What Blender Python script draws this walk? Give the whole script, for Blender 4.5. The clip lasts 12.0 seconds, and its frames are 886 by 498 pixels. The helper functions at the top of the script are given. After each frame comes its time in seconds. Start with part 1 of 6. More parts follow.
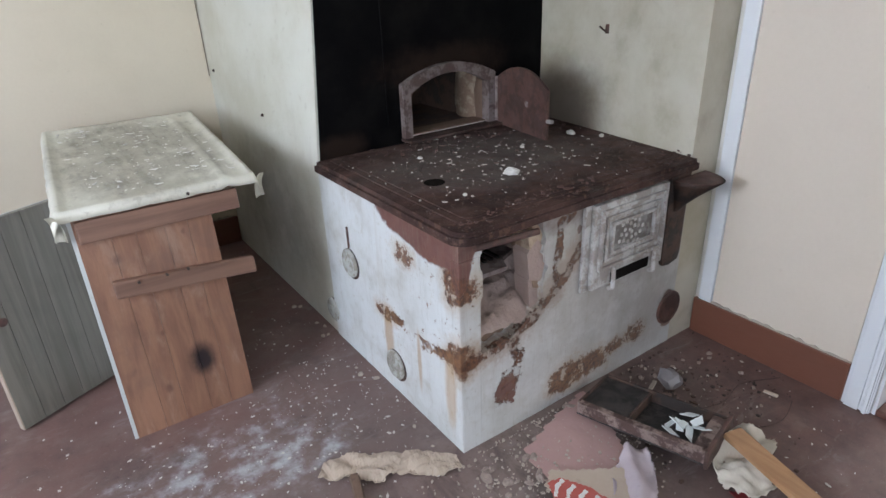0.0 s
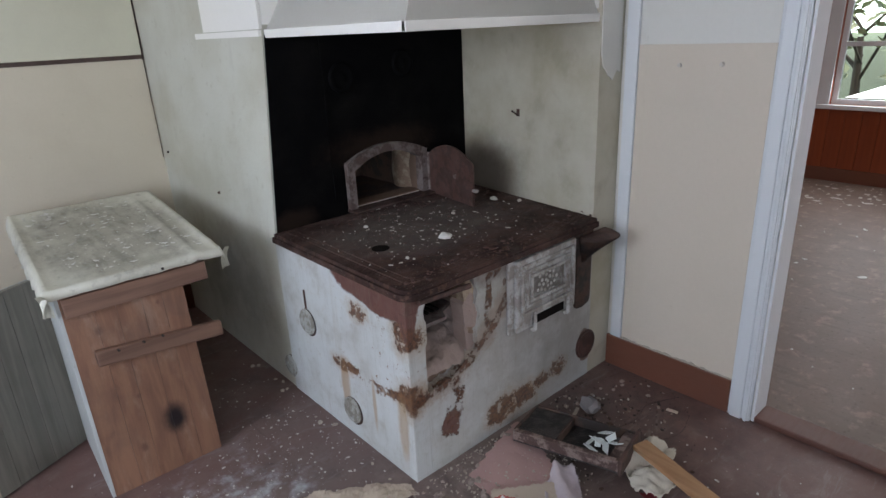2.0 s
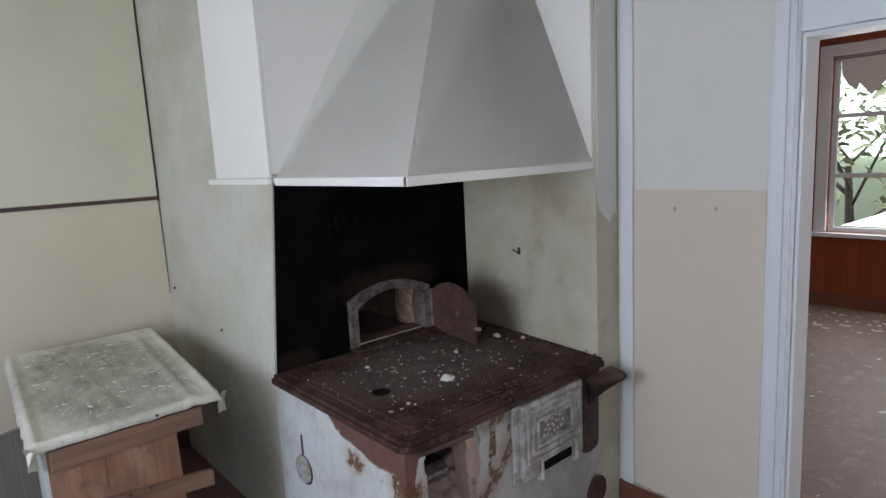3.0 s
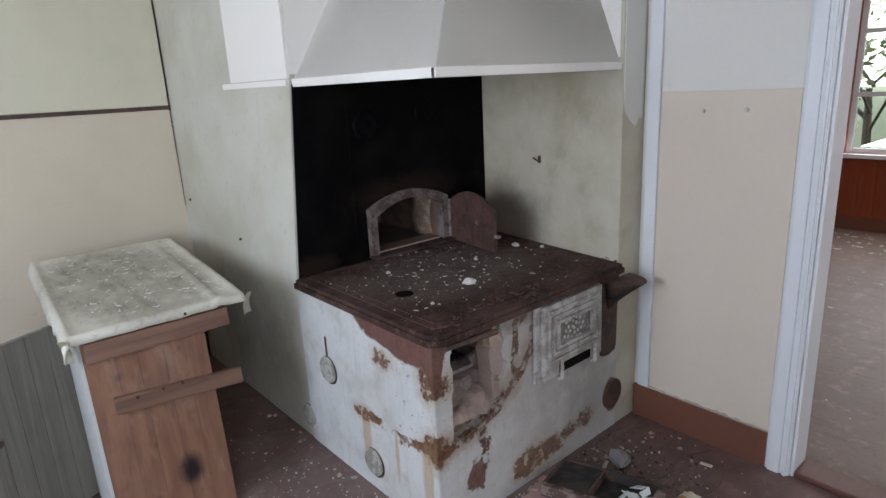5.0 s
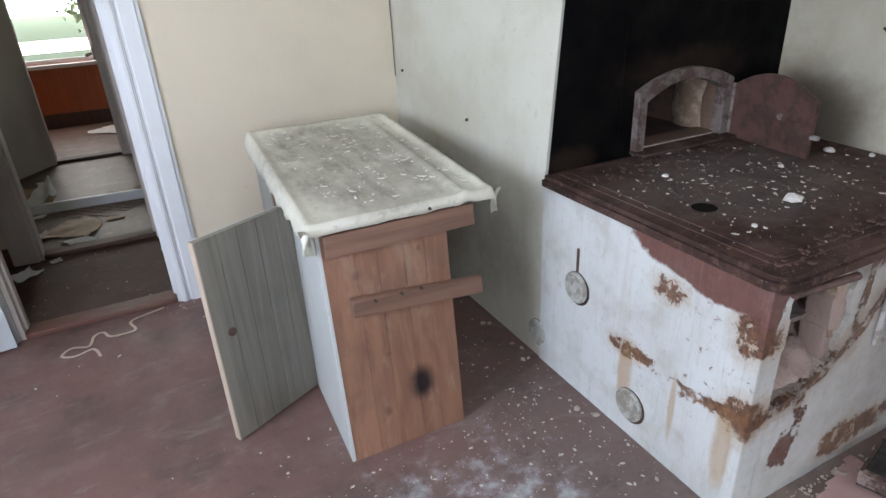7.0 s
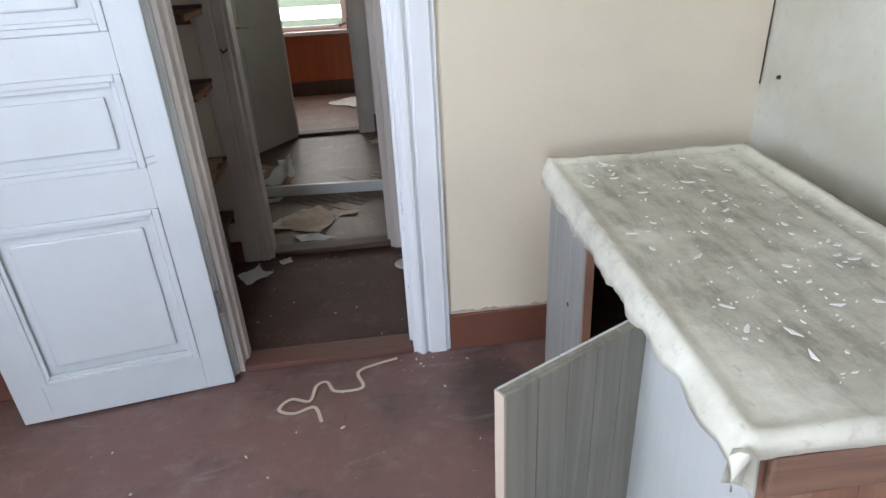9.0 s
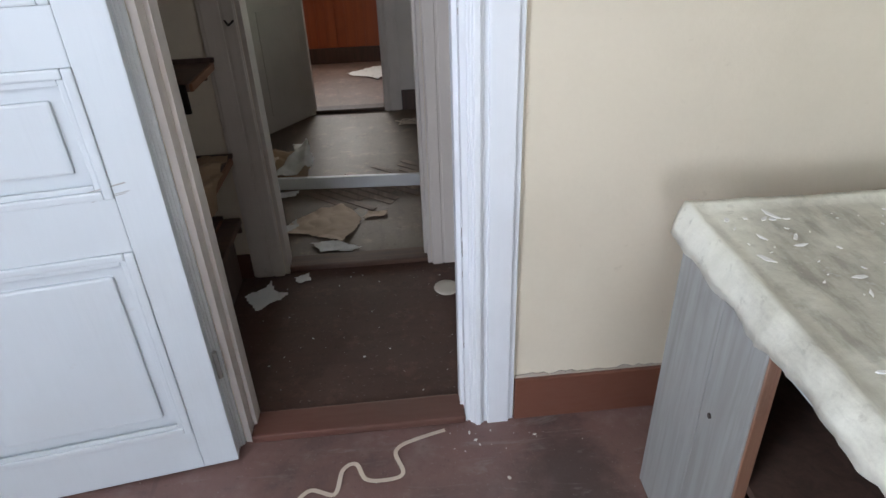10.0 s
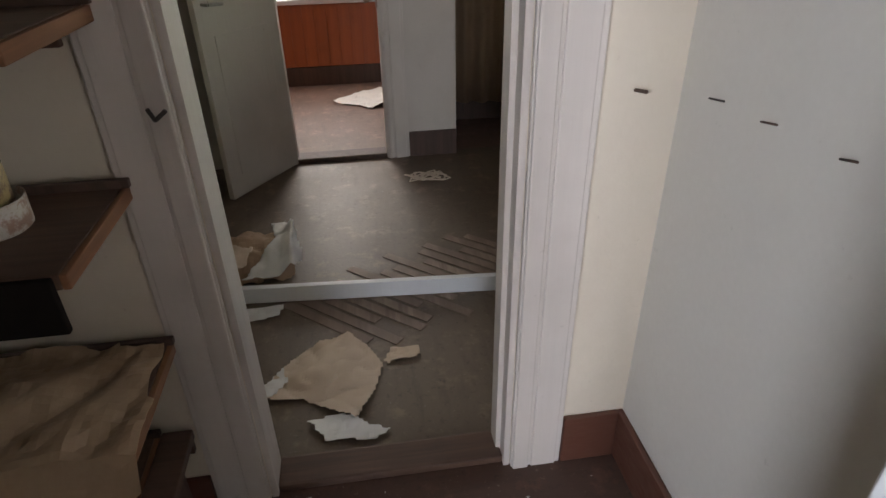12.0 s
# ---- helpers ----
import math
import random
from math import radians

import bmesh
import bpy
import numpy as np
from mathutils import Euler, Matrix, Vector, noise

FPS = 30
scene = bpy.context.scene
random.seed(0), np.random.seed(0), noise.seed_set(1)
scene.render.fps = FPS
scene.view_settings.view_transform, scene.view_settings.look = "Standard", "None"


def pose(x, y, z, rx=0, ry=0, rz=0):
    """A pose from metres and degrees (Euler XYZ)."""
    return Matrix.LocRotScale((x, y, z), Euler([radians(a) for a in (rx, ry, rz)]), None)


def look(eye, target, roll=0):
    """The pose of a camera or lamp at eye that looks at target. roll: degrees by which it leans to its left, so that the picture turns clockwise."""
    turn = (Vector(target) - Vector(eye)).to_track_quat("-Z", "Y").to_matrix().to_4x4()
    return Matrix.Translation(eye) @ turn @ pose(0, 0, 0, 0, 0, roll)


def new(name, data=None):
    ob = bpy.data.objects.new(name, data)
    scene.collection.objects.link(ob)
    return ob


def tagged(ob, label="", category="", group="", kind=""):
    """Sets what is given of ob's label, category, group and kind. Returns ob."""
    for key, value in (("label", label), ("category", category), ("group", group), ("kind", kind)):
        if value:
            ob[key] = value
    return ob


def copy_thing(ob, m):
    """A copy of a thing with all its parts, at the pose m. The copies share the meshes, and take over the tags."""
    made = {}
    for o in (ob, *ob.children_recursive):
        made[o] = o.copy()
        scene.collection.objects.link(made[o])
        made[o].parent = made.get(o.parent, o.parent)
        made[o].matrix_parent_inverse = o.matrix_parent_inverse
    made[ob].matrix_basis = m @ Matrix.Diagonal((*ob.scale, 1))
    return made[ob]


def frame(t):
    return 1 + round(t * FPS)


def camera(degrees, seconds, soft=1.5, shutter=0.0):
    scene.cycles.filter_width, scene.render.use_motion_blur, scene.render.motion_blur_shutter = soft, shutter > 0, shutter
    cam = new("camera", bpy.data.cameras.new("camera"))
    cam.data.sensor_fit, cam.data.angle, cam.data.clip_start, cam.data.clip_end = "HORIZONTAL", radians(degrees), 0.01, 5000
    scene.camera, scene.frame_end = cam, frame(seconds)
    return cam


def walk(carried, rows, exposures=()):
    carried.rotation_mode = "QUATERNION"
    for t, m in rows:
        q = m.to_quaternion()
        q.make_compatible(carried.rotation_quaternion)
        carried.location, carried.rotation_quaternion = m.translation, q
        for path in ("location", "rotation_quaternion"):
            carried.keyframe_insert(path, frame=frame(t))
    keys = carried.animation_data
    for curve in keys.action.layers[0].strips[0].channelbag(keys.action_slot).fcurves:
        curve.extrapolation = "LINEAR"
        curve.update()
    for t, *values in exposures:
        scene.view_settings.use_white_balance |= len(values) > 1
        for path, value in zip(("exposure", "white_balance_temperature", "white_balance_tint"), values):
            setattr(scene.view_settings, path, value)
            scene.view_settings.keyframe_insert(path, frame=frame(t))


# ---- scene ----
cam = camera(72.8, 12.0)
PATH = [
    (0, (0.274, 0.317, 1.494), (1.295, 1.816, 0.649), -2.4),
    (0.5, (0.045, 0.165, 1.508), (1.107, 1.594, 0.596), -2.4),
    (1, (-0.007, 0.097, 1.547), (1.09, 1.483, 0.611), -2.5),
    (1.5, (0.026, 0.075, 1.59), (1.179, 1.442, 0.694), -2.8),
    (2, (0.06, 0.066, 1.655), (1.29, 1.484, 0.964), -2.8),
    (2.5, (0.09, 0.059, 1.724), (1.366, 1.529, 1.264), -3.0),
    (2.6, (0.087, 0.056, 1.736), (1.372, 1.533, 1.329), -3.3),
    (2.7, (0.095, 0.071, 1.744), (1.391, 1.553, 1.393), -2.8),
    (4.3, (0.061, 0.065, 1.697), (1.351, 1.571, 1.433), -3.4),
    (4.4, (0.058, 0.078, 1.681), (1.345, 1.58, 1.384), -3.4),
    (4.5, (0.055, 0.074, 1.68), (1.333, 1.575, 1.343), -3.3),
    (5, (0.025, 0.122, 1.627), (1.272, 1.594, 1.099), -3.0),
    (5.5, (-0.039, 0.181, 1.544), (1.192, 1.586, 0.829), -2.3),
    (6, (-0.047, 0.28, 1.512), (1.139, 1.654, 0.672), -1.9),
    (6.5, (-0.016, 0.563, 1.531), (0.928, 2.09, 0.649), -4.4),
    (7, (-0.077, 0.797, 1.526), (0.708, 2.427, 0.674), -3.0),
    (7.5, (-0.204, 1.1, 1.549), (0.38, 2.818, 0.708), -3.7),
    (7.7, (-0.252, 1.191, 1.554), (0.297, 2.92, 0.713), -3.6),
    (9.3, (-0.208, 2.044, 1.474), (-0.058, 3.813, 0.553), -2.7),
    (9.5, (-0.237, 2.18, 1.466), (-0.091, 3.939, 0.525), -2.5),
    (10, (-0.307, 2.485, 1.47), (-0.166, 4.211, 0.47), -2.1),
    (10.5, (-0.362, 2.886, 1.468), (-0.243, 4.603, 0.448), -2.3),
    (11, (-0.411, 3.188, 1.482), (-0.334, 4.906, 0.462), -2.8),
    (11.5, (-0.51, 3.506, 1.461), (-0.387, 5.232, 0.458), -2.1),
    (12, (-0.508, 3.749, 1.447), (-0.269, 5.453, 0.427), -1.2),
]
# the phone's own exposure and white balance on the way: seconds, stops, kelvin, tint
EXPOSURES = [(0, 0.66, 6500, 10), (0.5, 0.6, 6500, 10), (1, 0.62, 6150, 2), (1.6, 0.34, 6300, 5), (2.0, 0.0, 6500, 10), (2.5, -0.05, 6500, 10), (4.5, 0.08, 6600, 11), (5.5, 0.34, 6500, 10),
             (6.2, 0.52, 6500, 10), (7, 0.65, 6500, 10), (7.6, 0.85, 6500, 10), (9.5, 0.75, 6500, 10), (10.5, 0.75, 6650, 11), (11, 0.75, 6800, 12), (11.5, 1.05, 6950, 13), (12, 1.3, 6950, 13)]
walk(cam, [(t, look(eye, target, roll)) for t, eye, target, roll in PATH],
     exposures=EXPOSURES)

# ---- world, sun, window light ----
world = bpy.data.worlds.new("sky")
scene.world = world
world.use_nodes = True
wn = world.node_tree.nodes
sky = wn.new("ShaderNodeTexSky")
sky.sky_type, sky.sun_disc = "NISHITA", False
sky.sun_elevation, sky.sun_rotation = radians(66), radians(250)
wn["Background"].inputs["Strength"].default_value = 0.15
world.node_tree.links.new(sky.outputs[0], wn["Background"].inputs["Color"])

sun = new("sun", bpy.data.lights.new("sun", "SUN"))
sun.data.energy, sun.data.angle, sun.data.color = 3.0, radians(12), (1.0, 0.96, 0.9)
sun.matrix_world = look((-3, -1.9, 8), (0, 0, 0))


def window_light(name, eye, target, w, h, watts, colour=(0.77, 0.84, 1.0)):
    """Sky light standing in a window's opening."""
    l = new(name, bpy.data.lights.new(name, "AREA"))
    l.data.shape, l.data.size, l.data.size_y, l.data.energy, l.data.color = "RECTANGLE", w, h, watts, colour
    l.matrix_world = look(eye, target)
    return l


window_light("sky_light_west", (-2.27, 1.5, 1.8), (3, 1.4, 2.5), 1.3, 1.25, 66.0)
window_light("sky_light_south", (-1.4, -1.77, 1.65), (-0.5, 3, 2.1), 0.9, 1.2, 52.0)
window_light("sky_light_far", (-0.8, 9.13, 1.35), (-0.8, 6, 0.2), 0.8, 1.1, 12.0, (0.98, 0.93, 0.88))
# warm fill added to lift the inner room, no source known there
window_light("fill_light_inner", (1.17, 5.95, 1.5), (-1.2, 5.6, 0.9), 0.9, 1.0, 1.2, (1.0, 0.93, 0.84))
window_light("sky_light_parlour", (6.93, 1.4, 1.6), (3, 1.0, 0.6), 1.3, 1.6, 30.0, (0.93, 0.92, 0.95))
window_light("sky_light_parlour_south", (4.8, -1.93, 1.5), (4.8, 2, 0.8), 1.4, 1.4, 48.0, (0.93, 0.92, 0.95))



# ---- materials ----
class Nodes:
    """A short hand for node graphs."""

    def __init__(self, name):
        self.m = bpy.data.materials.new(name)
        self.m.use_nodes = True
        self.t = self.m.node_tree
        self.b = self.t.nodes["Principled BSDF"]
        self.pos = self.t.nodes.new("ShaderNodeNewGeometry").outputs["Position"]

    def put(self, socket, v):
        if isinstance(v, bpy.types.NodeSocket):
            self.t.links.new(v, socket)
        else:
            socket.default_value = (*v, 1.0) if isinstance(v, tuple) and len(v) == 3 and socket.type == "RGBA" else v

    def local(self):
        return self.t.nodes.new("ShaderNodeTexCoord").outputs["Object"]

    def math(self, op, a, b=0.0, c=0.0, clamp=False):
        n = self.t.nodes.new("ShaderNodeMath")
        n.operation, n.use_clamp = op, clamp
        for s, v in zip(n.inputs, (a, b, c)):
            self.put(s, v)
        return n.outputs[0]

    def scaled(self, v, s, off=(0, 0, 0)):
        n = self.t.nodes.new("ShaderNodeMapping")
        self.put(n.inputs["Vector"], v)
        n.inputs["Scale"].default_value = s
        n.inputs["Location"].default_value = off
        return n.outputs[0]

    def noise(self, scale, detail=4.0, rough=0.6, vec=None, dist=0.0):
        n = self.t.nodes.new("ShaderNodeTexNoise")
        self.put(n.inputs["Vector"], vec or self.pos)
        n.inputs["Scale"].default_value, n.inputs["Detail"].default_value = scale, detail
        n.inputs["Roughness"].default_value, n.inputs["Distortion"].default_value = rough, dist
        return n.outputs["Fac"]

    def step(self, v, lo, hi, a=0.0, b=1.0):
        n = self.t.nodes.new("ShaderNodeMapRange")
        n.interpolation_type = "SMOOTHSTEP"
        for k, x in (("Value", v), ("From Min", lo), ("From Max", hi), ("To Min", a), ("To Max", b)):
            self.put(n.inputs[k], x)
        return n.outputs[0]

    def mix(self, f, a, b, kind="MIX"):
        n = self.t.nodes.new("ShaderNodeMix")
        n.data_type, n.blend_type = "RGBA", kind
        self.put(n.inputs["Factor"], f)
        self.put(n.inputs["A"], a)
        self.put(n.inputs["B"], b)
        return n.outputs["Result"]

    def blob(self, c, r, rag=0.35, scale=9.0, soft=0.12):
        """1 inside a ragged ellipsoid of centre c and radii r, 0 outside."""
        n = self.t.nodes.new("ShaderNodeMapping")
        n.vector_type = "POINT"
        self.put(n.inputs["Vector"], self.pos)
        n.inputs["Scale"].default_value = tuple(1 / k for k in r)
        n.inputs["Location"].default_value = tuple(-p / k for p, k in zip(c, r))
        d = self.t.nodes.new("ShaderNodeVectorMath")
        d.operation = "LENGTH"
        self.put(d.inputs[0], n.outputs[0])
        e = self.math("MULTIPLY_ADD", self.math("SUBTRACT", self.noise(scale, 5), 0.5), rag * 4, d.outputs["Value"])
        e = self.math("MULTIPLY_ADD", self.math("SUBTRACT", self.noise(scale * 4.3, 6, 0.7), 0.5), rag * 2.4, e)
        return self.step(e, 1 - soft, 1 + soft, 1.0, 0.0)

    def band(self, pts, width, rag=0.5, scale=20.0, soft=0.15):
        """1 within a ragged width of a line through pts, 0 outside."""
        best = None
        for a, b in zip(pts, pts[1:]):
            ab = Vector(b) - Vector(a)

            def vm(op, x, y):
                v = self.t.nodes.new("ShaderNodeVectorMath")
                v.operation = op
                self.put(v.inputs[0], x)
                if op == "SCALE":
                    self.put(v.inputs["Scale"], y)
                elif y is not None:
                    self.put(v.inputs[1], y)
                return v.outputs["Value" if op in ("DOT_PRODUCT", "LENGTH") else "Vector"]
            q = vm("SUBTRACT", self.pos, tuple(a))
            t = self.math("MINIMUM", self.math("MAXIMUM", vm("DOT_PRODUCT", q, tuple(ab / ab.length_squared)), 0.0), 1.0)
            d = vm("LENGTH", vm("SUBTRACT", q, vm("SCALE", tuple(ab), t)), None)
            best = d if best is None else self.math("MINIMUM", best, d)
        e = self.math("DIVIDE", best, width)
        e = self.math("MULTIPLY_ADD", self.math("SUBTRACT", self.noise(scale, 5), 0.5), rag * 4, e)
        e = self.math("MULTIPLY_ADD", self.math("SUBTRACT", self.noise(scale * 4.3, 6, 0.7), 0.5), rag * 2.4, e)
        return self.step(e, 1 - soft, 1 + soft, 1.0, 0.0)

    def done(self, colour, rough=0.6, bump=None, depth=0.002, metal=0.0, spec=None):
        self.put(self.b.inputs["Base Color"], colour)
        self.put(self.b.inputs["Roughness"], rough)
        self.b.inputs["Metallic"].default_value = metal
        if spec is not None:
            self.b.inputs["Specular IOR Level"].default_value = spec
        if bump is not None:
            n = self.t.nodes.new("ShaderNodeBump")
            n.inputs["Strength"].default_value, n.inputs["Distance"].default_value = 1.0, depth
            self.put(n.inputs["Height"], bump)
            self.t.links.new(n.outputs[0], self.b.inputs["Normal"])
        return self.m


def painted(name, colour, dirt=(0.3, 0.26, 0.2), amount=0.35, rough=0.5, brush=(1, 1, 1), bump=0.0006):
    n = Nodes(name)
    big, fine = n.noise(1.7, 5), n.noise(60, 3, vec=n.scaled(n.pos, brush))
    c = n.mix(n.step(big, 0.42, 0.8, 0.0, amount), colour, dirt)
    c = n.mix(n.math("MULTIPLY", fine, 0.16), c, tuple(k * 0.76 for k in colour))
    c = n.mix(n.step(n.noise(23, 6), 0.66, 0.75, 0.0, amount), c, dirt)
    return n.done(c, n.step(fine, 0.2, 0.8, rough - 0.1, rough + 0.12), fine, bump)


def grubby(name, a, b, scale=14.0, rough=0.6, bump=0.003):
    """Two tones in ragged patches."""
    n = Nodes(name)
    c = n.mix(n.step(n.noise(scale, 7, 0.68), 0.44, 0.56), a, b)
    c = n.mix(n.step(n.noise(scale * 5, 5, 0.7), 0.56, 0.66, 0, 0.5), c, tuple(k * 0.5 for k in b))
    return n.done(c, n.step(n.noise(9, 4), 0.3, 0.7, rough - 0.12, rough + 0.15), n.noise(scale * 4, 6, 0.7), bump)


def wood(name, light, dark, along=(1, 1, 0.06), rough=0.6, scale=26.0, vary=0.3):
    n = Nodes(name)
    v = n.scaled(n.local(), along)
    grain = n.noise(scale, 6, 0.65, v, 0.6)
    c = n.mix(n.step(grain, 0.3, 0.72), light, dark)
    r = n.t.nodes.new("ShaderNodeObjectInfo").outputs["Random"]
    c = n.mix(n.math("MULTIPLY", r, vary), c, dark)
    c = n.mix(n.step(n.noise(5, 5), 0.5, 0.8, 0, 0.4), c, tuple(k * 0.7 for k in dark))
    return n.done(c, rough, grain, 0.0008)


WHITE = painted("white_door_paint", (0.58, 0.63, 0.655), (0.42, 0.4, 0.36), 0.22, 0.38, (1, 1, 0.08))
TRIM = painted("white_trim_paint", (0.72, 0.75, 0.77), (0.4, 0.37, 0.33), 0.3, 0.4, (1, 1, 0.08))
HOODW = painted("hood_white_paint", (0.9, 0.885, 0.83), (0.66, 0.63, 0.56), 0.1, 0.55)
DUSTY_TRIM = painted("dusty_trim_paint", (0.6, 0.55, 0.5), (0.3, 0.27, 0.23), 0.4, 0.5, (1, 1, 0.08))
SKIRT = painted("red_brown_skirting_paint", (0.16, 0.062, 0.038), (0.12, 0.06, 0.045), 0.5, 0.45, (0.3, 0.3, 1))
HALLSKIRT = painted("dark_red_brown_skirting", (0.11, 0.042, 0.026), (0.06, 0.035, 0.028), 0.5, 0.5, (0.3, 0.3, 1))
THRESH = painted("red_brown_worn_threshold", (0.125, 0.052, 0.037), (0.1, 0.065, 0.05), 0.6, 0.5, (0.2, 1, 1))
# for walls out of view, kept dark so less light bounces back
BACKWALL = painted("dim_brown_wall_paint", (0.27, 0.23, 0.18), (0.18, 0.14, 0.1), 0.4, 0.7)
CEIL = painted("ceiling_paint", (0.72, 0.7, 0.65), (0.36, 0.33, 0.28), 0.3, 0.7)
HALLW = painted("hall_wall_cream_paint", (0.68, 0.61, 0.5), (0.36, 0.3, 0.22), 0.35, 0.6)
HALLGREY = painted("hall_wall_grey_paint", (0.6, 0.58, 0.525), (0.36, 0.34, 0.3), 0.35, 0.6)
ROOM3W = painted("inner_room_wall_paint", (0.56, 0.515, 0.465), (0.34, 0.31, 0.27), 0.4, 0.6)
IDOORP = painted("grimy_grey_door_paint", (0.5, 0.465, 0.41), (0.3, 0.27, 0.22), 0.45, 0.45, (1, 1, 0.08))
YELLOW = painted("cream_yellow_wall_board", (0.66, 0.595, 0.465), (0.46, 0.4, 0.29), 0.3, 0.62)
YELLOW_UP = painted("pale_upper_wall_board", (0.66, 0.64, 0.495), (0.45, 0.42, 0.32), 0.28, 0.65)
BEIGE = painted("beige_wall_board", (0.66, 0.585, 0.485), (0.47, 0.4, 0.33), 0.2, 0.6)
UPWHITE = painted("pale_grey_wall_paint", (0.7, 0.69, 0.64), (0.5, 0.49, 0.44), 0.25, 0.6)


def whitewash():
    """Lime-washed masonry, rusty and peeled in places."""
    n = Nodes("peeling_whitewash")
    base = n.mix(n.step(n.noise(2.5, 5), 0.35, 0.75), (0.64, 0.67, 0.665), (0.5, 0.505, 0.47))
    base = n.mix(n.step(n.noise(30, 5), 0.55, 0.75, 0, 0.35), base, (0.42, 0.38, 0.3))
    streak = n.noise(14, 4, vec=n.scaled(n.pos, (1, 1, 0.08)))
    base = n.mix(n.step(streak, 0.56, 0.72, 0, 0.22), base, (0.4, 0.34, 0.25))
    red = (0.12, 0.055, 0.048)
    peel = rustm = 0.0
    frag = n.step(n.noise(21, 8, 0.74), 0.41, 0.47)
    speck = n.step(n.noise(64, 5, 0.7), 0.36, 0.6)
    rust_tone = n.mix(speck, (0.055, 0.026, 0.019), n.mix(n.noise(19, 3), (0.12, 0.05, 0.028), (0.23, 0.105, 0.042)))
    # grey shine-through low on the side, then the rusty band and the runs under it
    for c, r, rag, sc in (((1.18, 2.06, 0.335), (0.1, 0.06, 0.03), 0.45, 20), ((1.19, 1.6, 0.37), (0.05, 0.06, 0.06), 0.4, 16),
                          ((1.18, 1.61, 0.62), (0.1, 0.05, 0.06), 0.4, 16), ((1.18, 1.9, 0.63), (0.1, 0.05, 0.035), 0.6, 30),
                          ((1.66, 1.57, 0.1), (0.07, 0.1, 0.06), 0.5, 18),
                          ((1.78, 1.57, 0.1), (0.1, 0.1, 0.05), 0.6, 24), ((1.93, 1.57, 0.13), (0.06, 0.1, 0.025), 0.6, 24), ((2.05, 1.57, 0.14), (0.05, 0.1, 0.04), 0.6, 26)):
        halo_r = n.math("MULTIPLY", n.blob(c, tuple(k * 1.35 for k in r), rag, sc, 0.5), 0.5)
        base = n.mix(halo_r, base, (0.38, 0.25, 0.13))
        m = n.math("MULTIPLY", n.blob(c, r, rag, sc, 0.14), frag)
        rustm = m if rustm == 0.0 else n.math("MAXIMUM", rustm, m)
        base = n.mix(n.math("MULTIPLY", m, 0.92), base, rust_tone)
    rusty = n.mix(n.step(n.noise(38, 4), 0.35, 0.65), (0.1, 0.04, 0.022), (0.3, 0.145, 0.055))
    side = n.band([(1.185, 2.0, 0.345), (1.185, 1.9, 0.335), (1.185, 1.8, 0.325), (1.185, 1.7, 0.345), (1.185, 1.6, 0.365)], 0.018, 0.9, 24)
    side = n.math("MULTIPLY", side, n.step(n.noise(11, 5), 0.42, 0.52))
    base = n.mix(n.math("MULTIPLY", side, 0.9), base, rusty)
    # brown edge of the wash round the broken corner
    lip = n.band([(1.2, 1.58, 0.355), (1.3, 1.58, 0.365), (1.4, 1.58, 0.385), (1.5, 1.58, 0.43), (1.59, 1.58, 0.5), (1.66, 1.58, 0.56), (1.7, 1.58, 0.62)], 0.022, 0.7, 17)
    lip = n.math("MAXIMUM", lip, n.band([(1.6, 1.58, 0.5), (1.585, 1.58, 0.58), (1.6, 1.58, 0.66), (1.6, 1.58, 0.73), (1.67, 1.58, 0.765)], 0.018, 0.7, 17))
    lip = n.math("MAXIMUM", lip, n.band([(1.4, 1.58, 0.36), (1.43, 1.58, 0.28), (1.4, 1.58, 0.2), (1.35, 1.58, 0.16)], 0.024, 0.8, 15))
    halo = n.band([(1.2, 1.58, 0.355), (1.4, 1.58, 0.38), (1.59, 1.58, 0.5), (1.7, 1.58, 0.62)], 0.05, 0.6, 19, 0.5)
    base = n.mix(n.math("MULTIPLY", halo, 0.55), base, (0.3, 0.17, 0.085))
    lip = n.math("MULTIPLY", lip, n.step(n.noise(19, 8, 0.74), 0.46, 0.52))
    base = n.mix(lip, base, n.mix(n.step(n.noise(31, 4), 0.35, 0.65), (0.06, 0.024, 0.017), (0.15, 0.06, 0.034)))
    run = n.math("MULTIPLY", n.blob((1.18, 2.04, 0.24), (0.1, 0.03, 0.13), 0.25, 14, 0.3), 0.6)
    base = n.mix(run, base, (0.4, 0.24, 0.1))
    base = n.mix(n.math("MULTIPLY", n.blob((1.18, 1.83, 0.24), (0.1, 0.012, 0.12), 0.15, 8, 0.4), 0.6), base, (0.42, 0.27, 0.12))
    base = n.mix(n.math("MULTIPLY", n.blob((1.18, 1.64, 0.22), (0.1, 0.03, 0.15), 0.2, 8, 0.4), 0.6), base, (0.42, 0.27, 0.12))
    for c, r, rag, sc in (((1.17, 1.72, 0.79), (0.1, 0.34, 0.12), 0.12, 5), ((1.18, 1.56, 0.72), (0.06, 0.07, 0.12), 0.2, 8),
                          ((1.37, 1.57, 0.18), (0.045, 0.1, 0.07), 0.5, 16), ((1.69, 1.57, 0.69), (0.012, 0.1, 0.02), 0.5, 16), ((2.26, 1.57, 0.175), (0.055, 0.1, 0.085), 0.2, 8)):
        m = n.blob(c, r, rag, sc, 0.05)
        base = n.mix(m, base, n.mix(n.noise(34, 4), red, (0.18, 0.085, 0.066)))
        peel = m if peel == 0.0 else n.math("MAXIMUM", peel, m)
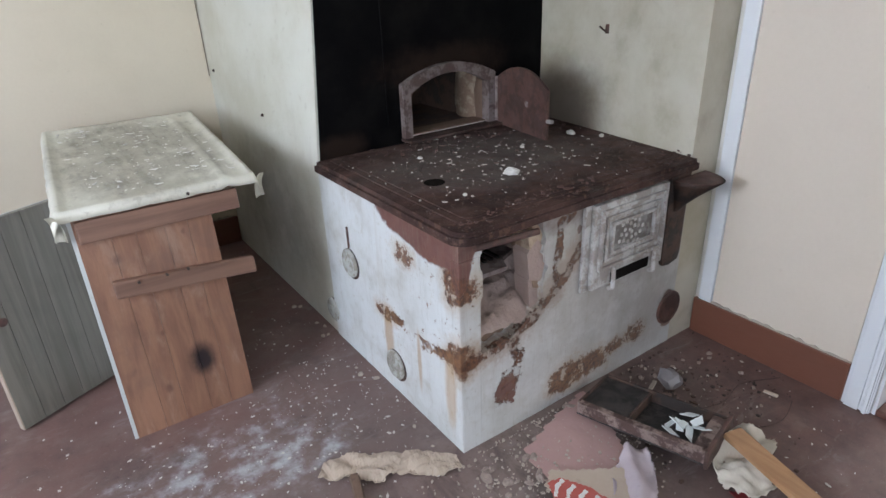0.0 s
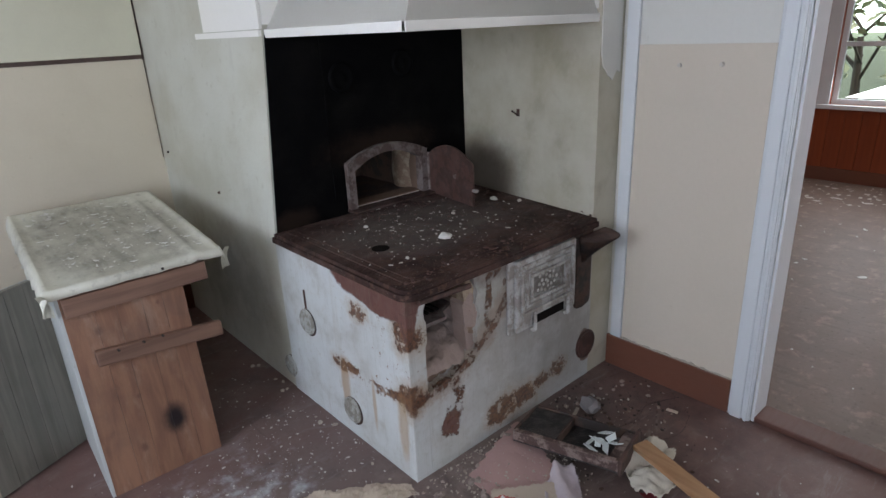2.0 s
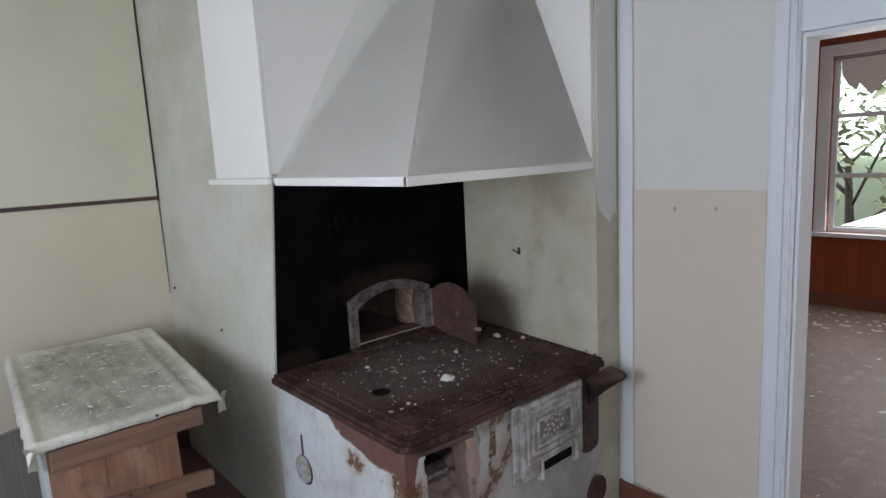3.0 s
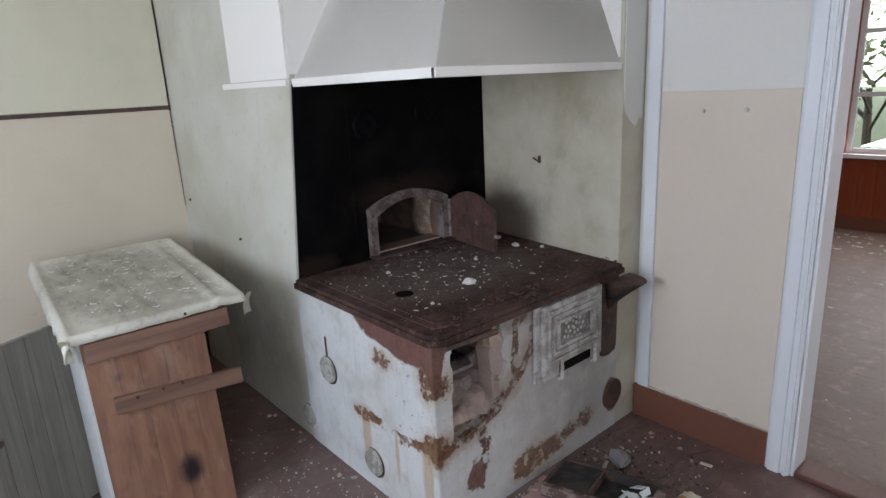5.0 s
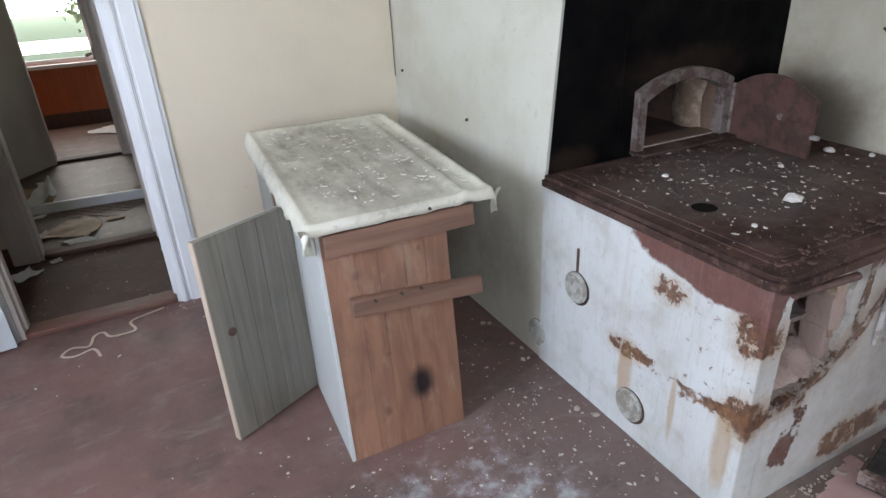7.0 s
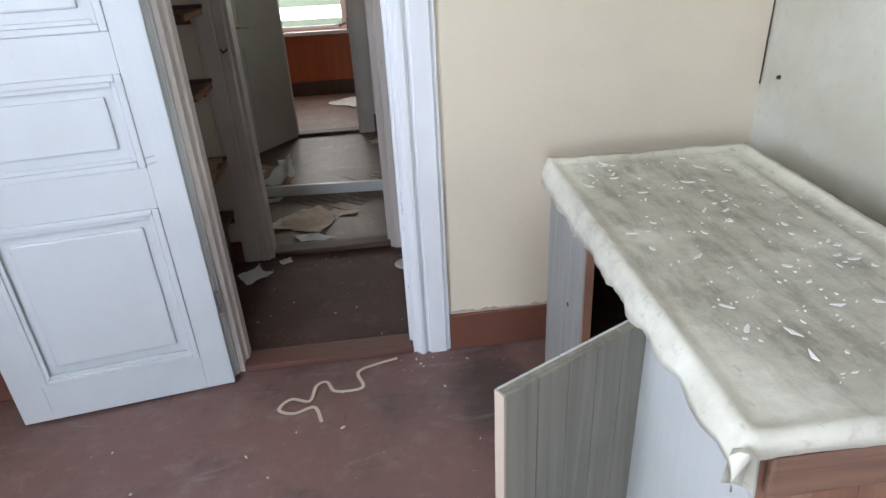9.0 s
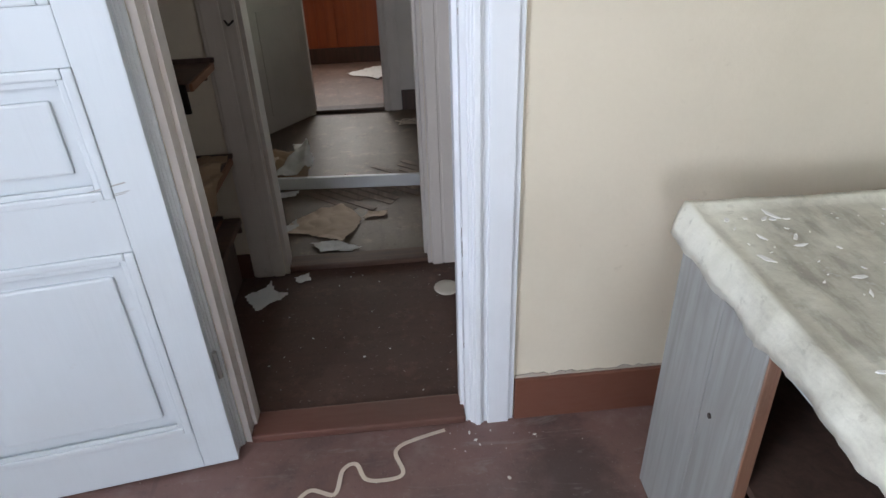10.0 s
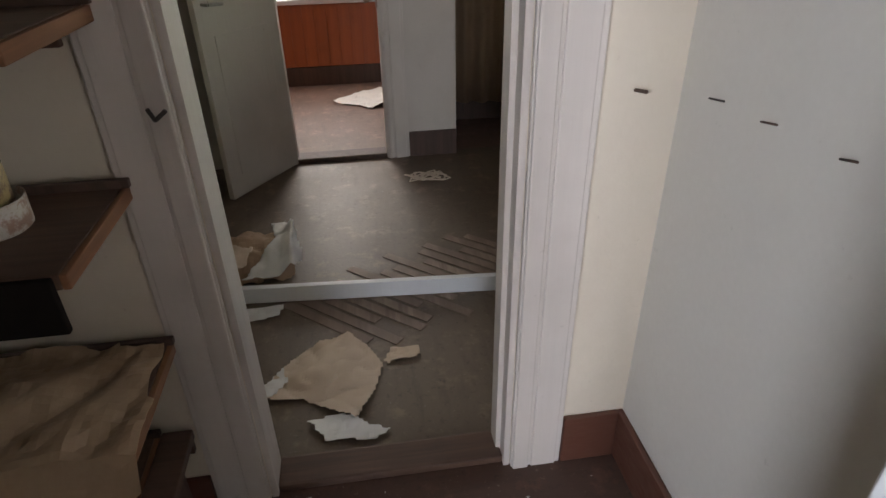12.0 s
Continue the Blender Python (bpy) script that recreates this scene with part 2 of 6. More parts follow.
    # small chips near the edges and the band
    near = n.math("MAXIMUM", n.blob((1.19, 1.6, 0.5), (0.22, 0.22, 0.24), 0.2, 6, 0.5), n.blob((1.18, 1.8, 0.36), (0.1, 0.4, 0.09), 0.2, 6, 0.5))
    chip = n.math("MULTIPLY", near, n.step(n.noise(24, 7, 0.7), 0.625, 0.64))
    base = n.mix(chip, base, n.mix(n.noise(50, 3), (0.16, 0.07, 0.045), (0.32, 0.2, 0.12)))
    peel = n.math("MAXIMUM", n.math("MAXIMUM", peel, lip), chip)
    # firing side: smoke stains, and its dimmer light put into the grey
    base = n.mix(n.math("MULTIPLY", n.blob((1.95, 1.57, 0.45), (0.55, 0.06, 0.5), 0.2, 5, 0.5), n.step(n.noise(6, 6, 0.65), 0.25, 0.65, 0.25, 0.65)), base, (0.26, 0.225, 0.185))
    # dark ragged band below the hob
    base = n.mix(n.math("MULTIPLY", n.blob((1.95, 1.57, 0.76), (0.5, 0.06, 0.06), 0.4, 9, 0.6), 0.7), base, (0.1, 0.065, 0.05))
    # grime towards joints, old block joints under the wash
    base = n.mix(n.step(n.noise(5, 6, 0.7), 0.5, 0.78, 0, 0.35), base, (0.36, 0.33, 0.28))
    base = n.mix(n.step(n.noise(60, 5, 0.7), 0.6, 0.7, 0, 0.22), base, (0.28, 0.23, 0.17))
    hair = n.noise(9, 5, 0.6, n.scaled(n.pos, (3, 3, 0.12)), 0.4)
    base = n.mix(n.step(n.math("ABSOLUTE", n.math("SUBTRACT", hair, 0.5)), 0.0, 0.012, 0.2, 0.0), base, (0.25, 0.22, 0.18))
    rustm = n.math("MAXIMUM", rustm, side)
    base = n.mix(n.math("MULTIPLY", rustm, 0.6), base, rust_tone)
    base = n.mix(n.math("MULTIPLY", lip, 0.6), base, rust_tone)
    h = n.math("SUBTRACT", n.math("MULTIPLY", n.noise(45, 4), 0.3), peel)
    return n.done(base, n.step(n.noise(20, 3), 0.3, 0.7, 0.5, 0.75), h, 0.003)


STOVE = whitewash()


def chimney_wash():
    n = Nodes("grey_white_limewash")
    c = n.mix(n.step(n.noise(1.8, 5), 0.35, 0.7), (0.6, 0.6, 0.525), (0.5, 0.485, 0.39))
    c = n.mix(n.step(n.noise(26, 5), 0.58, 0.75, 0, 0.3), c, (0.35, 0.31, 0.24))
    c = n.mix(n.step(n.noise(9, 5, vec=n.scaled(n.pos, (1, 1, 0.3))), 0.58, 0.8, 0, 0.35), c, (0.4, 0.38, 0.33))
    # shade behind the cupboard, painted brown into the limewash
    cupboard_shade = n.math("MULTIPLY", n.blob((1.2, 3.2, 0.42), (0.3, 0.6, 0.26), 0.3, 5, 0.6), n.step(n.noise(8, 6, 0.65), 0.25, 0.6, 0.2, 0.5))
    c = n.mix(cupboard_shade, c, (0.2, 0.165, 0.115))
    return n.done(c, 0.7, n.noise(35, 5), 0.0025)


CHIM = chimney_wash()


def niche_wash():
    n = Nodes("sooty_cream_limewash")
    c = n.mix(n.step(n.noise(2.2, 5), 0.35, 0.7), (0.56, 0.53, 0.43), (0.42, 0.38, 0.27))
    c = n.mix(n.step(n.noise(7, 5), 0.5, 0.8, 0, 0.5), c, (0.32, 0.28, 0.19))
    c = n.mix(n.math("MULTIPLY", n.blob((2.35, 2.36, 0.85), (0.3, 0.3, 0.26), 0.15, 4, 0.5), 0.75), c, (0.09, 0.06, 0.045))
    return n.done(c, 0.7, n.noise(30, 5), 0.002)


NICHE = niche_wash()


def iron_black():
    n = Nodes("sooty_black_iron_plate")
    c = n.mix(n.step(n.noise(5, 6), 0.45, 0.75), (0.003, 0.003, 0.0034), (0.008, 0.0075, 0.007))
    c = n.mix(n.step(n.noise(9, 6), 0.7, 0.78, 0, 0.3), c, (0.05, 0.047, 0.045))
    for cc, r in (((1.83, 2.52, 1.12), (0.3, 0.3, 0.08)), ((1.3, 2.52, 0.85), (0.1, 0.2, 0.05))):
        c = n.mix(n.math("MULTIPLY", n.blob(cc, r, 0.3, 8, 0.5), 0.5), c, (0.04, 0.025, 0.018))
    return n.done(c, n.step(n.noise(13, 4), 0.3, 0.7, 0.5, 0.75), n.noise(40, 4), 0.001, 0.0, 0.05)


IRON = iron_black()


def hob_iron():
    n = Nodes("rusty_dusty_cast_iron_hob")
    c = n.mix(n.step(n.noise(6, 6), 0.35, 0.7), (0.038, 0.021, 0.018), (0.095, 0.054, 0.044))
    dust = n.math("MULTIPLY", n.blob((1.7, 2.1, 0.82), (0.42, 0.3, 0.2), 0.3, 5, 0.5), 0.55)
    c = n.mix(dust, c, (0.17, 0.15, 0.135))
    c = n.mix(n.step(n.noise(17, 6), 0.6, 0.7, 0, 0.8), c, (0.05, 0.024, 0.018))
    c = n.mix(n.step(n.noise(110, 2), 0.66, 0.72, 0, 0.5), c, (0.32, 0.3, 0.27))
    c = n.mix(n.step(n.noise(34, 7, 0.7), 0.55, 0.62, 0, 0.7), c, (0.13, 0.075, 0.055))
    return n.done(c, n.step(n.noise(9, 4), 0.3, 0.7, 0.55, 0.85), n.noise(40, 7, 0.7), 0.004, 0.1, 0.25)


HOB = hob_iron()
IRON_BROWN = grubby("brown_rusted_iron", (0.105, 0.054, 0.043), (0.06, 0.034, 0.028), 12, 0.6, 0.001)
IRON_DARK = grubby("dark_sooty_iron", (0.03, 0.023, 0.02), (0.075, 0.043, 0.03), 14, 0.6, 0.001)
CAPW = grubby("chalky_grey_cap_paint", (0.42, 0.43, 0.39), (0.27, 0.25, 0.21), 20, 0.6, 0.002)
DOORW = grubby("grey_white_painted_iron", (0.5, 0.5, 0.48), (0.32, 0.29, 0.26), 15, 0.5, 0.0015)
PANELG = grubby("worn_grey_iron", (0.27, 0.265, 0.25), (0.15, 0.135, 0.12), 18, 0.45, 0.0015)
RELIEFW = grubby("chalky_white_relief", (0.6, 0.6, 0.57), (0.36, 0.34, 0.3), 40, 0.55, 0.001)
FRAMEG = grubby("limed_grey_iron", (0.19, 0.155, 0.145), (0.09, 0.06, 0.05), 17, 0.6, 0.002)
SOOTBRICK = grubby("sooty_oven_brick", (0.05, 0.034, 0.027), (0.11, 0.07, 0.05), 9, 0.85, 0.004)
CREAMCLAY = grubby("cream_fired_clay", (0.46, 0.37, 0.27), (0.3, 0.21, 0.15), 13, 0.85, 0.004)
MORTAR = painted("dusty_clay_plaster", (0.42, 0.33, 0.29), (0.2, 0.12, 0.09), 0.6, 0.85, bump=0.006)
OVENIN = painted("ashy_oven_brick", (0.2, 0.13, 0.09), (0.07, 0.045, 0.035), 0.8, 0.85, bump=0.004)
PLASTER_CHIP = painted("loose_plaster", (0.42, 0.37, 0.31), (0.3, 0.25, 0.18), 0.5, 0.85, bump=0.004)


def brown_floor():
    n = Nodes("brown_painted_hardboard_floor")
    c = n.mix(n.step(n.noise(1.3, 5), 0.35, 0.7), (0.19, 0.105, 0.09), (0.135, 0.085, 0.076))
    c = n.mix(n.step(n.noise(8, 6), 0.5, 0.75, 0, 0.5), c, (0.24, 0.18, 0.165))
    c = n.mix(n.step(n.noise(90, 3), 0.62, 0.72, 0, 0.35), c, (0.3, 0.26, 0.24))
    # dusty grey by the stove, chalky spill in front of it
    c = n.mix(n.math("MULTIPLY", n.blob((0.9, 1.6, 0), (0.9, 0.7, 1), 0.35, 5, 0.6), 0.4), c, (0.19, 0.16, 0.15))
    chalk = n.math("MULTIPLY", n.blob((0.52, 1.98, 0), (0.33, 0.22, 1), 0.7, 6, 0.5), n.step(n.noise(11, 6), 0.42, 0.7))
    c = n.mix(n.math("MULTIPLY", chalk, 0.85), c, (0.5, 0.53, 0.56))
    c = n.mix(n.math("MULTIPLY", n.blob((1.55, 1.4, 0), (0.45, 0.3, 1), 0.5, 6, 0.6), 0.5), c, (0.27, 0.22, 0.19))
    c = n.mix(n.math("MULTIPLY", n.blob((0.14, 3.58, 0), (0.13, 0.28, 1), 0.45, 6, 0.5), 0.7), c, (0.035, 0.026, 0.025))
    c = n.mix(n.step(n.noise(2.6, 7, 0.7), 0.52, 0.72, 0, 0.6), c, (0.075, 0.05, 0.045))
    c = n.mix(n.step(n.noise(150, 2), 0.7, 0.74, 0, 0.6), c, (0.4, 0.38, 0.35))
    c = n.mix(n.math("MULTIPLY", n.blob((2.0, 1.25, 0), (0.5, 0.45, 1), 0.4, 4, 0.6), n.step(n.noise(7, 7, 0.7), 0.3, 0.6, 0.3, 0.75)), c, (0.06, 0.042, 0.037))
    c = n.mix(n.math("MULTIPLY", n.blob((1.0, 1.25, 0), (0.7, 0.4, 1), 0.5, 4, 0.6), n.step(n.noise(6, 7, 0.7, n.scaled(n.pos, (1.5, 0.6, 1)), 0.8), 0.48, 0.62, 0, 0.6)), c, (0.075, 0.05, 0.045))
    smear = n.noise(7, 6, 0.7, n.scaled(n.pos, (0.5, 1.6, 1)), 1.2)
    c = n.mix(n.step(smear, 0.55, 0.7, 0, 0.4), c, (0.27, 0.24, 0.23))
    c = n.mix(n.step(n.noise(48, 7, 0.75), 0.56, 0.66, 0, 0.45), c, (0.075, 0.05, 0.044))
    scratch = n.noise(16, 4, vec=n.scaled(n.pos, (1, 0.12, 1)))
    c = n.mix(n.step(scratch, 0.66, 0.72, 0, 0.3), c, (0.07, 0.045, 0.04))
    return n.done(c, n.step(n.noise(5, 5), 0.3, 0.7, 0.38, 0.65), n.noise(70, 4), 0.0008)


FLOOR = brown_floor()


def dull_floor(name, a, b, streaks=(0.1, 1, 1), rough=0.5):
    n = Nodes(name)
    c = n.mix(n.step(n.noise(1.6, 5), 0.3, 0.75, 0.2, 0.8), a, b)
    c = n.mix(n.step(n.noise(22, 5, vec=n.scaled(n.pos, streaks)), 0.5, 0.72, 0, 0.55), c, tuple(k * 0.6 for k in a))
    c = n.mix(n.step(n.noise(60, 3), 0.62, 0.74, 0, 0.3), c, (0.36, 0.31, 0.26))
    c = n.mix(n.step(n.noise(9, 7, 0.72), 0.52, 0.66, 0, 0.5), c, tuple(k * 1.7 for k in a))
    c = n.mix(n.step(n.noise(34, 6, 0.72), 0.55, 0.66, 0, 0.5), c, tuple(k * 0.5 for k in b))
    return n.done(c, n.step(n.noise(6, 5), 0.3, 0.7, rough - 0.03, rough + 0.05), n.noise(60, 4), 0.0008)


HALLFLOOR = dull_floor("dark_brown_hall_floor", (0.085, 0.043, 0.03), (0.06, 0.033, 0.024), (0.1, 1, 1), 0.66)
ROOM3FLOOR = dull_floor("grey_brown_worn_floor", (0.15, 0.112, 0.08), (0.105, 0.08, 0.057), (1, 0.15, 1), 0.5)
LATHW = wood("worn_floor_lath", (0.33, 0.26, 0.2), (0.17, 0.12, 0.095), (1, 0.06, 1), 0.6, 20, 0.8)
ROOM4FLOOR = dull_floor("pinkish_brown_floor", (0.19, 0.12, 0.095), (0.14, 0.09, 0.07), (1, 0.15, 1), 0.55)
PARLOURFLOOR = dull_floor("grey_dusty_board_floor", (0.2, 0.145, 0.115), (0.14, 0.1, 0.078), (1, 0.08, 1), 0.55)

def end_boards():
    """Old pine, with knots, grime and one burnt spot."""
    n = Nodes("reddish_pine_board")
    grain = n.noise(26, 6, 0.65, n.scaled(n.local(), (1, 1, 0.05)), 0.7)
    c = n.mix(n.step(grain, 0.3, 0.72), (0.32, 0.17, 0.105), (0.19, 0.097, 0.062))
    c = n.mix(n.math("MULTIPLY", n.t.nodes.new("ShaderNodeObjectInfo").outputs["Random"], 0.4), c, (0.22, 0.105, 0.064))
    c = n.mix(n.step(n.noise(4, 5), 0.5, 0.8, 0, 0.6), c, (0.15, 0.1, 0.08))
    scuff = n.noise(7, 6, 0.7, n.scaled(n.pos, (1, 1, 0.3)), 0.5)
    c = n.mix(n.step(scuff, 0.52, 0.7, 0, 0.45), c, (0.42, 0.3, 0.225))
    c = n.mix(n.step(n.noise(3.5, 5), 0.55, 0.75, 0, 0.4), c, (0.13, 0.075, 0.055))
    for at, r in (((0.4, 2.4, 0.66), 0.012), ((0.44, 2.36, 0.15), 0.013), ((0.62, 2.4, 0.7), 0.007), ((0.47, 2.38, 0.36), 0.007)):
        c = n.mix(n.math("MULTIPLY", n.blob(at, (r, 0.1, r * 1.3), 0.3, 40, 0.6), 0.55), c, (0.1, 0.045, 0.03))
    c = n.mix(n.blob((0.575, 2.37, 0.215), (0.042, 0.1, 0.055), 0.2, 16, 0.6), c, (0.018, 0.011, 0.012))
    return n.done(c, 0.5, grain, 0.0006)


PINE = end_boards()
PINE_DARK = wood("dark_aged_pine", (0.1, 0.06, 0.045), (0.055, 0.034, 0.026))
BATTEN = wood("brown_pine_batten", (0.23, 0.13, 0.088), (0.135, 0.072, 0.05), (0.06, 1, 1))
HANDLEW = wood("golden_planed_wood", (0.44, 0.255, 0.13), (0.31, 0.165, 0.08), (1, 0.06, 1), 0.5)
RAWWOOD = wood("brown_raw_stick", (0.2, 0.13, 0.09), (0.11, 0.07, 0.05))
GREYPAINT = wood("worn_grey_painted_board", (0.24, 0.226, 0.19), (0.15, 0.14, 0.113), (1, 1, 0.05), 0.3, 30, 0.25)
CUPWHITE = painted("blue_white_cupboard_paint", (0.52, 0.55, 0.54), (0.3, 0.27, 0.22), 0.35, 0.45, (1, 1, 0.08))
STILEW = wood("worn_grey_white_board", (0.37, 0.385, 0.375), (0.26, 0.26, 0.24), (1, 1, 0.05), 0.5, 30, 0.25)
SHELFW = wood("dark_shelf_board", (0.125, 0.068, 0.044), (0.065, 0.037, 0.027), (0.06, 1, 1))
SHELF_EDGE = wood("brown_shelf_edge", (0.25, 0.11, 0.05), (0.15, 0.065, 0.03), (1, 0.06, 1))
REDPANEL = wood("red_brown_panelling", (0.3, 0.07, 0.022), (0.19, 0.042, 0.016), (1, 1, 0.05), 0.42, 12, 0.5)
ORANGE = wood("orange_brown_panelling", (0.42, 0.11, 0.03), (0.3, 0.075, 0.024), (1, 1, 0.05), 0.45, 12, 0.3)


def oilcloth():
    n = Nodes("cream_green_oilcloth")
    c = n.mix(n.step(n.noise(4, 5), 0.3, 0.7), (0.71, 0.7, 0.605), (0.59, 0.58, 0.485))
    dirt = n.math("MULTIPLY", n.blob((0.6, 3.02, 0.85), (0.31, 0.62, 0.2), 0.12, 6, 0.2), n.step(n.noise(6, 6), 0.15, 0.55))
    c = n.mix(n.math("MULTIPLY", dirt, 0.75), c, (0.33, 0.315, 0.25))
    c = n.mix(n.step(n.noise(30, 5), 0.58, 0.72, 0, 0.5), c, (0.3, 0.28, 0.22))
    smear = n.noise(22, 6, 0.7, n.scaled(n.pos, (1, 0.25, 1)))
    c = n.mix(n.math("MULTIPLY", dirt, n.step(smear, 0.45, 0.65, 0, 0.6)), c, (0.17, 0.15, 0.12))
    c = n.mix(n.math("MULTIPLY", dirt, n.step(n.noise(70, 4), 0.6, 0.66, 0, 0.5)), c, (0.5, 0.49, 0.44))
    return n.done(c, n.step(n.noise(9, 4), 0.3, 0.7, 0.32, 0.55), n.noise(16, 5), 0.004)


CLOTH = oilcloth()
PAPER = painted("yellowed_torn_paper", (0.47, 0.39, 0.31), (0.3, 0.22, 0.16), 0.4, 0.8)
PAPERW = painted("white_paper", (0.72, 0.72, 0.7), (0.5, 0.45, 0.38), 0.2, 0.8)
WALLPAPER = painted("loose_cream_wallpaper", (0.58, 0.465, 0.355), (0.42, 0.32, 0.22), 0.4, 0.75)
KRAFT = painted("brown_wrapping_paper", (0.38, 0.265, 0.17), (0.25, 0.165, 0.1), 0.5, 0.75)
COTTON = painted("dirty_cream_cotton", (0.6, 0.56, 0.47), (0.36, 0.3, 0.24), 0.5, 0.9)
FILM = painted("dusty_grey_film", (0.2, 0.19, 0.195), (0.12, 0.1, 0.1), 0.5, 0.4)
RUBBLE = painted("dusty_rubble", (0.32, 0.26, 0.225), (0.2, 0.15, 0.12), 0.6, 0.9, bump=0.004)
RAG = painted("lilac_grey_cotton_rag", (0.46, 0.4, 0.42), (0.3, 0.25, 0.25), 0.4, 0.9)
PINKCARD = painted("dirty_pink_cardboard", (0.42, 0.27, 0.25), (0.3, 0.22, 0.19), 0.55, 0.85)
REDPRINT = painted("red_printed_paper", (0.45, 0.1, 0.08), (0.4, 0.2, 0.16), 0.3, 0.6)
FLAKE = painted("white_paint_flakes", (0.6, 0.59, 0.55), (0.42, 0.38, 0.3), 0.3, 0.7)
TAPE = painted("cream_cotton_tape", (0.6, 0.52, 0.42), (0.42, 0.35, 0.26), 0.3, 0.8)
TIN = grubby("yellow_printed_tin", (0.32, 0.24, 0.11), (0.16, 0.1, 0.06), 30, 0.5, 0.0008)
ENAMEL = grubby("white_patterned_ceramic", (0.42, 0.37, 0.33), (0.27, 0.17, 0.13), 40, 0.45, 0.0005)
STEEL = painted("dull_steel", (0.35, 0.34, 0.32), (0.14, 0.1, 0.08), 0.5, 0.35)
# soot black, also used for openings drawn as flat dark pieces
DARKCAV = painted("soot", (0.012, 0.01, 0.009), (0.02, 0.016, 0.013), 0.3, 0.9)
DARKCAV.node_tree.nodes["Principled BSDF"].inputs["Specular IOR Level"].default_value = 0.03
SOOTY = grubby("ashy_black_iron", (0.012, 0.011, 0.011), (0.045, 0.04, 0.037), 22, 0.45, 0.002)
GRIMY = grubby("pale_grimy_iron", (0.26, 0.195, 0.17), (0.085, 0.05, 0.042), 16)
GREYSHARD = painted("bluish_white_shards", (0.66, 0.72, 0.72), (0.4, 0.4, 0.38), 0.2, 0.5)
REDBITS = painted("dark_red_cloth", (0.2, 0.02, 0.025), (0.1, 0.02, 0.02), 0.4, 0.7)


def glass():
    n = Nodes("window_glass")
    n.b.inputs["Transmission Weight"].default_value = 1.0
    n.b.inputs["IOR"].default_value = 1.02
    return n.done((0.95, 0.97, 0.97), 0.02)


GLASS = glass()


def leafy(name, a, b):
    n = Nodes(name)
    r = n.t.nodes.new("ShaderNodeNewGeometry").outputs["Random Per Island"]
    n.b.inputs["Subsurface Weight"].default_value = 0.0
    return n.done(n.mix(r, a, b), 0.55)


LEAF = leafy("green_leaves", (0.05, 0.11, 0.025), (0.13, 0.2, 0.05))
BIRCH_LEAF = leafy("yellow_green_leaves", (0.36, 0.42, 0.24), (0.6, 0.6, 0.4))
BARK = wood("grey_bark", (0.16, 0.13, 0.1), (0.07, 0.055, 0.045), (1, 1, 0.2))


def grass_ground():
    n = Nodes("meadow_ground")
    c = n.mix(n.noise(2, 6), (0.13, 0.16, 0.09), (0.2, 0.22, 0.14))
    return n.done(c, 0.85, n.noise(30, 4), 0.03)


GROUND = grass_ground()


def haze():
    n = Nodes("glowing_hazy_backdrop")
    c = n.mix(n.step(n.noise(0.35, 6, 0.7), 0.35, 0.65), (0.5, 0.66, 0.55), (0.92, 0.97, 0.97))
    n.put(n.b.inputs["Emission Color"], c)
    # emission stands in for the bright daylight outside
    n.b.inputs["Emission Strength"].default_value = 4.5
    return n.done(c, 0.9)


HAZE = haze()


# ---- building helpers ----
def box(bm, x0, y0, z0, x1, y1, z1, bevel=0.0):
    m = Matrix.LocRotScale(((x0 + x1) / 2, (y0 + y1) / 2, (z0 + z1) / 2), None, (abs(x1 - x0), abs(y1 - y0), abs(z1 - z0)))
    made = bmesh.ops.create_cube(bm, size=1.0, matrix=m)["verts"]
    if bevel:
        edges = {e for v in made for e in v.link_edges}
        bmesh.ops.bevel(bm, geom=list(edges), offset=bevel, segments=2, profile=0.6, affect="EDGES", clamp_overlap=True)
    return bm


def boxes(*rows, bevel=0.0):
    bm = bmesh.new()
    for r in rows:
        box(bm, *r, bevel=bevel)
    return bm


def tube(bm, a, b, r0, r1=None, seg=16):
    """A round bar from a to b."""
    a, b = Vector(a), Vector(b)
    q = (b - a).to_track_quat("Z", "Y")
    bmesh.ops.create_cone(bm, cap_ends=True, segments=seg, radius1=r0, radius2=r0 if r1 is None else r1, depth=(b - a).length,
                          matrix=Matrix.LocRotScale((a + b) / 2, q, None))
    return bm


def spun(profile, seg=28):
    """A turned shape from (radius, height) pairs."""
    bm = bmesh.new()
    rings = [[bm.verts.new((r * math.cos(k * math.tau / seg), r * math.sin(k * math.tau / seg), z)) for k in range(seg)] for r, z in profile]
    for a, b in zip(rings, rings[1:]):
        for k in range(seg):
            bm.faces.new((a[k], a[(k + 1) % seg], b[(k + 1) % seg], b[k]))
    bm.faces.new(rings[0][::-1])
    bm.faces.new(rings[-1])
    return bm


def prism(outline, depth, axis="z", at=0.0):
    """A flat outline of (u, v) pulled to a depth along an axis."""
    bm = bmesh.new()
    place = {"z": lambda u, v, d: (u, v, d), "y": lambda u, v, d: (u, d, v), "x": lambda u, v, d: (d, u, v)}[axis]
    a = [bm.verts.new(place(u, v, at)) for u, v in outline]
    b = [bm.verts.new(place(u, v, at + depth)) for u, v in outline]
    bm.faces.new(a[::-1]), bm.faces.new(b)
    for k in range(len(a)):
        j = (k + 1) % len(a)
        bm.faces.new((a[k], a[j], b[j], b[k]))
    bmesh.ops.recalc_face_normals(bm, faces=bm.faces)
    return bm


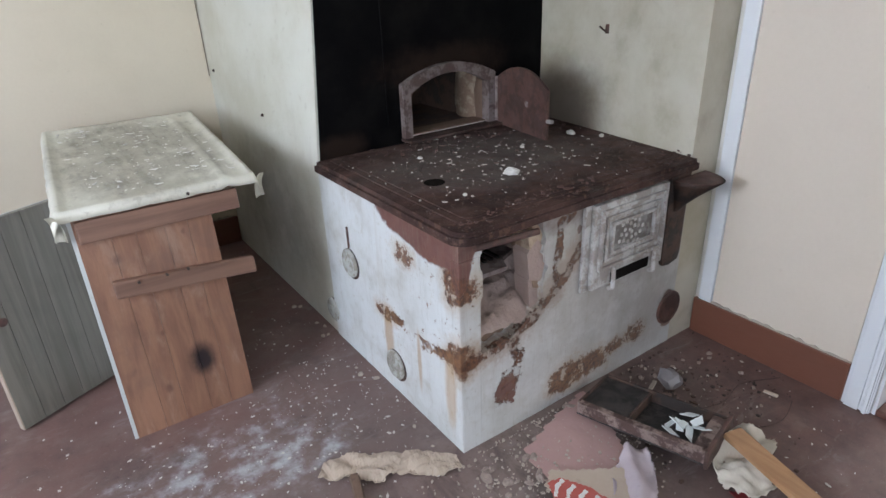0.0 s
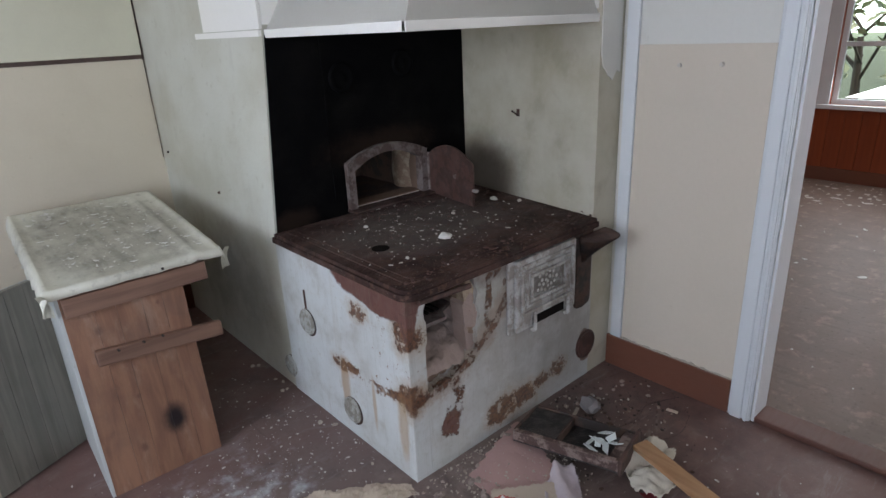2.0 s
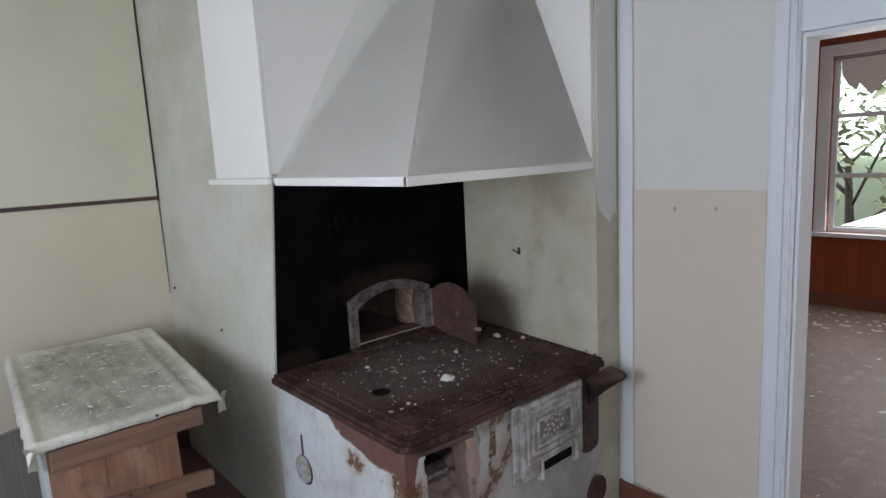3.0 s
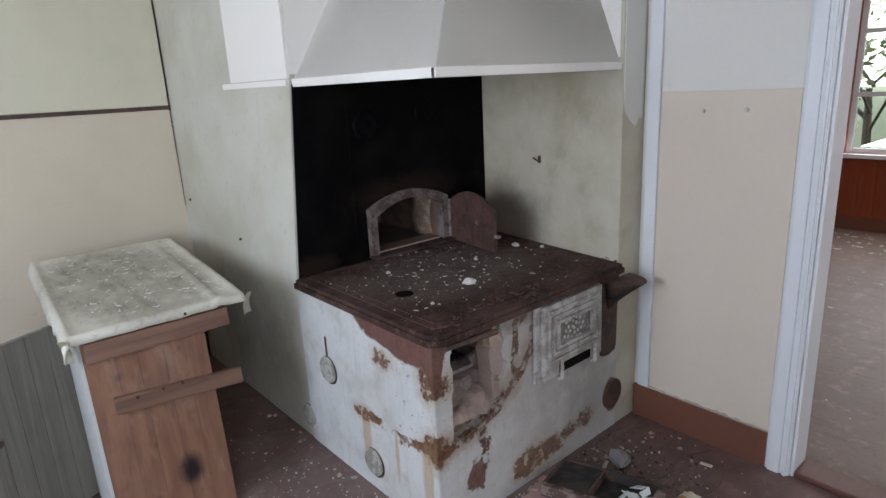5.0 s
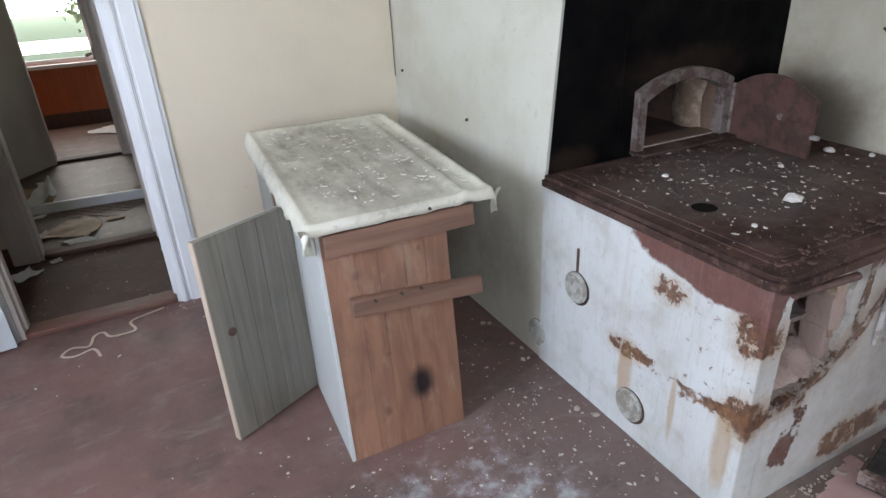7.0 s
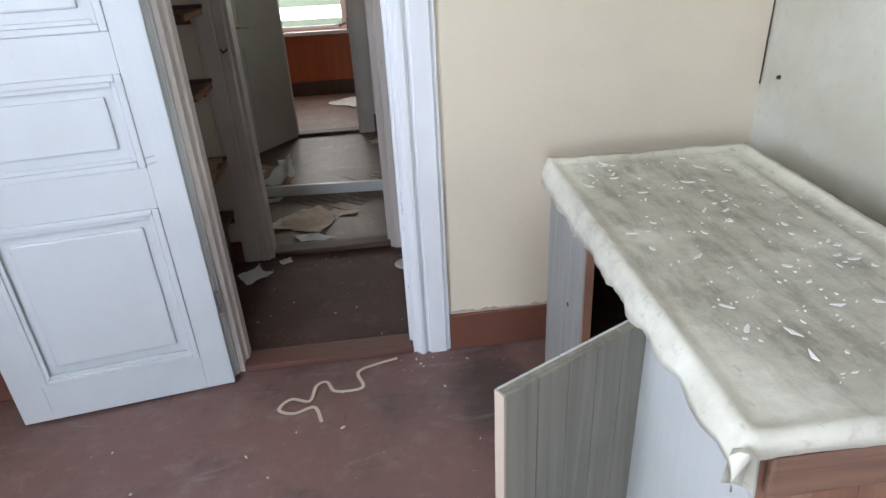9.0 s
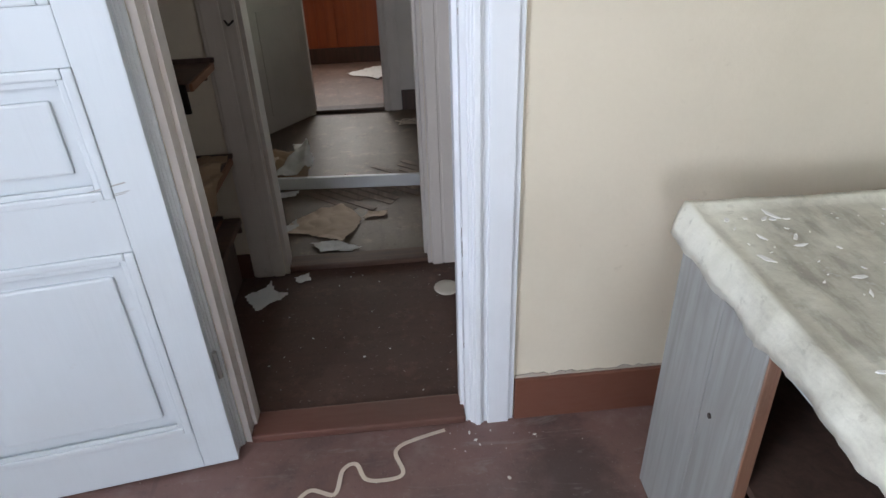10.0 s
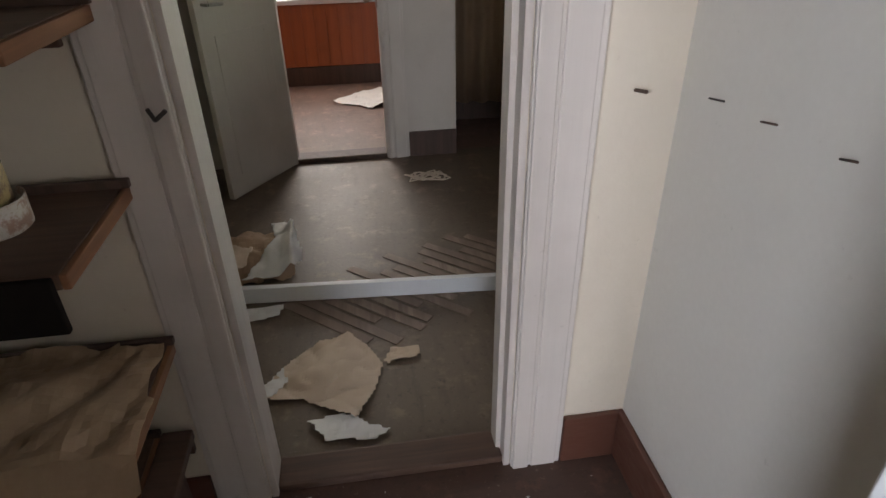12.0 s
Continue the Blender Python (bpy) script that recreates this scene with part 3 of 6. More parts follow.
def ribbon_strip(points, width, thick=0.0015):
    """A narrow band along points, lying flat."""
    bm = bmesh.new()
    prev = None
    pts = [Vector(p) for p in points]
    for i, p in enumerate(pts):
        d = (pts[min(i + 1, len(pts) - 1)] - pts[max(i - 1, 0)])
        s = Vector((-d.y, d.x, 0)).normalized() * width / 2
        row = [bm.verts.new(q) for q in (p - s, p + s, p + s + Vector((0, 0, thick)), p - s + Vector((0, 0, thick)))]
        if prev:
            for k in range(4):
                bm.faces.new((prev[k], prev[(k + 1) % 4], row[(k + 1) % 4], row[k]))
        prev = row
    bmesh.ops.recalc_face_normals(bm, faces=bm.faces)
    return bm


def sheet(outline, cell=0.02, lift=0.02, scale=6.0, thick=0.0015, seed=0.0, base=0.002, edge=0.25):
    """A crumpled sheet of an outline (x, y), lying at z = base and above."""
    def inside(x, y):
        c = False
        for (ax, ay), (bx, by) in zip(outline, outline[1:] + outline[:1]):
            if (ay > y) != (by > y) and x < (bx - ax) * (y - ay) / (by - ay) + ax:
                c = not c
        return c
    xs, ys = [p[0] for p in outline], [p[1] for p in outline]
    nx, ny = int((max(xs) - min(xs)) / cell) + 2, int((max(ys) - min(ys)) / cell) + 2
    bm = bmesh.new()
    grid = {}

    def vert(i, j):
        if (i, j) not in grid:
            x, y = min(xs) + i * cell, min(ys) + j * cell
            w = noise.noise_vector(Vector((x * 9 + seed, y * 9, seed)))
            h = abs(noise.noise(Vector((x * scale + seed, y * scale, seed)))) + 0.35 * abs(noise.noise(Vector((x * scale * 3, y * scale * 3 + seed, 2))))
            grid[i, j] = bm.verts.new((x + w.x * cell * edge, y + w.y * cell * edge, base + lift * h))
        return grid[i, j]
    for i in range(nx):
        for j in range(ny):
            x, y = min(xs) + (i + 0.5) * cell, min(ys) + (j + 0.5) * cell
            if inside(x, y):
                bm.faces.new((vert(i, j), vert(i + 1, j), vert(i + 1, j + 1), vert(i, j + 1)))
    bmesh.ops.smooth_vert(bm, verts=[v for v in bm.verts if v.is_boundary], factor=0.5, use_axis_x=True, use_axis_y=True, use_axis_z=False)
    low = bm.faces[:]
    made = bmesh.ops.extrude_face_region(bm, geom=low)
    bmesh.ops.translate(bm, verts=[g for g in made["geom"] if isinstance(g, bmesh.types.BMVert)], vec=(0, 0, thick))
    bmesh.ops.recalc_face_normals(bm, faces=bm.faces)
    return bm


def mesh_of(name, bm, material, smooth=False):
    me = bpy.data.meshes.new(name)
    bm.to_mesh(me)
    bm.free()
    me.materials.append(material)
    if smooth:
        me.polygons.foreach_set("use_smooth", [True] * len(me.polygons))
    return me


def part(name, bm, material, parent, label="", world_space=True, smooth=False):
    """One mesh under a thing or a part; built in the world's metres unless told."""
    if world_space:
        off, p = Vector(), parent
        while p:
            off += p.location
            p = p.parent
        bmesh.ops.translate(bm, verts=bm.verts, vec=-off)
    ob = new(name, mesh_of(name, bm, material, smooth))
    ob.parent = parent
    return tagged(ob, label)


def thing(name, at, label, category, group="", kind=""):
    ob = new(name)
    ob.empty_display_size = 0.1
    ob.location = at
    return tagged(ob, label, category, group, kind)


def single(name, bm, material, label, category, group="", kind="", smooth=False):
    """A thing that is one mesh, its origin at the middle of its foot."""
    lo = Vector([min(v.co[k] for v in bm.verts) for k in range(3)])
    hi = Vector([max(v.co[k] for v in bm.verts) for k in range(3)])
    at = Vector(((lo.x + hi.x) / 2, (lo.y + hi.y) / 2, lo.z))
    bmesh.ops.translate(bm, verts=bm.verts, vec=-at)
    ob = new(name, mesh_of(name, bm, material, smooth))
    ob.location = at
    return tagged(ob, label, category, group, kind)


def setting(name, bm, material, label, category="wall", smooth=False):
    return tagged(new(name, mesh_of(name, bm, material, smooth)), label, category, "", "structure")


def wall(name, axis, at, thick, lo, hi, top, material, label, openings=()):
    """A wall along an axis, with openings (from, to, sill, head) cut through it."""
    bm = bmesh.new()
    cuts = sorted({lo, hi, *[o[0] for o in openings], *[o[1] for o in openings]})
    for a, b in zip(cuts, cuts[1:]):
        spans = [(0.0, top)]
        for o in openings:
            if o[0] <= a and b <= o[1]:
                spans = [(0.0, o[2]), (o[3], top)]
        for z0, z1 in spans:
            if z1 - z0 > 0.001:
                if axis == "x":
                    box(bm, a, at, z0, b, at + thick, z1)
                else:
                    box(bm, at, a, z0, at + thick, b, z1)
    bmesh.ops.remove_doubles(bm, verts=bm.verts, dist=0.0001)
    return setting(name, bm, material, label)

# ---- structure ----
H = 2.7
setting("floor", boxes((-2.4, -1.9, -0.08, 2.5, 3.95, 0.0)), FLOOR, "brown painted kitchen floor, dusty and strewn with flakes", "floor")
setting("floor_hall", boxes((-2.1, 3.95, -0.08, 0.27, 4.95, 0.0)), HALLFLOOR, "dark brown hall floor", "floor")
setting("floor_inner_room", boxes((-1.6, 4.95, -0.08, 1.3, 7.42, 0.0)), ROOM3FLOOR, "worn grey-brown floor of the inner room", "floor")
setting("floor_far_room", boxes((-2.2, 7.42, -0.08, 1.3, 9.4, 0.0)), ROOM4FLOOR, "pinkish brown floor lit by the window", "floor")
setting("floor_parlour", boxes((2.5, -2.1, -0.08, 7.2, 3.6, 0.0)), PARLOURFLOOR, "grey dusty board floor of the panelled room", "floor")
setting("ceiling", boxes((-2.4, -1.9, H, 2.56, 4.0, H + 0.1)), CEIL, "white kitchen ceiling", "ceiling")
setting("ceiling_hall", boxes((-2.1, 4.0, H, 0.27, 5.0, H + 0.1)), CEIL, "dim hall ceiling", "ceiling")
setting("ceiling_inner", boxes((-2.2, 5.0, H, 1.3, 9.4, H + 0.1)), CEIL, "ceiling of the inner rooms", "ceiling")
setting("ceiling_parlour", boxes((2.56, -2.1, H + 0.1, 7.2, 3.6, H + 0.2)), CEIL, "ceiling of the panelled room", "ceiling")

DX0, DX1, DTOP = -0.84, -0.12, 2.06
wall("wall_north", "x", 3.9, 0.1, -2.4, 1.2, H, YELLOW, "cream yellow kitchen wall with a doorway", [(DX0, DX1, 0.0, DTOP)])
wall("wall_east", "y", 2.456, 0.104, -1.9, 1.58, H, UPWHITE, "pale kitchen wall with a doorway to the panelled room", [(-0.08, 0.85, 0.0, 2.09)])
wall("wall_west", "y", -2.4, 0.1, -1.9, 4.0, H, BACKWALL, "unseen kitchen wall with a window, dim brown to cut bounced light", [(0.8, 2.2, 1.1, 2.5)])
wall("wall_south", "x", -1.9, 0.1, -2.3, 2.456, H, BACKWALL, "unseen kitchen wall with a window, dim brown to cut bounced light", [(-2.05, -0.75, 0.95, 2.3)])
# hall
PX0, PX1 = -0.84, -0.165
wall("wall_hall_north", "x", 4.91, 0.1, -2.0, 0.165, H, HALLW, "cream hall wall with a doorway", [(PX0, PX1, 0.0, 2.06)])
wall("wall_hall_east", "y", 0.165, 0.1, 4.0, 5.01, H, HALLGREY, "pale grey hall wall with coat hooks")
wall("wall_hall_west", "y", -2.1, 0.1, 4.0, 5.01, H, HALLW, "cream hall wall")
# inner room and the far room
wall("wall_inner_west", "y", -1.55, 0.1, 5.01, 7.37, H, ROOM3W, "grey inner room wall")
wall("wall_inner_east", "y", 1.2, 0.1, 5.01, 9.3, H, ROOM3W, "grey inner room wall with an unseen added window", [(5.45, 6.45, 0.95, 2.05)])
wall("wall_inner_south", "x", 4.91, 0.1, 0.265, 1.2, H, ROOM3W, "grey inner room wall")
wall("wall_inner_north", "x", 7.37, 0.1, -1.55, 1.2, H, ROOM3W, "off-white wall with a doorway and a dark recess", [(-0.905, -0.345, 0.0, 2.03), (0.1, 0.8, 0.0, 2.03)])
setting("closet_wall", boxes((0.07, 8.0, 0, 0.83, 8.05, 2.2), (0.02, 7.47, 0, 0.07, 8.05, 2.2), (0.83, 7.47, 0, 0.88, 8.05, 2.2), (0.02, 7.47, 2.2, 0.88, 8.05, 2.25)),
        PINE_DARK, "dark boarded recess", "wall")
FWX0, FWX1, FWZ0, FWZ1 = -1.22, -0.4, 0.715, 1.9
wall("wall_far_north", "x", 9.2, 0.12, -2.1, 1.2, H, ORANGE, "orange-brown panelled far wall with a window", [(FWX0, FWX1, FWZ0, FWZ1)])
wall("wall_far_west", "y", -2.2, 0.1, 7.37, 9.32, H, ORANGE, "orange-brown panelled wall")
setting("wall_far_south", boxes((-2.1, 7.37, 0, -1.55, 7.47, H)), ORANGE, "orange-brown panelled wall")
# the panelled room
PWY0, PWY1, PWZ0, PWZ1 = 0.75, 2.08, 0.76, 2.48
wall("wall_parlour_east", "y", 7.0, 0.14, -2.0, 3.5, H + 0.1, REDPANEL, "red-brown panelled wall with a window", [(PWY0, PWY1, PWZ0, PWZ1)])
wall("wall_parlour_north", "x", 3.5, 0.1, 2.56, 7.0, H + 0.1, REDPANEL, "red-brown panelled wall")
wall("wall_parlour_south", "x", -2.1, 0.1, 2.56, 7.1, H + 0.1, REDPANEL, "red-brown panelled wall with a window", [(4.1, 5.5, 0.8, 2.2)])
setting("wall_parlour_west", boxes((2.56, -2.0, 0, 2.575, -0.08, H + 0.1), (2.56, 0.85, 0, 2.575, 3.5, H + 0.1), (2.56, -0.08, 2.09, 2.575, 0.85, H + 0.1)), REDPANEL, "red-brown panelled wall")


def groove_boards(parent, axis, at, lo, hi, z0, z1, width, material, face=-1, skip=()):
    """Tongued boards, standing, a few millimetres proud of a wall."""
    k, n = lo, 0
    cache = {}
    while k < hi - 0.01:
        w = min(width, hi - k)
        if not any(a < k + w / 2 < b for a, b in skip):
            if round(w, 3) not in cache:
                bm = bmesh.new()
                if axis == "x":
                    box(bm, 0.002, 0, 0, w - 0.002, 0.012, z1 - z0, 0.003)
                else:
                    box(bm, 0, 0.002, 0, 0.012, w - 0.002, z1 - z0, 0.003)
                cache[round(w, 3)] = mesh_of("board", bm, material)
            ob = new("board", cache[round(w, 3)])
            ob.location = (k, at - 0.012 if face < 0 else at, z0) if axis == "x" else (at - 0.012 if face < 0 else at, k, z0)
            ob.parent = parent
        k, n = k + width, n + 1


def window(name, axis, at, lo, hi, z0, z1, label, cross=(0.66,), mullion=True, inward=-1, casing=0.11, material=TRIM):
    """A casement in an opening: casing, sill, sashes and panes. inward: the side of the wall that faces the room."""
    root = thing(name, ((lo + hi) / 2, at, z0) if axis == "x" else (at, (lo + hi) / 2, z0), label, "window", "", "structure")

    def slab(nm, u0, u1, w0, w1, d0, d1, mat, lab=""):
        r = (u0, min(d0, d1), w0, u1, max(d0, d1), w1) if axis == "x" else (min(d0, d1), u0, w0, max(d0, d1), u1, w1)
        return part(nm, boxes(r, bevel=0.004 if mat is not GLASS else 0.0), mat, root, lab)
    i = at + inward * 0.022
    slab("casing", lo - casing, lo, z0, z1, at, i, material)
    slab("casing", hi, hi + casing, z0, z1, at, i, material)
    slab("casing", lo - casing, hi + casing, z1, z1 + casing, at, i, material)
    slab("window_sill", lo - casing - 0.03, hi + casing + 0.03, z0 - 0.04, z0, at + 0.01, at + inward * 0.06, material, "white-painted window sill")
    g0, g1 = at - inward * 0.05, at - inward * 0.09
    for u0, u1 in ((lo, lo + 0.05), (hi - 0.05, hi)):
        slab("window_frame", u0, u1, z0, z1, g0, g1, material)
    for w0, w1 in ((z0, z0 + 0.05), (z1 - 0.05, z1)):
        slab("window_frame", lo + 0.05, hi - 0.05, w0, w1, g0, g1, material)
    for f in cross:
        w = z0 + (z1 - z0) * f
        slab("transom", lo + 0.05, hi - 0.05, w - 0.022, w + 0.022, g0 + inward * 0.004, g1, material)
    if mullion:
        m = (lo + hi) / 2
        slab("mullion", m - 0.03, m + 0.03, z0 + 0.05, z1 - 0.05, g0 + inward * 0.008, g1, material)
    pane = slab("pane", lo + 0.04, hi - 0.04, z0 + 0.04, z1 - 0.04, (g0 + g1) / 2, (g0 + g1) / 2 + 0.004, GLASS, "clear window pane")
    pane.visible_shadow = False
    return root


window("window_1", "y", 7.0, PWY0, PWY1, PWZ0, PWZ1, "tall white casement window in the panelled wall", (0.33, 0.67), True)
window("window_2", "x", 9.2, FWX0, FWX1, FWZ0, FWZ1, "small white window over the far panelling", (0.62,), False)
window("window_3", "y", -2.3, 0.8, 2.2, 1.1, 2.5, "white kitchen window", (0.66,), True, 1)
window("window_4", "x", -1.8, -2.05, -0.75, 0.95, 2.3, "white kitchen window", (0.66,), True, 1)
# added out of view, to go with the inner room's fill light
window("window_6", "y", 1.2, 5.45, 6.45, 0.95, 2.05, "unseen white window added for the inner room's fill light", (0.66,), True)
window("window_5", "x", -2.0, 4.1, 5.5, 0.8, 2.2, "white window of the panelled room", (0.66,), True, 1)
w = bpy.data.objects["wall_parlour_east"]
groove_boards(w, "y", 7.0, -2.0, 3.5, 0.13, PWZ0 - 0.05, 0.145, REDPANEL)
groove_boards(w, "y", 7.0, -2.0, 3.5, PWZ0 - 0.05, H + 0.09, 0.145, REDPANEL, -1, ((PWY0 - 0.15, PWY1 + 0.15),))
w = bpy.data.objects["wall_far_north"]
groove_boards(w, "x", 9.2, -2.1, 1.2, 0.16, FWZ0 - 0.05, 0.1, ORANGE)
setting("baseboard_parlour", boxes((6.975, -2.0, 0, 6.998, 3.5, 0.13), bevel=0.004), SKIRT, "dark red skirting board", "baseboard")
setting("baseboard_far", boxes((-2.1, 9.17, 0, 1.2, 9.198, 0.16), bevel=0.004), PINE_DARK, "dark skirting board", "baseboard")


def architrave(name, axis, at, u0, u1, top, material, label, face=-1, soft=False):
    """A moulded upright or, with top below zero, nothing else: flat, two steps and a bead."""
    root = thing(name, ((u0 + u1) / 2, at, 0) if axis == "x" else (at, (u0 + u1) / 2, 0), label, "door frame", "", "structure")
    steps = ((0.0, 1.0, 0.016), (0.12, 0.62, 0.026), (0.7, 0.95, 0.022), (0.76, 0.9, 0.03))
    if soft:
        steps = ((0.0, 1.0, 0.016), (0.1, 0.6, 0.021), (0.66, 0.97, 0.024))
    w = u1 - u0
    for a, b, d in steps:
        p, q = u0 + w * a, u0 + w * b
        r = (p, min(at, at + face * d), 0, q, max(at, at + face * d), top) if axis == "x" else (min(at, at + face * d), p, 0, max(at, at + face * d), q, top)
        part("moulding", boxes(r, bevel=0.004), material, root)
    return root


# kitchen doorway to the hall
architrave("door_frame_1", "x", 3.9, 0.015, DX1 - 0.003, DTOP + 0.12, TRIM, "white moulded architrave beside the kitchen doorway")
architrave("door_frame_2", "x", 3.9, DX0 - 0.13, DX0 - 0.003, DTOP + 0.12, TRIM, "white moulded architrave behind the open door")
setting("trim_head_north", boxes((DX0, 3.872, DTOP, DX1, 3.898, DTOP + 0.12), bevel=0.004), TRIM, "white head architrave", "trim")
# west lining lies in shade, which its darker paint imitates
setting("jamb_north_west", boxes((DX0, 3.895, 0, DX0 + 0.018, 4.005, DTOP), (DX0 + 0.018, 3.94, 0, DX0 + 0.03, 3.995, DTOP)), DUSTY_TRIM, "door lining with a rebate, its shade put into darker paint", "door frame")
setting("jamb_north_east", boxes((DX1 - 0.018, 3.895, 0, DX1, 4.005, DTOP), (DX1 - 0.03, 3.94, 0, DX1 - 0.018, 3.995, DTOP)), TRIM, "white door lining with a rebate", "door frame")
setting("threshold_1", boxes((DX0 + 0.018, 3.885, 0.0, DX1 - 0.018, 3.995, 0.03), bevel=0.008), THRESH, "red-brown worn wooden threshold", "threshold")
# hall doorway
architrave("door_frame_3", "x", 4.91, -0.982, PX0 - 0.003, 2.18, DUSTY_TRIM, "dusty white moulded door post with a hook", soft=True)
architrave("door_frame_4", "x", 4.91, -0.016, PX1 + 0.003, 2.18, DUSTY_TRIM, "dusty white moulded door post", soft=True)
jamb = thing("jamb_hall", (PX0, 4.96, 0), "dusty white door lining", "door frame", "", "structure")
part("lining", boxes((PX0, 4.905, 0, PX0 + 0.016, 5.015, 2.06)), DUSTY_TRIM, jamb)
part("lining", boxes((PX1 - 0.016, 4.905, 0, PX1, 5.015, 2.06)), DUSTY_TRIM, jamb)
part("stop_bead", boxes((PX1 - 0.03, 4.95, 0.0, PX1 - 0.016, 5.01, 2.06)), DUSTY_TRIM, jamb)
setting("threshold_2", boxes((PX0 + 0.016, 4.915, 0.0, PX1 - 0.016, 5.02, 0.028), bevel=0.008), SHELFW, "dark red-brown worn wooden threshold", "threshold")
# far doorway
architrave("door_frame_5", "x", 7.37, -0.205, -0.342, 2.15, DUSTY_TRIM, "grey-white door post of the far doorway")
architrave("door_frame_6", "x", 7.37, -1.035, -0.908, 2.15, DUSTY_TRIM, "grey-white door post of the far doorway")
setting("threshold_3", boxes((-0.905, 7.36, 0.0, -0.345, 7.48, 0.03), bevel=0.008), PINE_DARK, "dark threshold", "threshold")
# doorway to the panelled room
architrave("door_frame_7", "y", 2.456, 0.948, 0.853, 2.21, TRIM, "white moulded architrave of the doorway to the panelled room")
architrave("door_frame_8", "y", 2.456, -0.205, -0.083, 2.21, TRIM, "white moulded architrave of the doorway to the panelled room")
setting("trim_head_east", boxes((2.428, -0.08, 2.09, 2.454, 0.85, 2.21), bevel=0.004), TRIM, "white head architrave", "trim")
setting("jamb_east", boxes((2.452, 0.84, 0, 2.58, 0.85, 2.09), (2.452, -0.08, 0, 2.58, -0.064, 2.09), (2.452, -0.064, 2.074, 2.58, 0.84, 2.09)), TRIM, "white door lining", "door frame")
setting("threshold_4", boxes((2.45, -0.064, 0.0, 2.58, 0.84, 0.025), bevel=0.008), THRESH, "red-brown worn wooden threshold", "threshold")

# wall boards and seams
setting("trim_upper_board", boxes((0.02, 3.886, 1.59, 1.178, 3.899, H), bevel=0.003), YELLOW_UP, "pale upper wall board, its lower edge lifting", "wall panel")
setting("trim_seam", boxes((-0.0, 3.893, 1.566, 1.178, 3.899, 1.588)), PINE_DARK, "brown open seam between wall boards", "trim")
setting("trim_beige_board", boxes((2.447, 0.95, 0.165, 2.4555, 1.497, 1.55), bevel=0.002), BEIGE, "beige wall board below a white wall", "wall panel")
setting("trim_white_strip", boxes((2.438, 1.499, 0.165, 2.4555, 1.556, H), bevel=0.004), TRIM, "white painted strip beside the stove", "trim")
setting("baseboard_east", boxes((2.436, 0.948, 0.0, 2.4555, 1.575, 0.163), bevel=0.005), SKIRT, "red-brown painted skirting board", "baseboard")
setting("baseboard_north", boxes((0.018, 3.88, 0.0, 1.185, 3.899, 0.165), bevel=0.005), SKIRT, "red-brown painted skirting board", "baseboard")
setting("baseboard_north_west", boxes((-2.3, 3.88, 0.0, DX0 - 0.135, 3.899, 0.165), bevel=0.005), SKIRT, "red-brown painted skirting board", "baseboard")
setting("baseboard_west", boxes((-2.298, -1.8, 0.0, -2.28, 3.87, 0.165), bevel=0.005), SKIRT, "red-brown painted skirting board", "baseboard")
setting("baseboard_hall", boxes((-0.013, 4.89, 0.0, 0.146, 4.909, 0.17), (0.146, 4.01, 0.0, 0.1645, 4.909, 0.17), (-2.0, 4.89, 0.0, -0.985, 4.909, 0.12), bevel=0.005), HALLSKIRT, "dark red-brown hall skirting board", "baseboard")
setting("baseboard_inner", boxes((-0.2, 7.35, 0, 0.1, 7.369, 0.16), (-1.548, 5.02, 0, -1.53, 7.35, 0.14), bevel=0.005), PINE_DARK, "dark skirting board", "baseboard")

setting("trim_corner_crack", boxes((1.1845, 3.8925, 1.0, 1.186, 3.8995, 1.3), (1.183, 3.8925, 1.3, 1.185, 3.8995, 1.56), (1.179, 3.885, 1.56, 1.186, 3.8995, 1.66), (1.184, 3.885, 1.66, 1.187, 3.8995, 2.1), (1.183, 3.885, 2.1, 1.1865, 3.8995, H)), PINE_DARK, "dark open crack in the wall corner", "trim")
for z, y, w, h in ((0.62, 3.9, 0.012, 0.05), (0.55, 3.903, 0.008, 0.02), (0.68, 3.905, 0.006, 0.03), (0.3, 3.9, 0.007, 0.018), (1.25, 3.902, 0.006, 0.015)):
    setting("trim_chip", prism([(y, z), (y + w, z + h * 0.15), (y + w * 0.7, z + h * 0.5), (y + w, z + h * 0.8), (y, z + h)], 0.0012, "x", -0.1388), RAWWOOD, "bare chip in the white paint of the lining", "trim")
setting("trim_strike", boxes((-0.1405, 3.945, 1.06, -0.138, 3.985, 1.14)), STEEL, "worn steel strike plate in the door lining", "trim")



def ragged_line(lo, hi, z, seed):
    """The uneven plaster edge above a skirting board."""
    rngl = random.Random(seed)
    n = int((hi - lo) / 0.018)
    top = [(lo + (hi - lo) * k / n, z + 0.003 + 0.012 * rngl.random() ** 2) for k in range(n + 1)]
    return [(lo, z - 0.003)] + top + [(hi, z - 0.003)]


setting("trim_plaster_east", prism(ragged_line(0.95, 1.55, 0.163, 3), 0.006, "x", 2.4415), PLASTER_CHIP, "ragged plaster edge above the skirting", "trim")
setting("trim_plaster_north", prism(ragged_line(0.02, 1.17, 0.165, 5), 0.006, "y", 3.892), PLASTER_CHIP, "ragged plaster edge above the skirting", "trim")

# ---- chimney mass, black plate, hood ----
NX, NXB = 2.29, 2.395


def niche_x(y):
    """The niche wall runs a little askew."""
    return NX + (NXB - NX) * (y - 1.583) / 0.937


AX0, AX1, AZ0, AZ1, ARISE = 1.61, 2.06, 0.84, 1.04, 0.065


def arch_height(x, a=AX0, b=AX1, z=AZ1, rise=ARISE):
    k = (x - (a + b) / 2) / ((b - a) / 2)
    return z + rise * (1 - k * k)


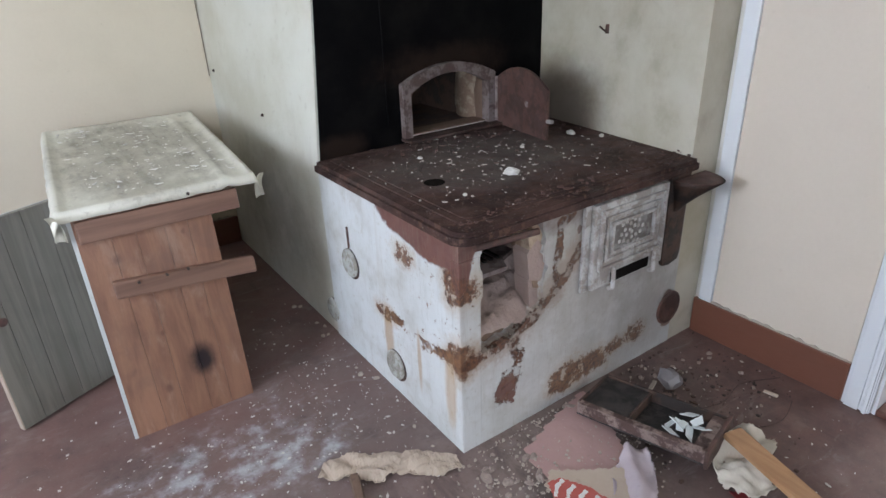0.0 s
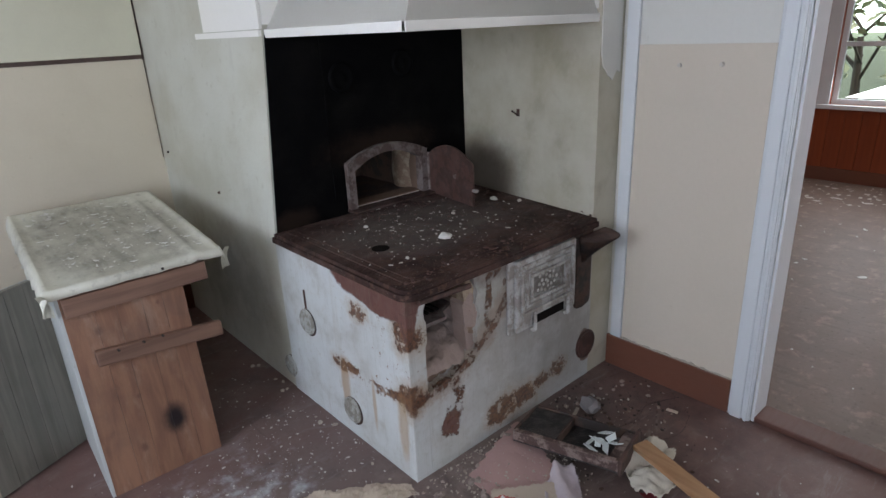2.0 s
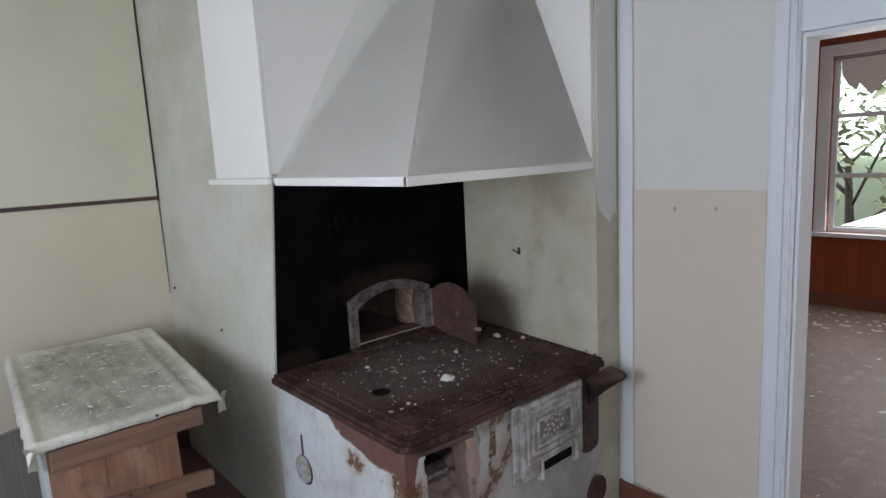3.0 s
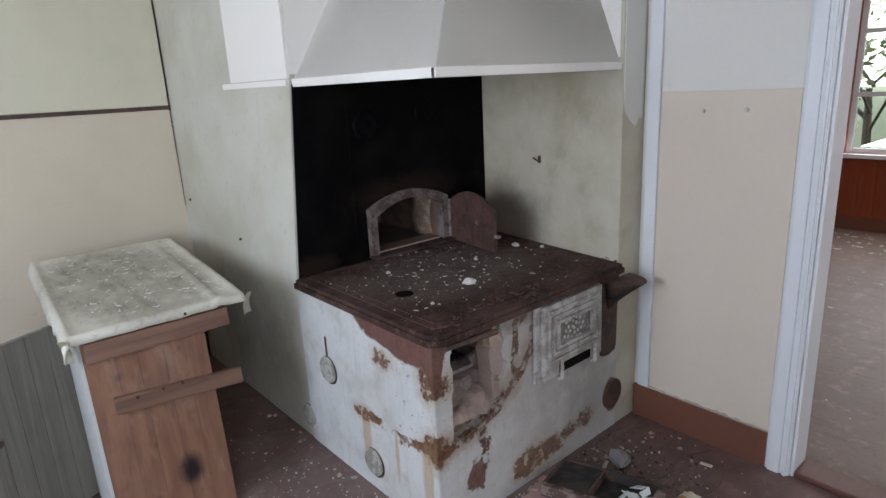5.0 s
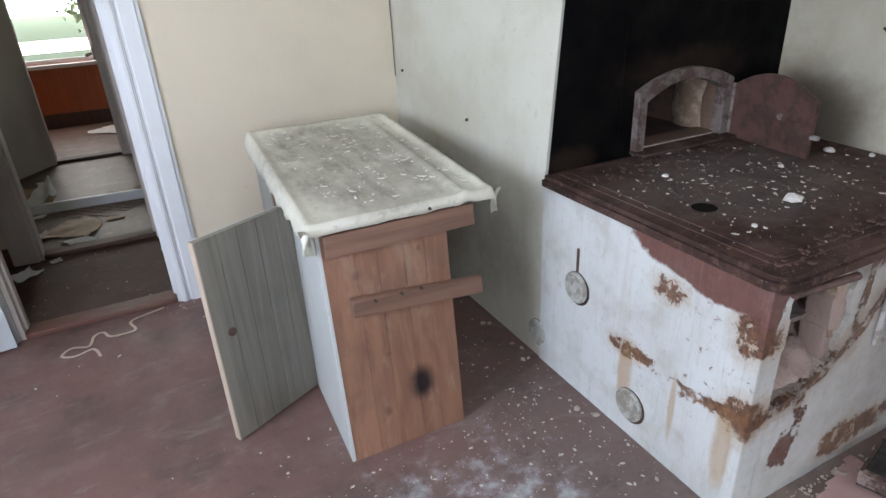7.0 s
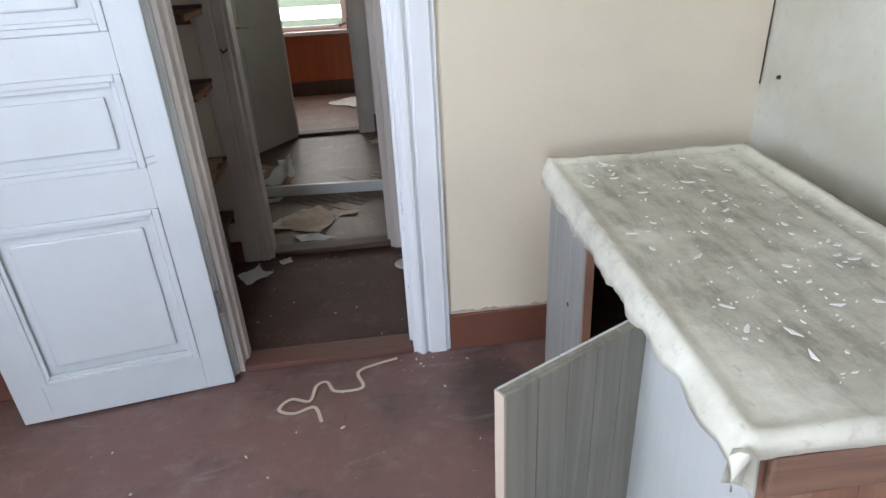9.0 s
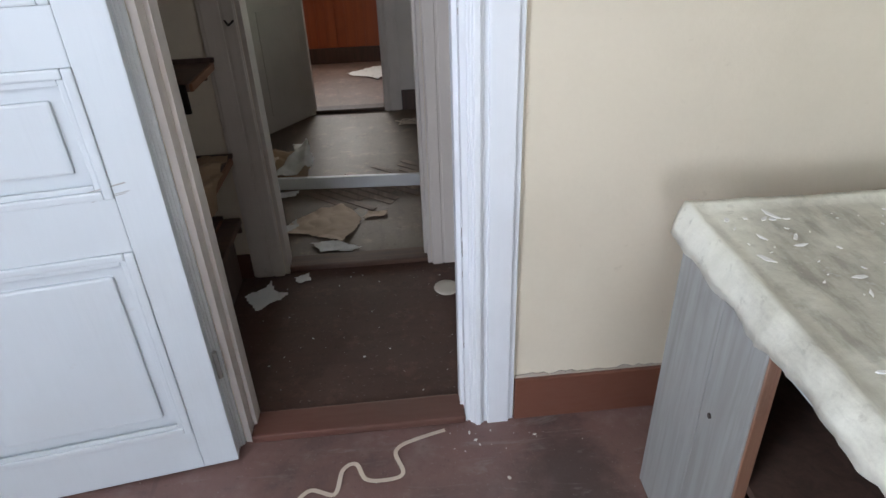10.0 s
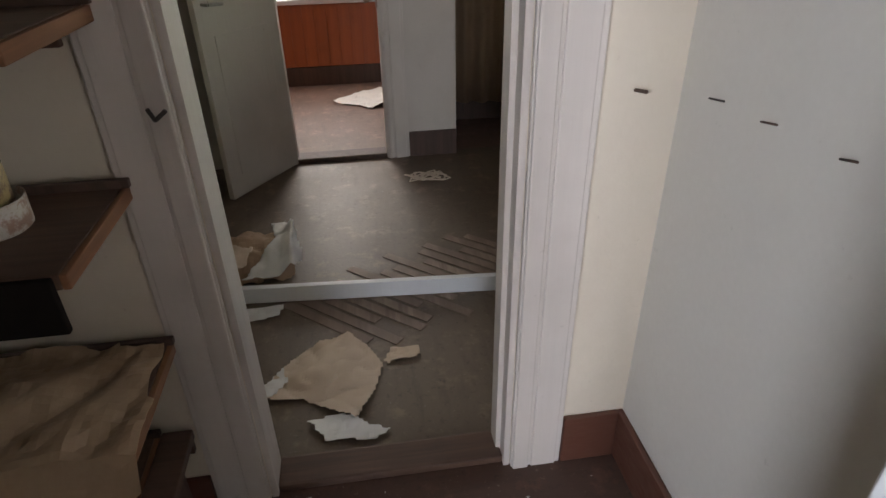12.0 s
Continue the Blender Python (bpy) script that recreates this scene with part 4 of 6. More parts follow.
bm = boxes((1.3, 2.62, 0, 1.6, 3.9, H), (2.07, 2.62, 0, 2.56, 3.9, H), (1.6, 3.1, 0, 2.07, 3.9, H), (1.6, 2.62, 0, 2.07, 3.1, 0.8), (1.6, 2.62, 1.2, 2.07, 3.1, H))
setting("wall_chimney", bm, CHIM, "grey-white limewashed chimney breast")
bm = boxes((1.34, 2.53, 0, AX0, 2.62, H), (AX1, 2.53, 0, NXB, 2.62, H), (AX0, 2.53, 0, AX1, 2.62, AZ0))
N = 18
for k in range(N):
    a, b = AX0 + (AX1 - AX0) * k / N, AX0 + (AX1 - AX0) * (k + 1) / N
    za, zb = arch_height(a), arch_height(b)
    v = [bm.verts.new(p) for p in ((a, 2.53, za), (b, 2.53, zb), (b, 2.53, H), (a, 2.53, H), (a, 2.62, za), (b, 2.62, zb), (b, 2.62, H), (a, 2.62, H))]
    for f in ((0, 1, 2, 3), (5, 4, 7, 6), (4, 5, 1, 0)):
        bm.faces.new([v[i] for i in f])
setting("wall_chimney_front", bm, HOODW, "limewashed chimney front above the stove")
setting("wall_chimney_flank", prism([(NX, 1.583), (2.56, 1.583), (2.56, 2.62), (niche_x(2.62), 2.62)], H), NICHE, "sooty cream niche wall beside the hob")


def lean(y, z):
    """The chimney's side leans in above the hob, most at its front."""
    return 1.19 + 0.075 * min(max((z - 0.8) / 0.86, 0.0), 1.0) * (1 - (y - 2.53) / 1.37)


def side_skin(y0, y1, z0, z1, thick, inner=None):
    """A slab that follows the chimney's leaning side."""
    bm = bmesh.new()
    ys, zs = [y0 + (y1 - y0) * k / 6 for k in range(7)], sorted({z0, z1, *[z for z in (0.8, 1.23, 1.66, 2.2) if z0 < z < z1]})
    g = [[(bm.verts.new((lean(y, z) - thick, y, z)), bm.verts.new(((inner or lean(y, z)), y, z))) for z in zs] for y in ys]
    for i in range(len(ys) - 1):
        for k in range(len(zs) - 1):
            for s in (0, 1):
                bm.faces.new((g[i][k][s], g[i + 1][k][s], g[i + 1][k + 1][s], g[i][k + 1][s]))
    for i in range(len(ys) - 1):
        for k in (0, len(zs) - 1):
            bm.faces.new((g[i][k][0], g[i + 1][k][0], g[i + 1][k][1], g[i][k][1]))
    for k in range(len(zs) - 1):
        for i in (0, len(ys) - 1):
            bm.faces.new((g[i][k][0], g[i][k + 1][0], g[i][k + 1][1], g[i][k][1]))
    bmesh.ops.recalc_face_normals(bm, faces=bm.faces)
    return bm


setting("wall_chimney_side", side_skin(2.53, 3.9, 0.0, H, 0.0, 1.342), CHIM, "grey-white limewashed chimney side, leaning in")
# white panel of the stack, proud of the wall
setting("trim_stack_panel", side_skin(2.524, 3.05, 1.684, H - 0.002, 0.012), HOODW, "white painted panel of the chimney stack", "wall panel")
setting("trim_stack_front", boxes((1.268, 2.522, 1.7, NXB - 0.003, 2.529, H - 0.002)), HOODW, "white painted front of the chimney stack", "wall panel")
setting("trim_flank_white", prism([(niche_x(1.6) - 0.004, 1.6), (niche_x(1.6), 1.6), (niche_x(2.52), 2.52), (niche_x(2.52) - 0.004, 2.52)], H - 1.702, "z", 1.7), HOODW, "white painted wall beside the hood", "wall panel")
setting("trim_stack_lip", side_skin(2.534, 3.14, 1.655, 1.68, 0.014), HOODW, "chipped plaster lip under the chimney panel", "trim")
low = [(NX + 0.004, 1.66), (NX + 0.006, 1.52), (2.31, 1.47), (2.33, 1.455), (2.35, 1.43), (2.365, 1.425), (2.38, 1.41), (2.41, 1.45), (2.437, 1.44)]
setting("trim_flank_patch", prism(low + [(2.437, H), (NX + 0.004, H)], 0.005, "y", 1.577), UPWHITE, "fresh white paint patch on the niche edge", "trim")
# oven cavity
setting("oven_lining", boxes((1.601, 2.62, 0.8, 2.069, 3.099, 0.838), (1.601, 2.62, 0.838, 1.618, 3.099, 1.19), (2.052, 2.62, 0.838, 2.069, 3.099, 1.19), (1.618, 3.08, 0.838, 2.052, 3.099, 1.19), (1.618, 2.62, 1.17, 2.052, 3.08, 1.19)), SOOTBRICK, "ashy brick lining of the baking oven", "oven")

throat = boxes((AX0 + 0.0005, 2.542, AZ0 + 0.0005, AX0 + 0.006, 2.618, AZ1), (AX1 - 0.006, 2.542, AZ0 + 0.0005, AX1 - 0.0005, 2.618, AZ1), (AX0 + 0.0065, 2.5215, AZ0 + 0.0005, AX1 - 0.0065, 2.618, AZ0 + 0.004))
for k in range(N):
    a, b = AX0 + 0.006 + (AX1 - AX0 - 0.012) * k / N, AX0 + 0.006 + (AX1 - AX0 - 0.012) * (k + 1) / N
    za, zb = arch_height(a) - 0.006, arch_height(b) - 0.006
    v = [throat.verts.new(p) for p in ((a, 2.542, za), (b, 2.542, zb), (b, 2.618, zb), (a, 2.618, za), (a, 2.542, za + 0.004), (b, 2.542, zb + 0.004))]
    throat.faces.new((v[0], v[1], v[2], v[3])), throat.faces.new((v[0], v[4], v[5], v[1]))
setting("oven_throat", throat, OVENIN, "ashy brown mouth of the baking oven", "oven")
# lit right wall of the oven, its brightness put into pale clay
cheek = bmesh.new()
rows_c = [[cheek.verts.new((2.052 - 0.03 * math.sin(k * math.pi / 8) - 0.008 * noise.noise(Vector((k, z * 20, 2))), 2.6 + 0.02 * k + 0.01 * math.sin(z * 22), z)) for z in [0.838 + 0.026 * q for q in range(13)]] for k in range(9)]
for a, b in zip(rows_c, rows_c[1:]):
    for q in range(12):
        cheek.faces.new((a[q], a[q + 1], b[q + 1], b[q]))
bmesh.ops.recalc_face_normals(cheek, faces=cheek.faces)
setting("oven_cheek", cheek, CREAMCLAY, "cream clay cheek inside the baking oven, its lit side coloured pale", "oven", True)
# black plate, with the arch left open
bm = boxes((1.272, 2.521, 0.8, AX0 - 0.01, 2.529, 1.66), (AX1 + 0.01, 2.521, 0.8, NXB - 0.002, 2.529, 1.66))
for k in range(N):
    a, b = AX0 - 0.01 + (AX1 - AX0 + 0.02) * k / N, AX0 - 0.01 + (AX1 - AX0 + 0.02) * (k + 1) / N
    za, zb = arch_height(min(max(a, AX0), AX1)), arch_height(min(max(b, AX0), AX1))
    v = [bm.verts.new(p) for p in ((a, 2.521, za), (b, 2.521, zb), (b, 2.521, 1.66), (a, 2.521, 1.66), (a, 2.529, za), (b, 2.529, zb))]
    bm.faces.new([v[i] for i in (0, 1, 2, 3)]), bm.faces.new([v[i] for i in (4, 5, 1, 0)])
v = [bm.verts.new(p) for p in ((1.196, 2.521, 0.8), (1.273, 2.521, 0.8), (1.273, 2.521, 1.66), (1.268, 2.521, 1.66))]
bm.faces.new(v)
bmesh.ops.remove_doubles(bm, verts=bm.verts, dist=0.0002)
plate = thing("fireback_plate", (1.78, 2.525, 0.82), "sooty black iron plate behind the hob, scratched and stained", "fireback")
part("plate", bm, IRON, plate)
for x, z, r in ((1.62, 1.46, 0.07), (1.98, 1.5, 0.065)):
    ring = spun([(r, 0), (r, 0.006), (r - 0.012, 0.012), (r - 0.02, 0.006), (0.02, 0.006), (0.012, 0.01)])
    bmesh.ops.transform(ring, matrix=pose(x, 2.521, z, 90), verts=ring.verts)
    part("flue_cap", ring, IRON, plate, "round black soot door", True, True)
part("rivet_strip", boxes((1.52, 2.516, 0.9, 1.528, 2.5205, 1.64)), IRON, plate)

# hood
HZ, HX, HY = 1.66, 1.285, 1.6
TX, TY = 1.92, 2.04
hood = thing("cooker_hood", (1.8, 2.1, HZ), "white sheet-metal cooker hood flaring over the stove", "cooker hood")
bm = bmesh.new()
lowpts = [(HX, 2.528, HZ + 0.02), (HX, HY, HZ + 0.02), (niche_x(HY) - 0.002, HY, HZ + 0.02)]
highpts = [(TX, 2.528, H - 0.002), (TX, TY, H - 0.002), (niche_x(TY) - 0.002, TY, H - 0.002)]
lo_v, hi_v = [bm.verts.new(p) for p in lowpts], [bm.verts.new(p) for p in highpts]
for k in range(2):
    bm.faces.new((lo_v[k], lo_v[k + 1], hi_v[k + 1], hi_v[k]))
bmesh.ops.solidify(bm, geom=bm.faces[:], thickness=0.008)
part("canopy", bm, HOODW, hood)
part("rim", boxes((HX - 0.012, HY - 0.01, HZ - 0.012, HX + 0.01, 2.527, HZ + 0.022), (HX - 0.012, HY - 0.012, HZ - 0.012, NX - 0.003, HY + 0.01, HZ + 0.022), bevel=0.004), HOODW, hood, "white folded rim of the hood")

# ---- stove ----
SX, SY, SZ = 1.185, 1.58, 0.785
stove = thing("masonry_stove", (1.77, 2.05, 0), "whitewashed masonry stove, rusty and peeling, corner broken open", "stove")


def ragged_front():
    """The stove's front wall with the corner hole broken out."""
    bm = bmesh.new()
    c = 0.0085
    nx, nz = round((NX - SX - 0.002) / c), round(SZ / c)
    grid = {}

    def hole(x, z):
        j = 0.045 * noise.noise(Vector((x * 11, z * 9, 3.1))) + 0.02 * noise.noise(Vector((x * 37, z * 33, 7)))
        right = 1.525 + 0.6 * j + 0.015 * math.sin(z * 13)
        return SX + 0.088 + 0.3 * j < x < right and 0.385 + 0.42 * max(0, x - 1.38) + 0.5 * j < z < 0.765
    def vert(i, k):
        if (i, k) not in grid:
            x, z = SX + i * c, k * c
            d = 0.003 * noise.noise(Vector((x * 7, z * 7, 1)))
            grid[i, k] = bm.verts.new((x, SY + d, z))
        return grid[i, k]
    for i in range(nx):
        for k in range(nz):
            if not hole(SX + (i + 0.5) * c, (k + 0.5) * c):
                bm.faces.new((vert(i, k), vert(i + 1, k), vert(i + 1, k + 1), vert(i, k + 1)))
    rim = [v for v in bm.verts if v.is_boundary]
    for _ in range(4):
        bmesh.ops.smooth_vert(bm, verts=[v for v in rim if SX + 0.02 < v.co.x < 1.7 and 0.3 < v.co.z < 0.775], factor=0.5, use_axis_x=True, use_axis_z=True)
    made = bmesh.ops.extrude_face_region(bm, geom=bm.faces[:])
    bmesh.ops.translate(bm, verts=[g for g in made["geom"] if isinstance(g, bmesh.types.BMVert)], vec=(0, 0.05, 0))
    bmesh.ops.recalc_face_normals(bm, faces=bm.faces)
    return bm


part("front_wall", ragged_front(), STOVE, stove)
bm = bmesh.new()
box(bm, SX, SY + 0.05, 0, SX + 0.06, 2.53, SZ)
part("side_wall", bm, STOVE, stove)
part("core", boxes((1.61, SY + 0.051, 0, NX + 0.1, 2.528, SZ), (SX + 0.061, SY + 0.051, 0, 1.61, 2.528, 0.4), (SX + 0.061, 2.0, 0.4, 1.61, 2.528, SZ)), OVENIN, stove)
# firebox seen through the hole: broken plaster edge, ash heap, grate shelf
rngf = random.Random(11)
for k in range(8):
    x, z0 = 1.475 + 0.05 * rngf.random(), 0.44 + 0.04 * k
    w, hgt = 0.03 + 0.03 * rngf.random(), 0.07 + 0.1 * rngf.random()
    y = SY + 0.012 + 0.03 * rngf.random()
    bm = prism([(x, z0), (x + w, z0 - 0.02), (x + w + 0.02, z0 + hgt * 0.6), (x + w * 0.6, min(z0 + hgt, 0.772)), (x - 0.012, min(z0 + hgt * 0.7, 0.76))], 0.07, "y", y)
    part("broken_plaster", bm, CREAMCLAY if k % 3 else MORTAR, stove, "crumbling plaster shard round the firebox")
bm = bmesh.new()
heap = {}
for i in range(37):
    for k in range(37):
        x, y = 1.245 + 0.36 * i / 36, SY + 0.012 + 0.38 * k / 36
        z = 0.425 + 0.12 * (k / 36) ** 0.6 + 0.1 * max(0, (i - 18) / 18) * (k / 36) + 0.035 * noise.noise(Vector((x * 14, y * 14, 2))) + 0.015 * noise.noise(Vector((x * 45, y * 45, 6)))
        heap[i, k] = bm.verts.new((x, y, max(z, 0.402)))
for i in range(36):
    for k in range(36):
        bm.faces.new((heap[i, k], heap[i + 1, k], heap[i + 1, k + 1], heap[i, k + 1]))
part("ash_bed", bm, MORTAR, stove, "ashy clay rubble filling the firebox", True, True)
part("grate_shelf", prism([(1.245, SY + 0.04), (1.4, SY + 0.035), (1.43, SY + 0.09), (1.5, SY + 0.12), (1.5, 1.98), (1.245, 1.98)], 0.014, "z", 0.615), FRAMEG, stove, "pale ashy shelf of the grate")
for k in range(6):
    part("grate_bar", boxes((1.275 + 0.026 * k, SY + 0.09, 0.631, 1.289 + 0.026 * k, SY + 0.3, 0.64), bevel=0.003), DARKCAV, stove)
part("lining", boxes((1.246, 1.985, 0.4, 1.539, 1.9985, SZ - 0.01)), DARKCAV, stove, "sooty firebox lining")
bm = bmesh.new()
tube(bm, (1.23, SY - 0.02, 0.762), (1.47, SY - 0.03, 0.752), 0.011, 0.011)
part("hob_rail", bm, IRON_BROWN, stove)
part("corner_bead", boxes((SX - 0.003, SY - 0.003, 0.02, SX + 0.08, SY + 0.04, 0.72), bevel=0.006), STOVE, stove)

# hob
hx0, hx1, hy0, hy1 = 1.168, NX - 0.003, 1.548, 2.518


def rounded(x0, y0, x1, y1, r, askew=0.1):
    """An outline with its front corner rounded, wider at the back by the niche's skew."""
    pts = [(x1 + askew, y1), (x0, y1)]
    pts += [(x0 + r - r * math.cos(a), y0 + r - r * math.sin(a)) for a in [k * math.pi / 12 for k in range(7)]]
    pts += [(x1, y0)]
    return pts


hob = part("hob", prism(rounded(hx0 + 0.012, hy0 + 0.012, hx1, hy1, 0.05), 0.02, "z", 0.795), HOB, stove, "rusty dusty cast-iron hob plate")
part("hob_edge", prism(rounded(hx0, hy0, hx1, hy1, 0.06, 0.1), 0.024, "z", 0.777), HOB, hob)
part("hob_step", prism(rounded(hx0 + 0.06, hy0 + 0.06, hx1 - 0.02, hy1 - 0.02, 0.04), 0.004, "z", 0.815), HOB, hob)
part("hob_field", prism(rounded(hx0 + 0.09, hy0 + 0.085, hx1 - 0.05, hy1 - 0.05, 0.03), 0.003, "z", 0.819), HOB, hob)
for cx, cy, radii in ((1.62, 2.0, (0.25, 0.14)), (2.08, 2.0, (0.15,))):
    for r in radii:
        bm = spun([(r, 0), (r, 0.0006), (r - 0.005, 0.0011), (r - 0.014, 0.0011), (r - 0.018, 0.0)], 48)
        bmesh.ops.translate(bm, verts=bm.verts, vec=(cx, cy, 0.8215))
        part("hob_ring", bm, HOB, hob)
# no opening is cut: a black disc paints the hole's darkness
bm = spun([(0.036, 0), (0.038, 0.002), (0.033, 0.003)], 24)
bmesh.ops.translate(bm, verts=bm.verts, vec=(1.375, 1.97, 0.823))
part("hob_hole", bm, DARKCAV, hob, "black disc standing in for a round hole in the hob")

# round cleaning caps on the side
for y, z, r in ((2.31, 0.445, 0.06), (2.0, 0.13, 0.06), (2.55, 0.12, 0.055)):
    bm = spun([(r, 0), (r, 0.006), (r - 0.008, 0.012), (r - 0.016, 0.008), (r * 0.45, 0.01), (r * 0.3, 0.016)], 32)
    bmesh.ops.transform(bm, matrix=pose(SX - 0.003 if y < 2.53 else 1.187, y, z, 0, -90), verts=bm.verts)
    cap = part("cleaning_cap", bm, CAPW, stove, "round chalky grey soot cap")
    # dark ring, set slightly low, drawn as the cap's shadow outline
    bm = spun([(r + 0.006, 0), (r + 0.005, 0.0025), (r, 0.0025)], 32)
    bmesh.ops.transform(bm, matrix=pose(SX if y < 2.53 else 1.19, y - 0.003, z - 0.004, 0, -90), verts=bm.verts)
    part("gap_ring", bm, IRON_DARK, cap)
part("damper_slot", boxes((SX - 0.006, 2.305, 0.51, SX + 0.001, 2.315, 0.6), bevel=0.002), IRON_BROWN, stove, "rusty damper slot")

# firing door on the front
fd = part("oven_door", boxes((1.735, SY - 0.03, 0.445, 2.125, SY - 0.002, 0.765), bevel=0.006), DOORW, stove, "grey-white ornamented cast-iron oven door")
for k, (i, d) in enumerate(((0.022, 0.012), (0.05, 0.008), (0.075, 0.014))):
    x0, x1, z0, z1 = 1.735 + i, 2.125 - i, 0.445 + i + 0.05, 0.765 - i
    y0, y1 = SY - 0.03 - d, SY - 0.029
    w = 0.012
    part("door_moulding", boxes((x0, y0, z0, x0 + w, y1, z1), (x1 - w, y0, z0, x1, y1, z1), (x0 + w, y0, z1 - w, x1 - w, y1, z1), (x0 + w, y0, z0, x1 - w, y1, z0 + w), bevel=0.003), DOORW, fd)
bm = bmesh.new()
for k in range(26):
    a, r = k * 2.4, 0.011 * math.sqrt(k)
    bmesh.ops.create_icosphere(bm, subdivisions=1, radius=0.011, matrix=Matrix.LocRotScale((1.925 + 1.2 * r * math.cos(a), SY - 0.03, 0.625 + 1.3 * r * math.sin(a)), None, (1, 0.5, 1)))
part("flower_relief", bm, RELIEFW, fd, "white worn flower relief")
part("door_panel", boxes((1.826, SY - 0.032, 0.57, 2.034, SY - 0.0295, 0.676)), PANELG, fd, "dark grey worn panel behind the relief")
# slot's darkness painted as a thin black plate on the door
part("draught_slot", boxes((1.83, SY - 0.033, 0.452, 2.04, SY - 0.028, 0.492), bevel=0.003), DARKCAV, fd, "black plate standing in for the draught slot")
for x in (1.825, 2.05):
    bm = tube(bmesh.new(), (x, SY - 0.05, 0.44), (x + 0.012, SY - 0.038, 0.52), 0.009, 0.007)
    tube(bm, (x, SY - 0.05, 0.44), (x, SY - 0.03, 0.43), 0.008)
    part("latch", bm, DOORW, fd)
bm = boxes((1.7, SY - 0.014, 0.44, 1.733, SY - 0.001, 0.775), bevel=0.004)
part("hinge_frame", bm, DOORW, stove)
# dark corner plate and its bracket tray
part("side_plate", prism([(2.15, 0.778), (2.15, 0.43), (2.16, 0.405), (2.2, 0.4), (2.25, 0.412), (2.26, 0.44), (2.262, 0.6), (2.27, 0.778)], 0.015, "y", SY - 0.016), IRON_DARK, stove, "dark sooty iron plate")
scoop = bmesh.new()
rings = []
for k in range(6):
    f = k / 5
    rings.append([scoop.verts.new((2.2 + 0.055 * f + (0.018 + 0.082 * f) * math.cos(a), SY - 0.018 - (0.008 + 0.125 * f) * math.sin(a), 0.63 + 0.125 * f ** 0.8)) for a in [q * math.pi / 12 for q in range(13)]])
for a, b in zip(rings, rings[1:]):
    for q in range(12):
        scoop.faces.new((a[q], a[q + 1], b[q + 1], b[q]))
bmesh.ops.solidify(scoop, geom=scoop.faces[:], thickness=0.005)
bmesh.ops.recalc_face_normals(scoop, faces=scoop.faces)
part("scoop", scoop, IRON_DARK, stove, "dark iron scoop hanging on the stove's corner", True, True)
part("scoop_lid", prism([(2.255 + 0.094 * math.cos(a), SY - 0.02 - 0.124 * math.sin(a)) for a in [q * math.pi / 12 for q in range(13)]], 0.005, "z", 0.752), IRON_BROWN, stove, "brown rusted lid of the scoop")
bm = spun([(0.075, 0), (0.075, 0.004), (0.068, 0.008), (0.06, 0.004), (0.03, 0.004)], 32)
bmesh.ops.transform(bm, matrix=pose(2.26, SY, 0.175, 90), verts=bm.verts)
part("ash_cap", bm, IRON_BROWN, stove, "rusty round ash cap")

# baking-oven frame and its open door
oven = thing("baking_oven_front", ((AX0 + AX1) / 2, 2.5, 0.823), "limed iron arch of the baking oven, door open", "oven door")
bm = bmesh.new()
prev = None
outer = [(AX0, AZ0 - 0.018), (AX0, AZ1)] + [(AX0 + (AX1 - AX0) * k / 12, arch_height(AX0 + (AX1 - AX0) * k / 12)) for k in range(1, 12)] + [(AX1, AZ1), (AX1, AZ0 - 0.018)]
cxm = (AX0 + AX1) / 2
for u, v in outer:
    u, v = cxm + (u - cxm) * 0.93, v - (0.016 if v > AZ1 - 0.001 else 0)
    ox, oz = u + (0.042 if u > cxm else -0.042) * (abs(u - cxm) / (cxm - AX0)), v + (0.04 if v > AZ1 - 0.025 else 0)
    row = [bm.verts.new(p) for p in ((u, 2.49, v), (ox, 2.49, oz), (ox, 2.521, oz), (u, 2.54, v))]
    if prev:
        for k in range(4):
            bm.faces.new((prev[k], prev[(k + 1) % 4], row[(k + 1) % 4], row[k]))
    prev = row
bmesh.ops.recalc_face_normals(bm, faces=bm.faces)
part("arch_frame", bm, FRAMEG, oven)
part("sill_plate", boxes((AX0 - 0.03, 2.44, 0.826, AX1 + 0.03, 2.518, 0.838), bevel=0.003), HOB, oven)
DW = 0.4
dpts = [(0, 0), (DW, 0)] + [(DW - DW * k / 12, 0.205 + 0.068 * (1 - ((k / 12 - 0.5) * 2) ** 2)) for k in range(13)]
bm = prism(dpts, 0.012, "y", -0.006)
bmesh.ops.transform(bm, matrix=pose(2.095, 2.49, 0.828, 0, 0, 261), verts=bm.verts)
leaf = part("oven_door", bm, IRON_BROWN, oven, "brown iron arched oven door, standing open")
bm = spun([(0.02, 0), (0.02, 0.006), (0.012, 0.012)], 20)
bmesh.ops.transform(bm, matrix=pose(2.06, 2.24, 0.955, 0, -90), verts=bm.verts)
part("air_rosette", bm, FRAMEG, leaf)
part("latch", boxes((2.025, 2.07, 0.9, 2.045, 2.1, 0.915), bevel=0.004), STEEL, leaf)
bm = tube(bmesh.new(), (2.092, 2.488, 0.84), (2.092, 2.488, 1.04), 0.01)
part("hinge_pin", bm, FRAMEG, oven)
single("niche_hook", tube(boxes((2.336, 2.073, 1.225, 2.347, 2.087, 1.262), bevel=0.003), (2.34, 2.08, 1.23), (2.31, 2.095, 1.255), 0.004), IRON_BROWN, "rusty wall hook above the hob", "hook")



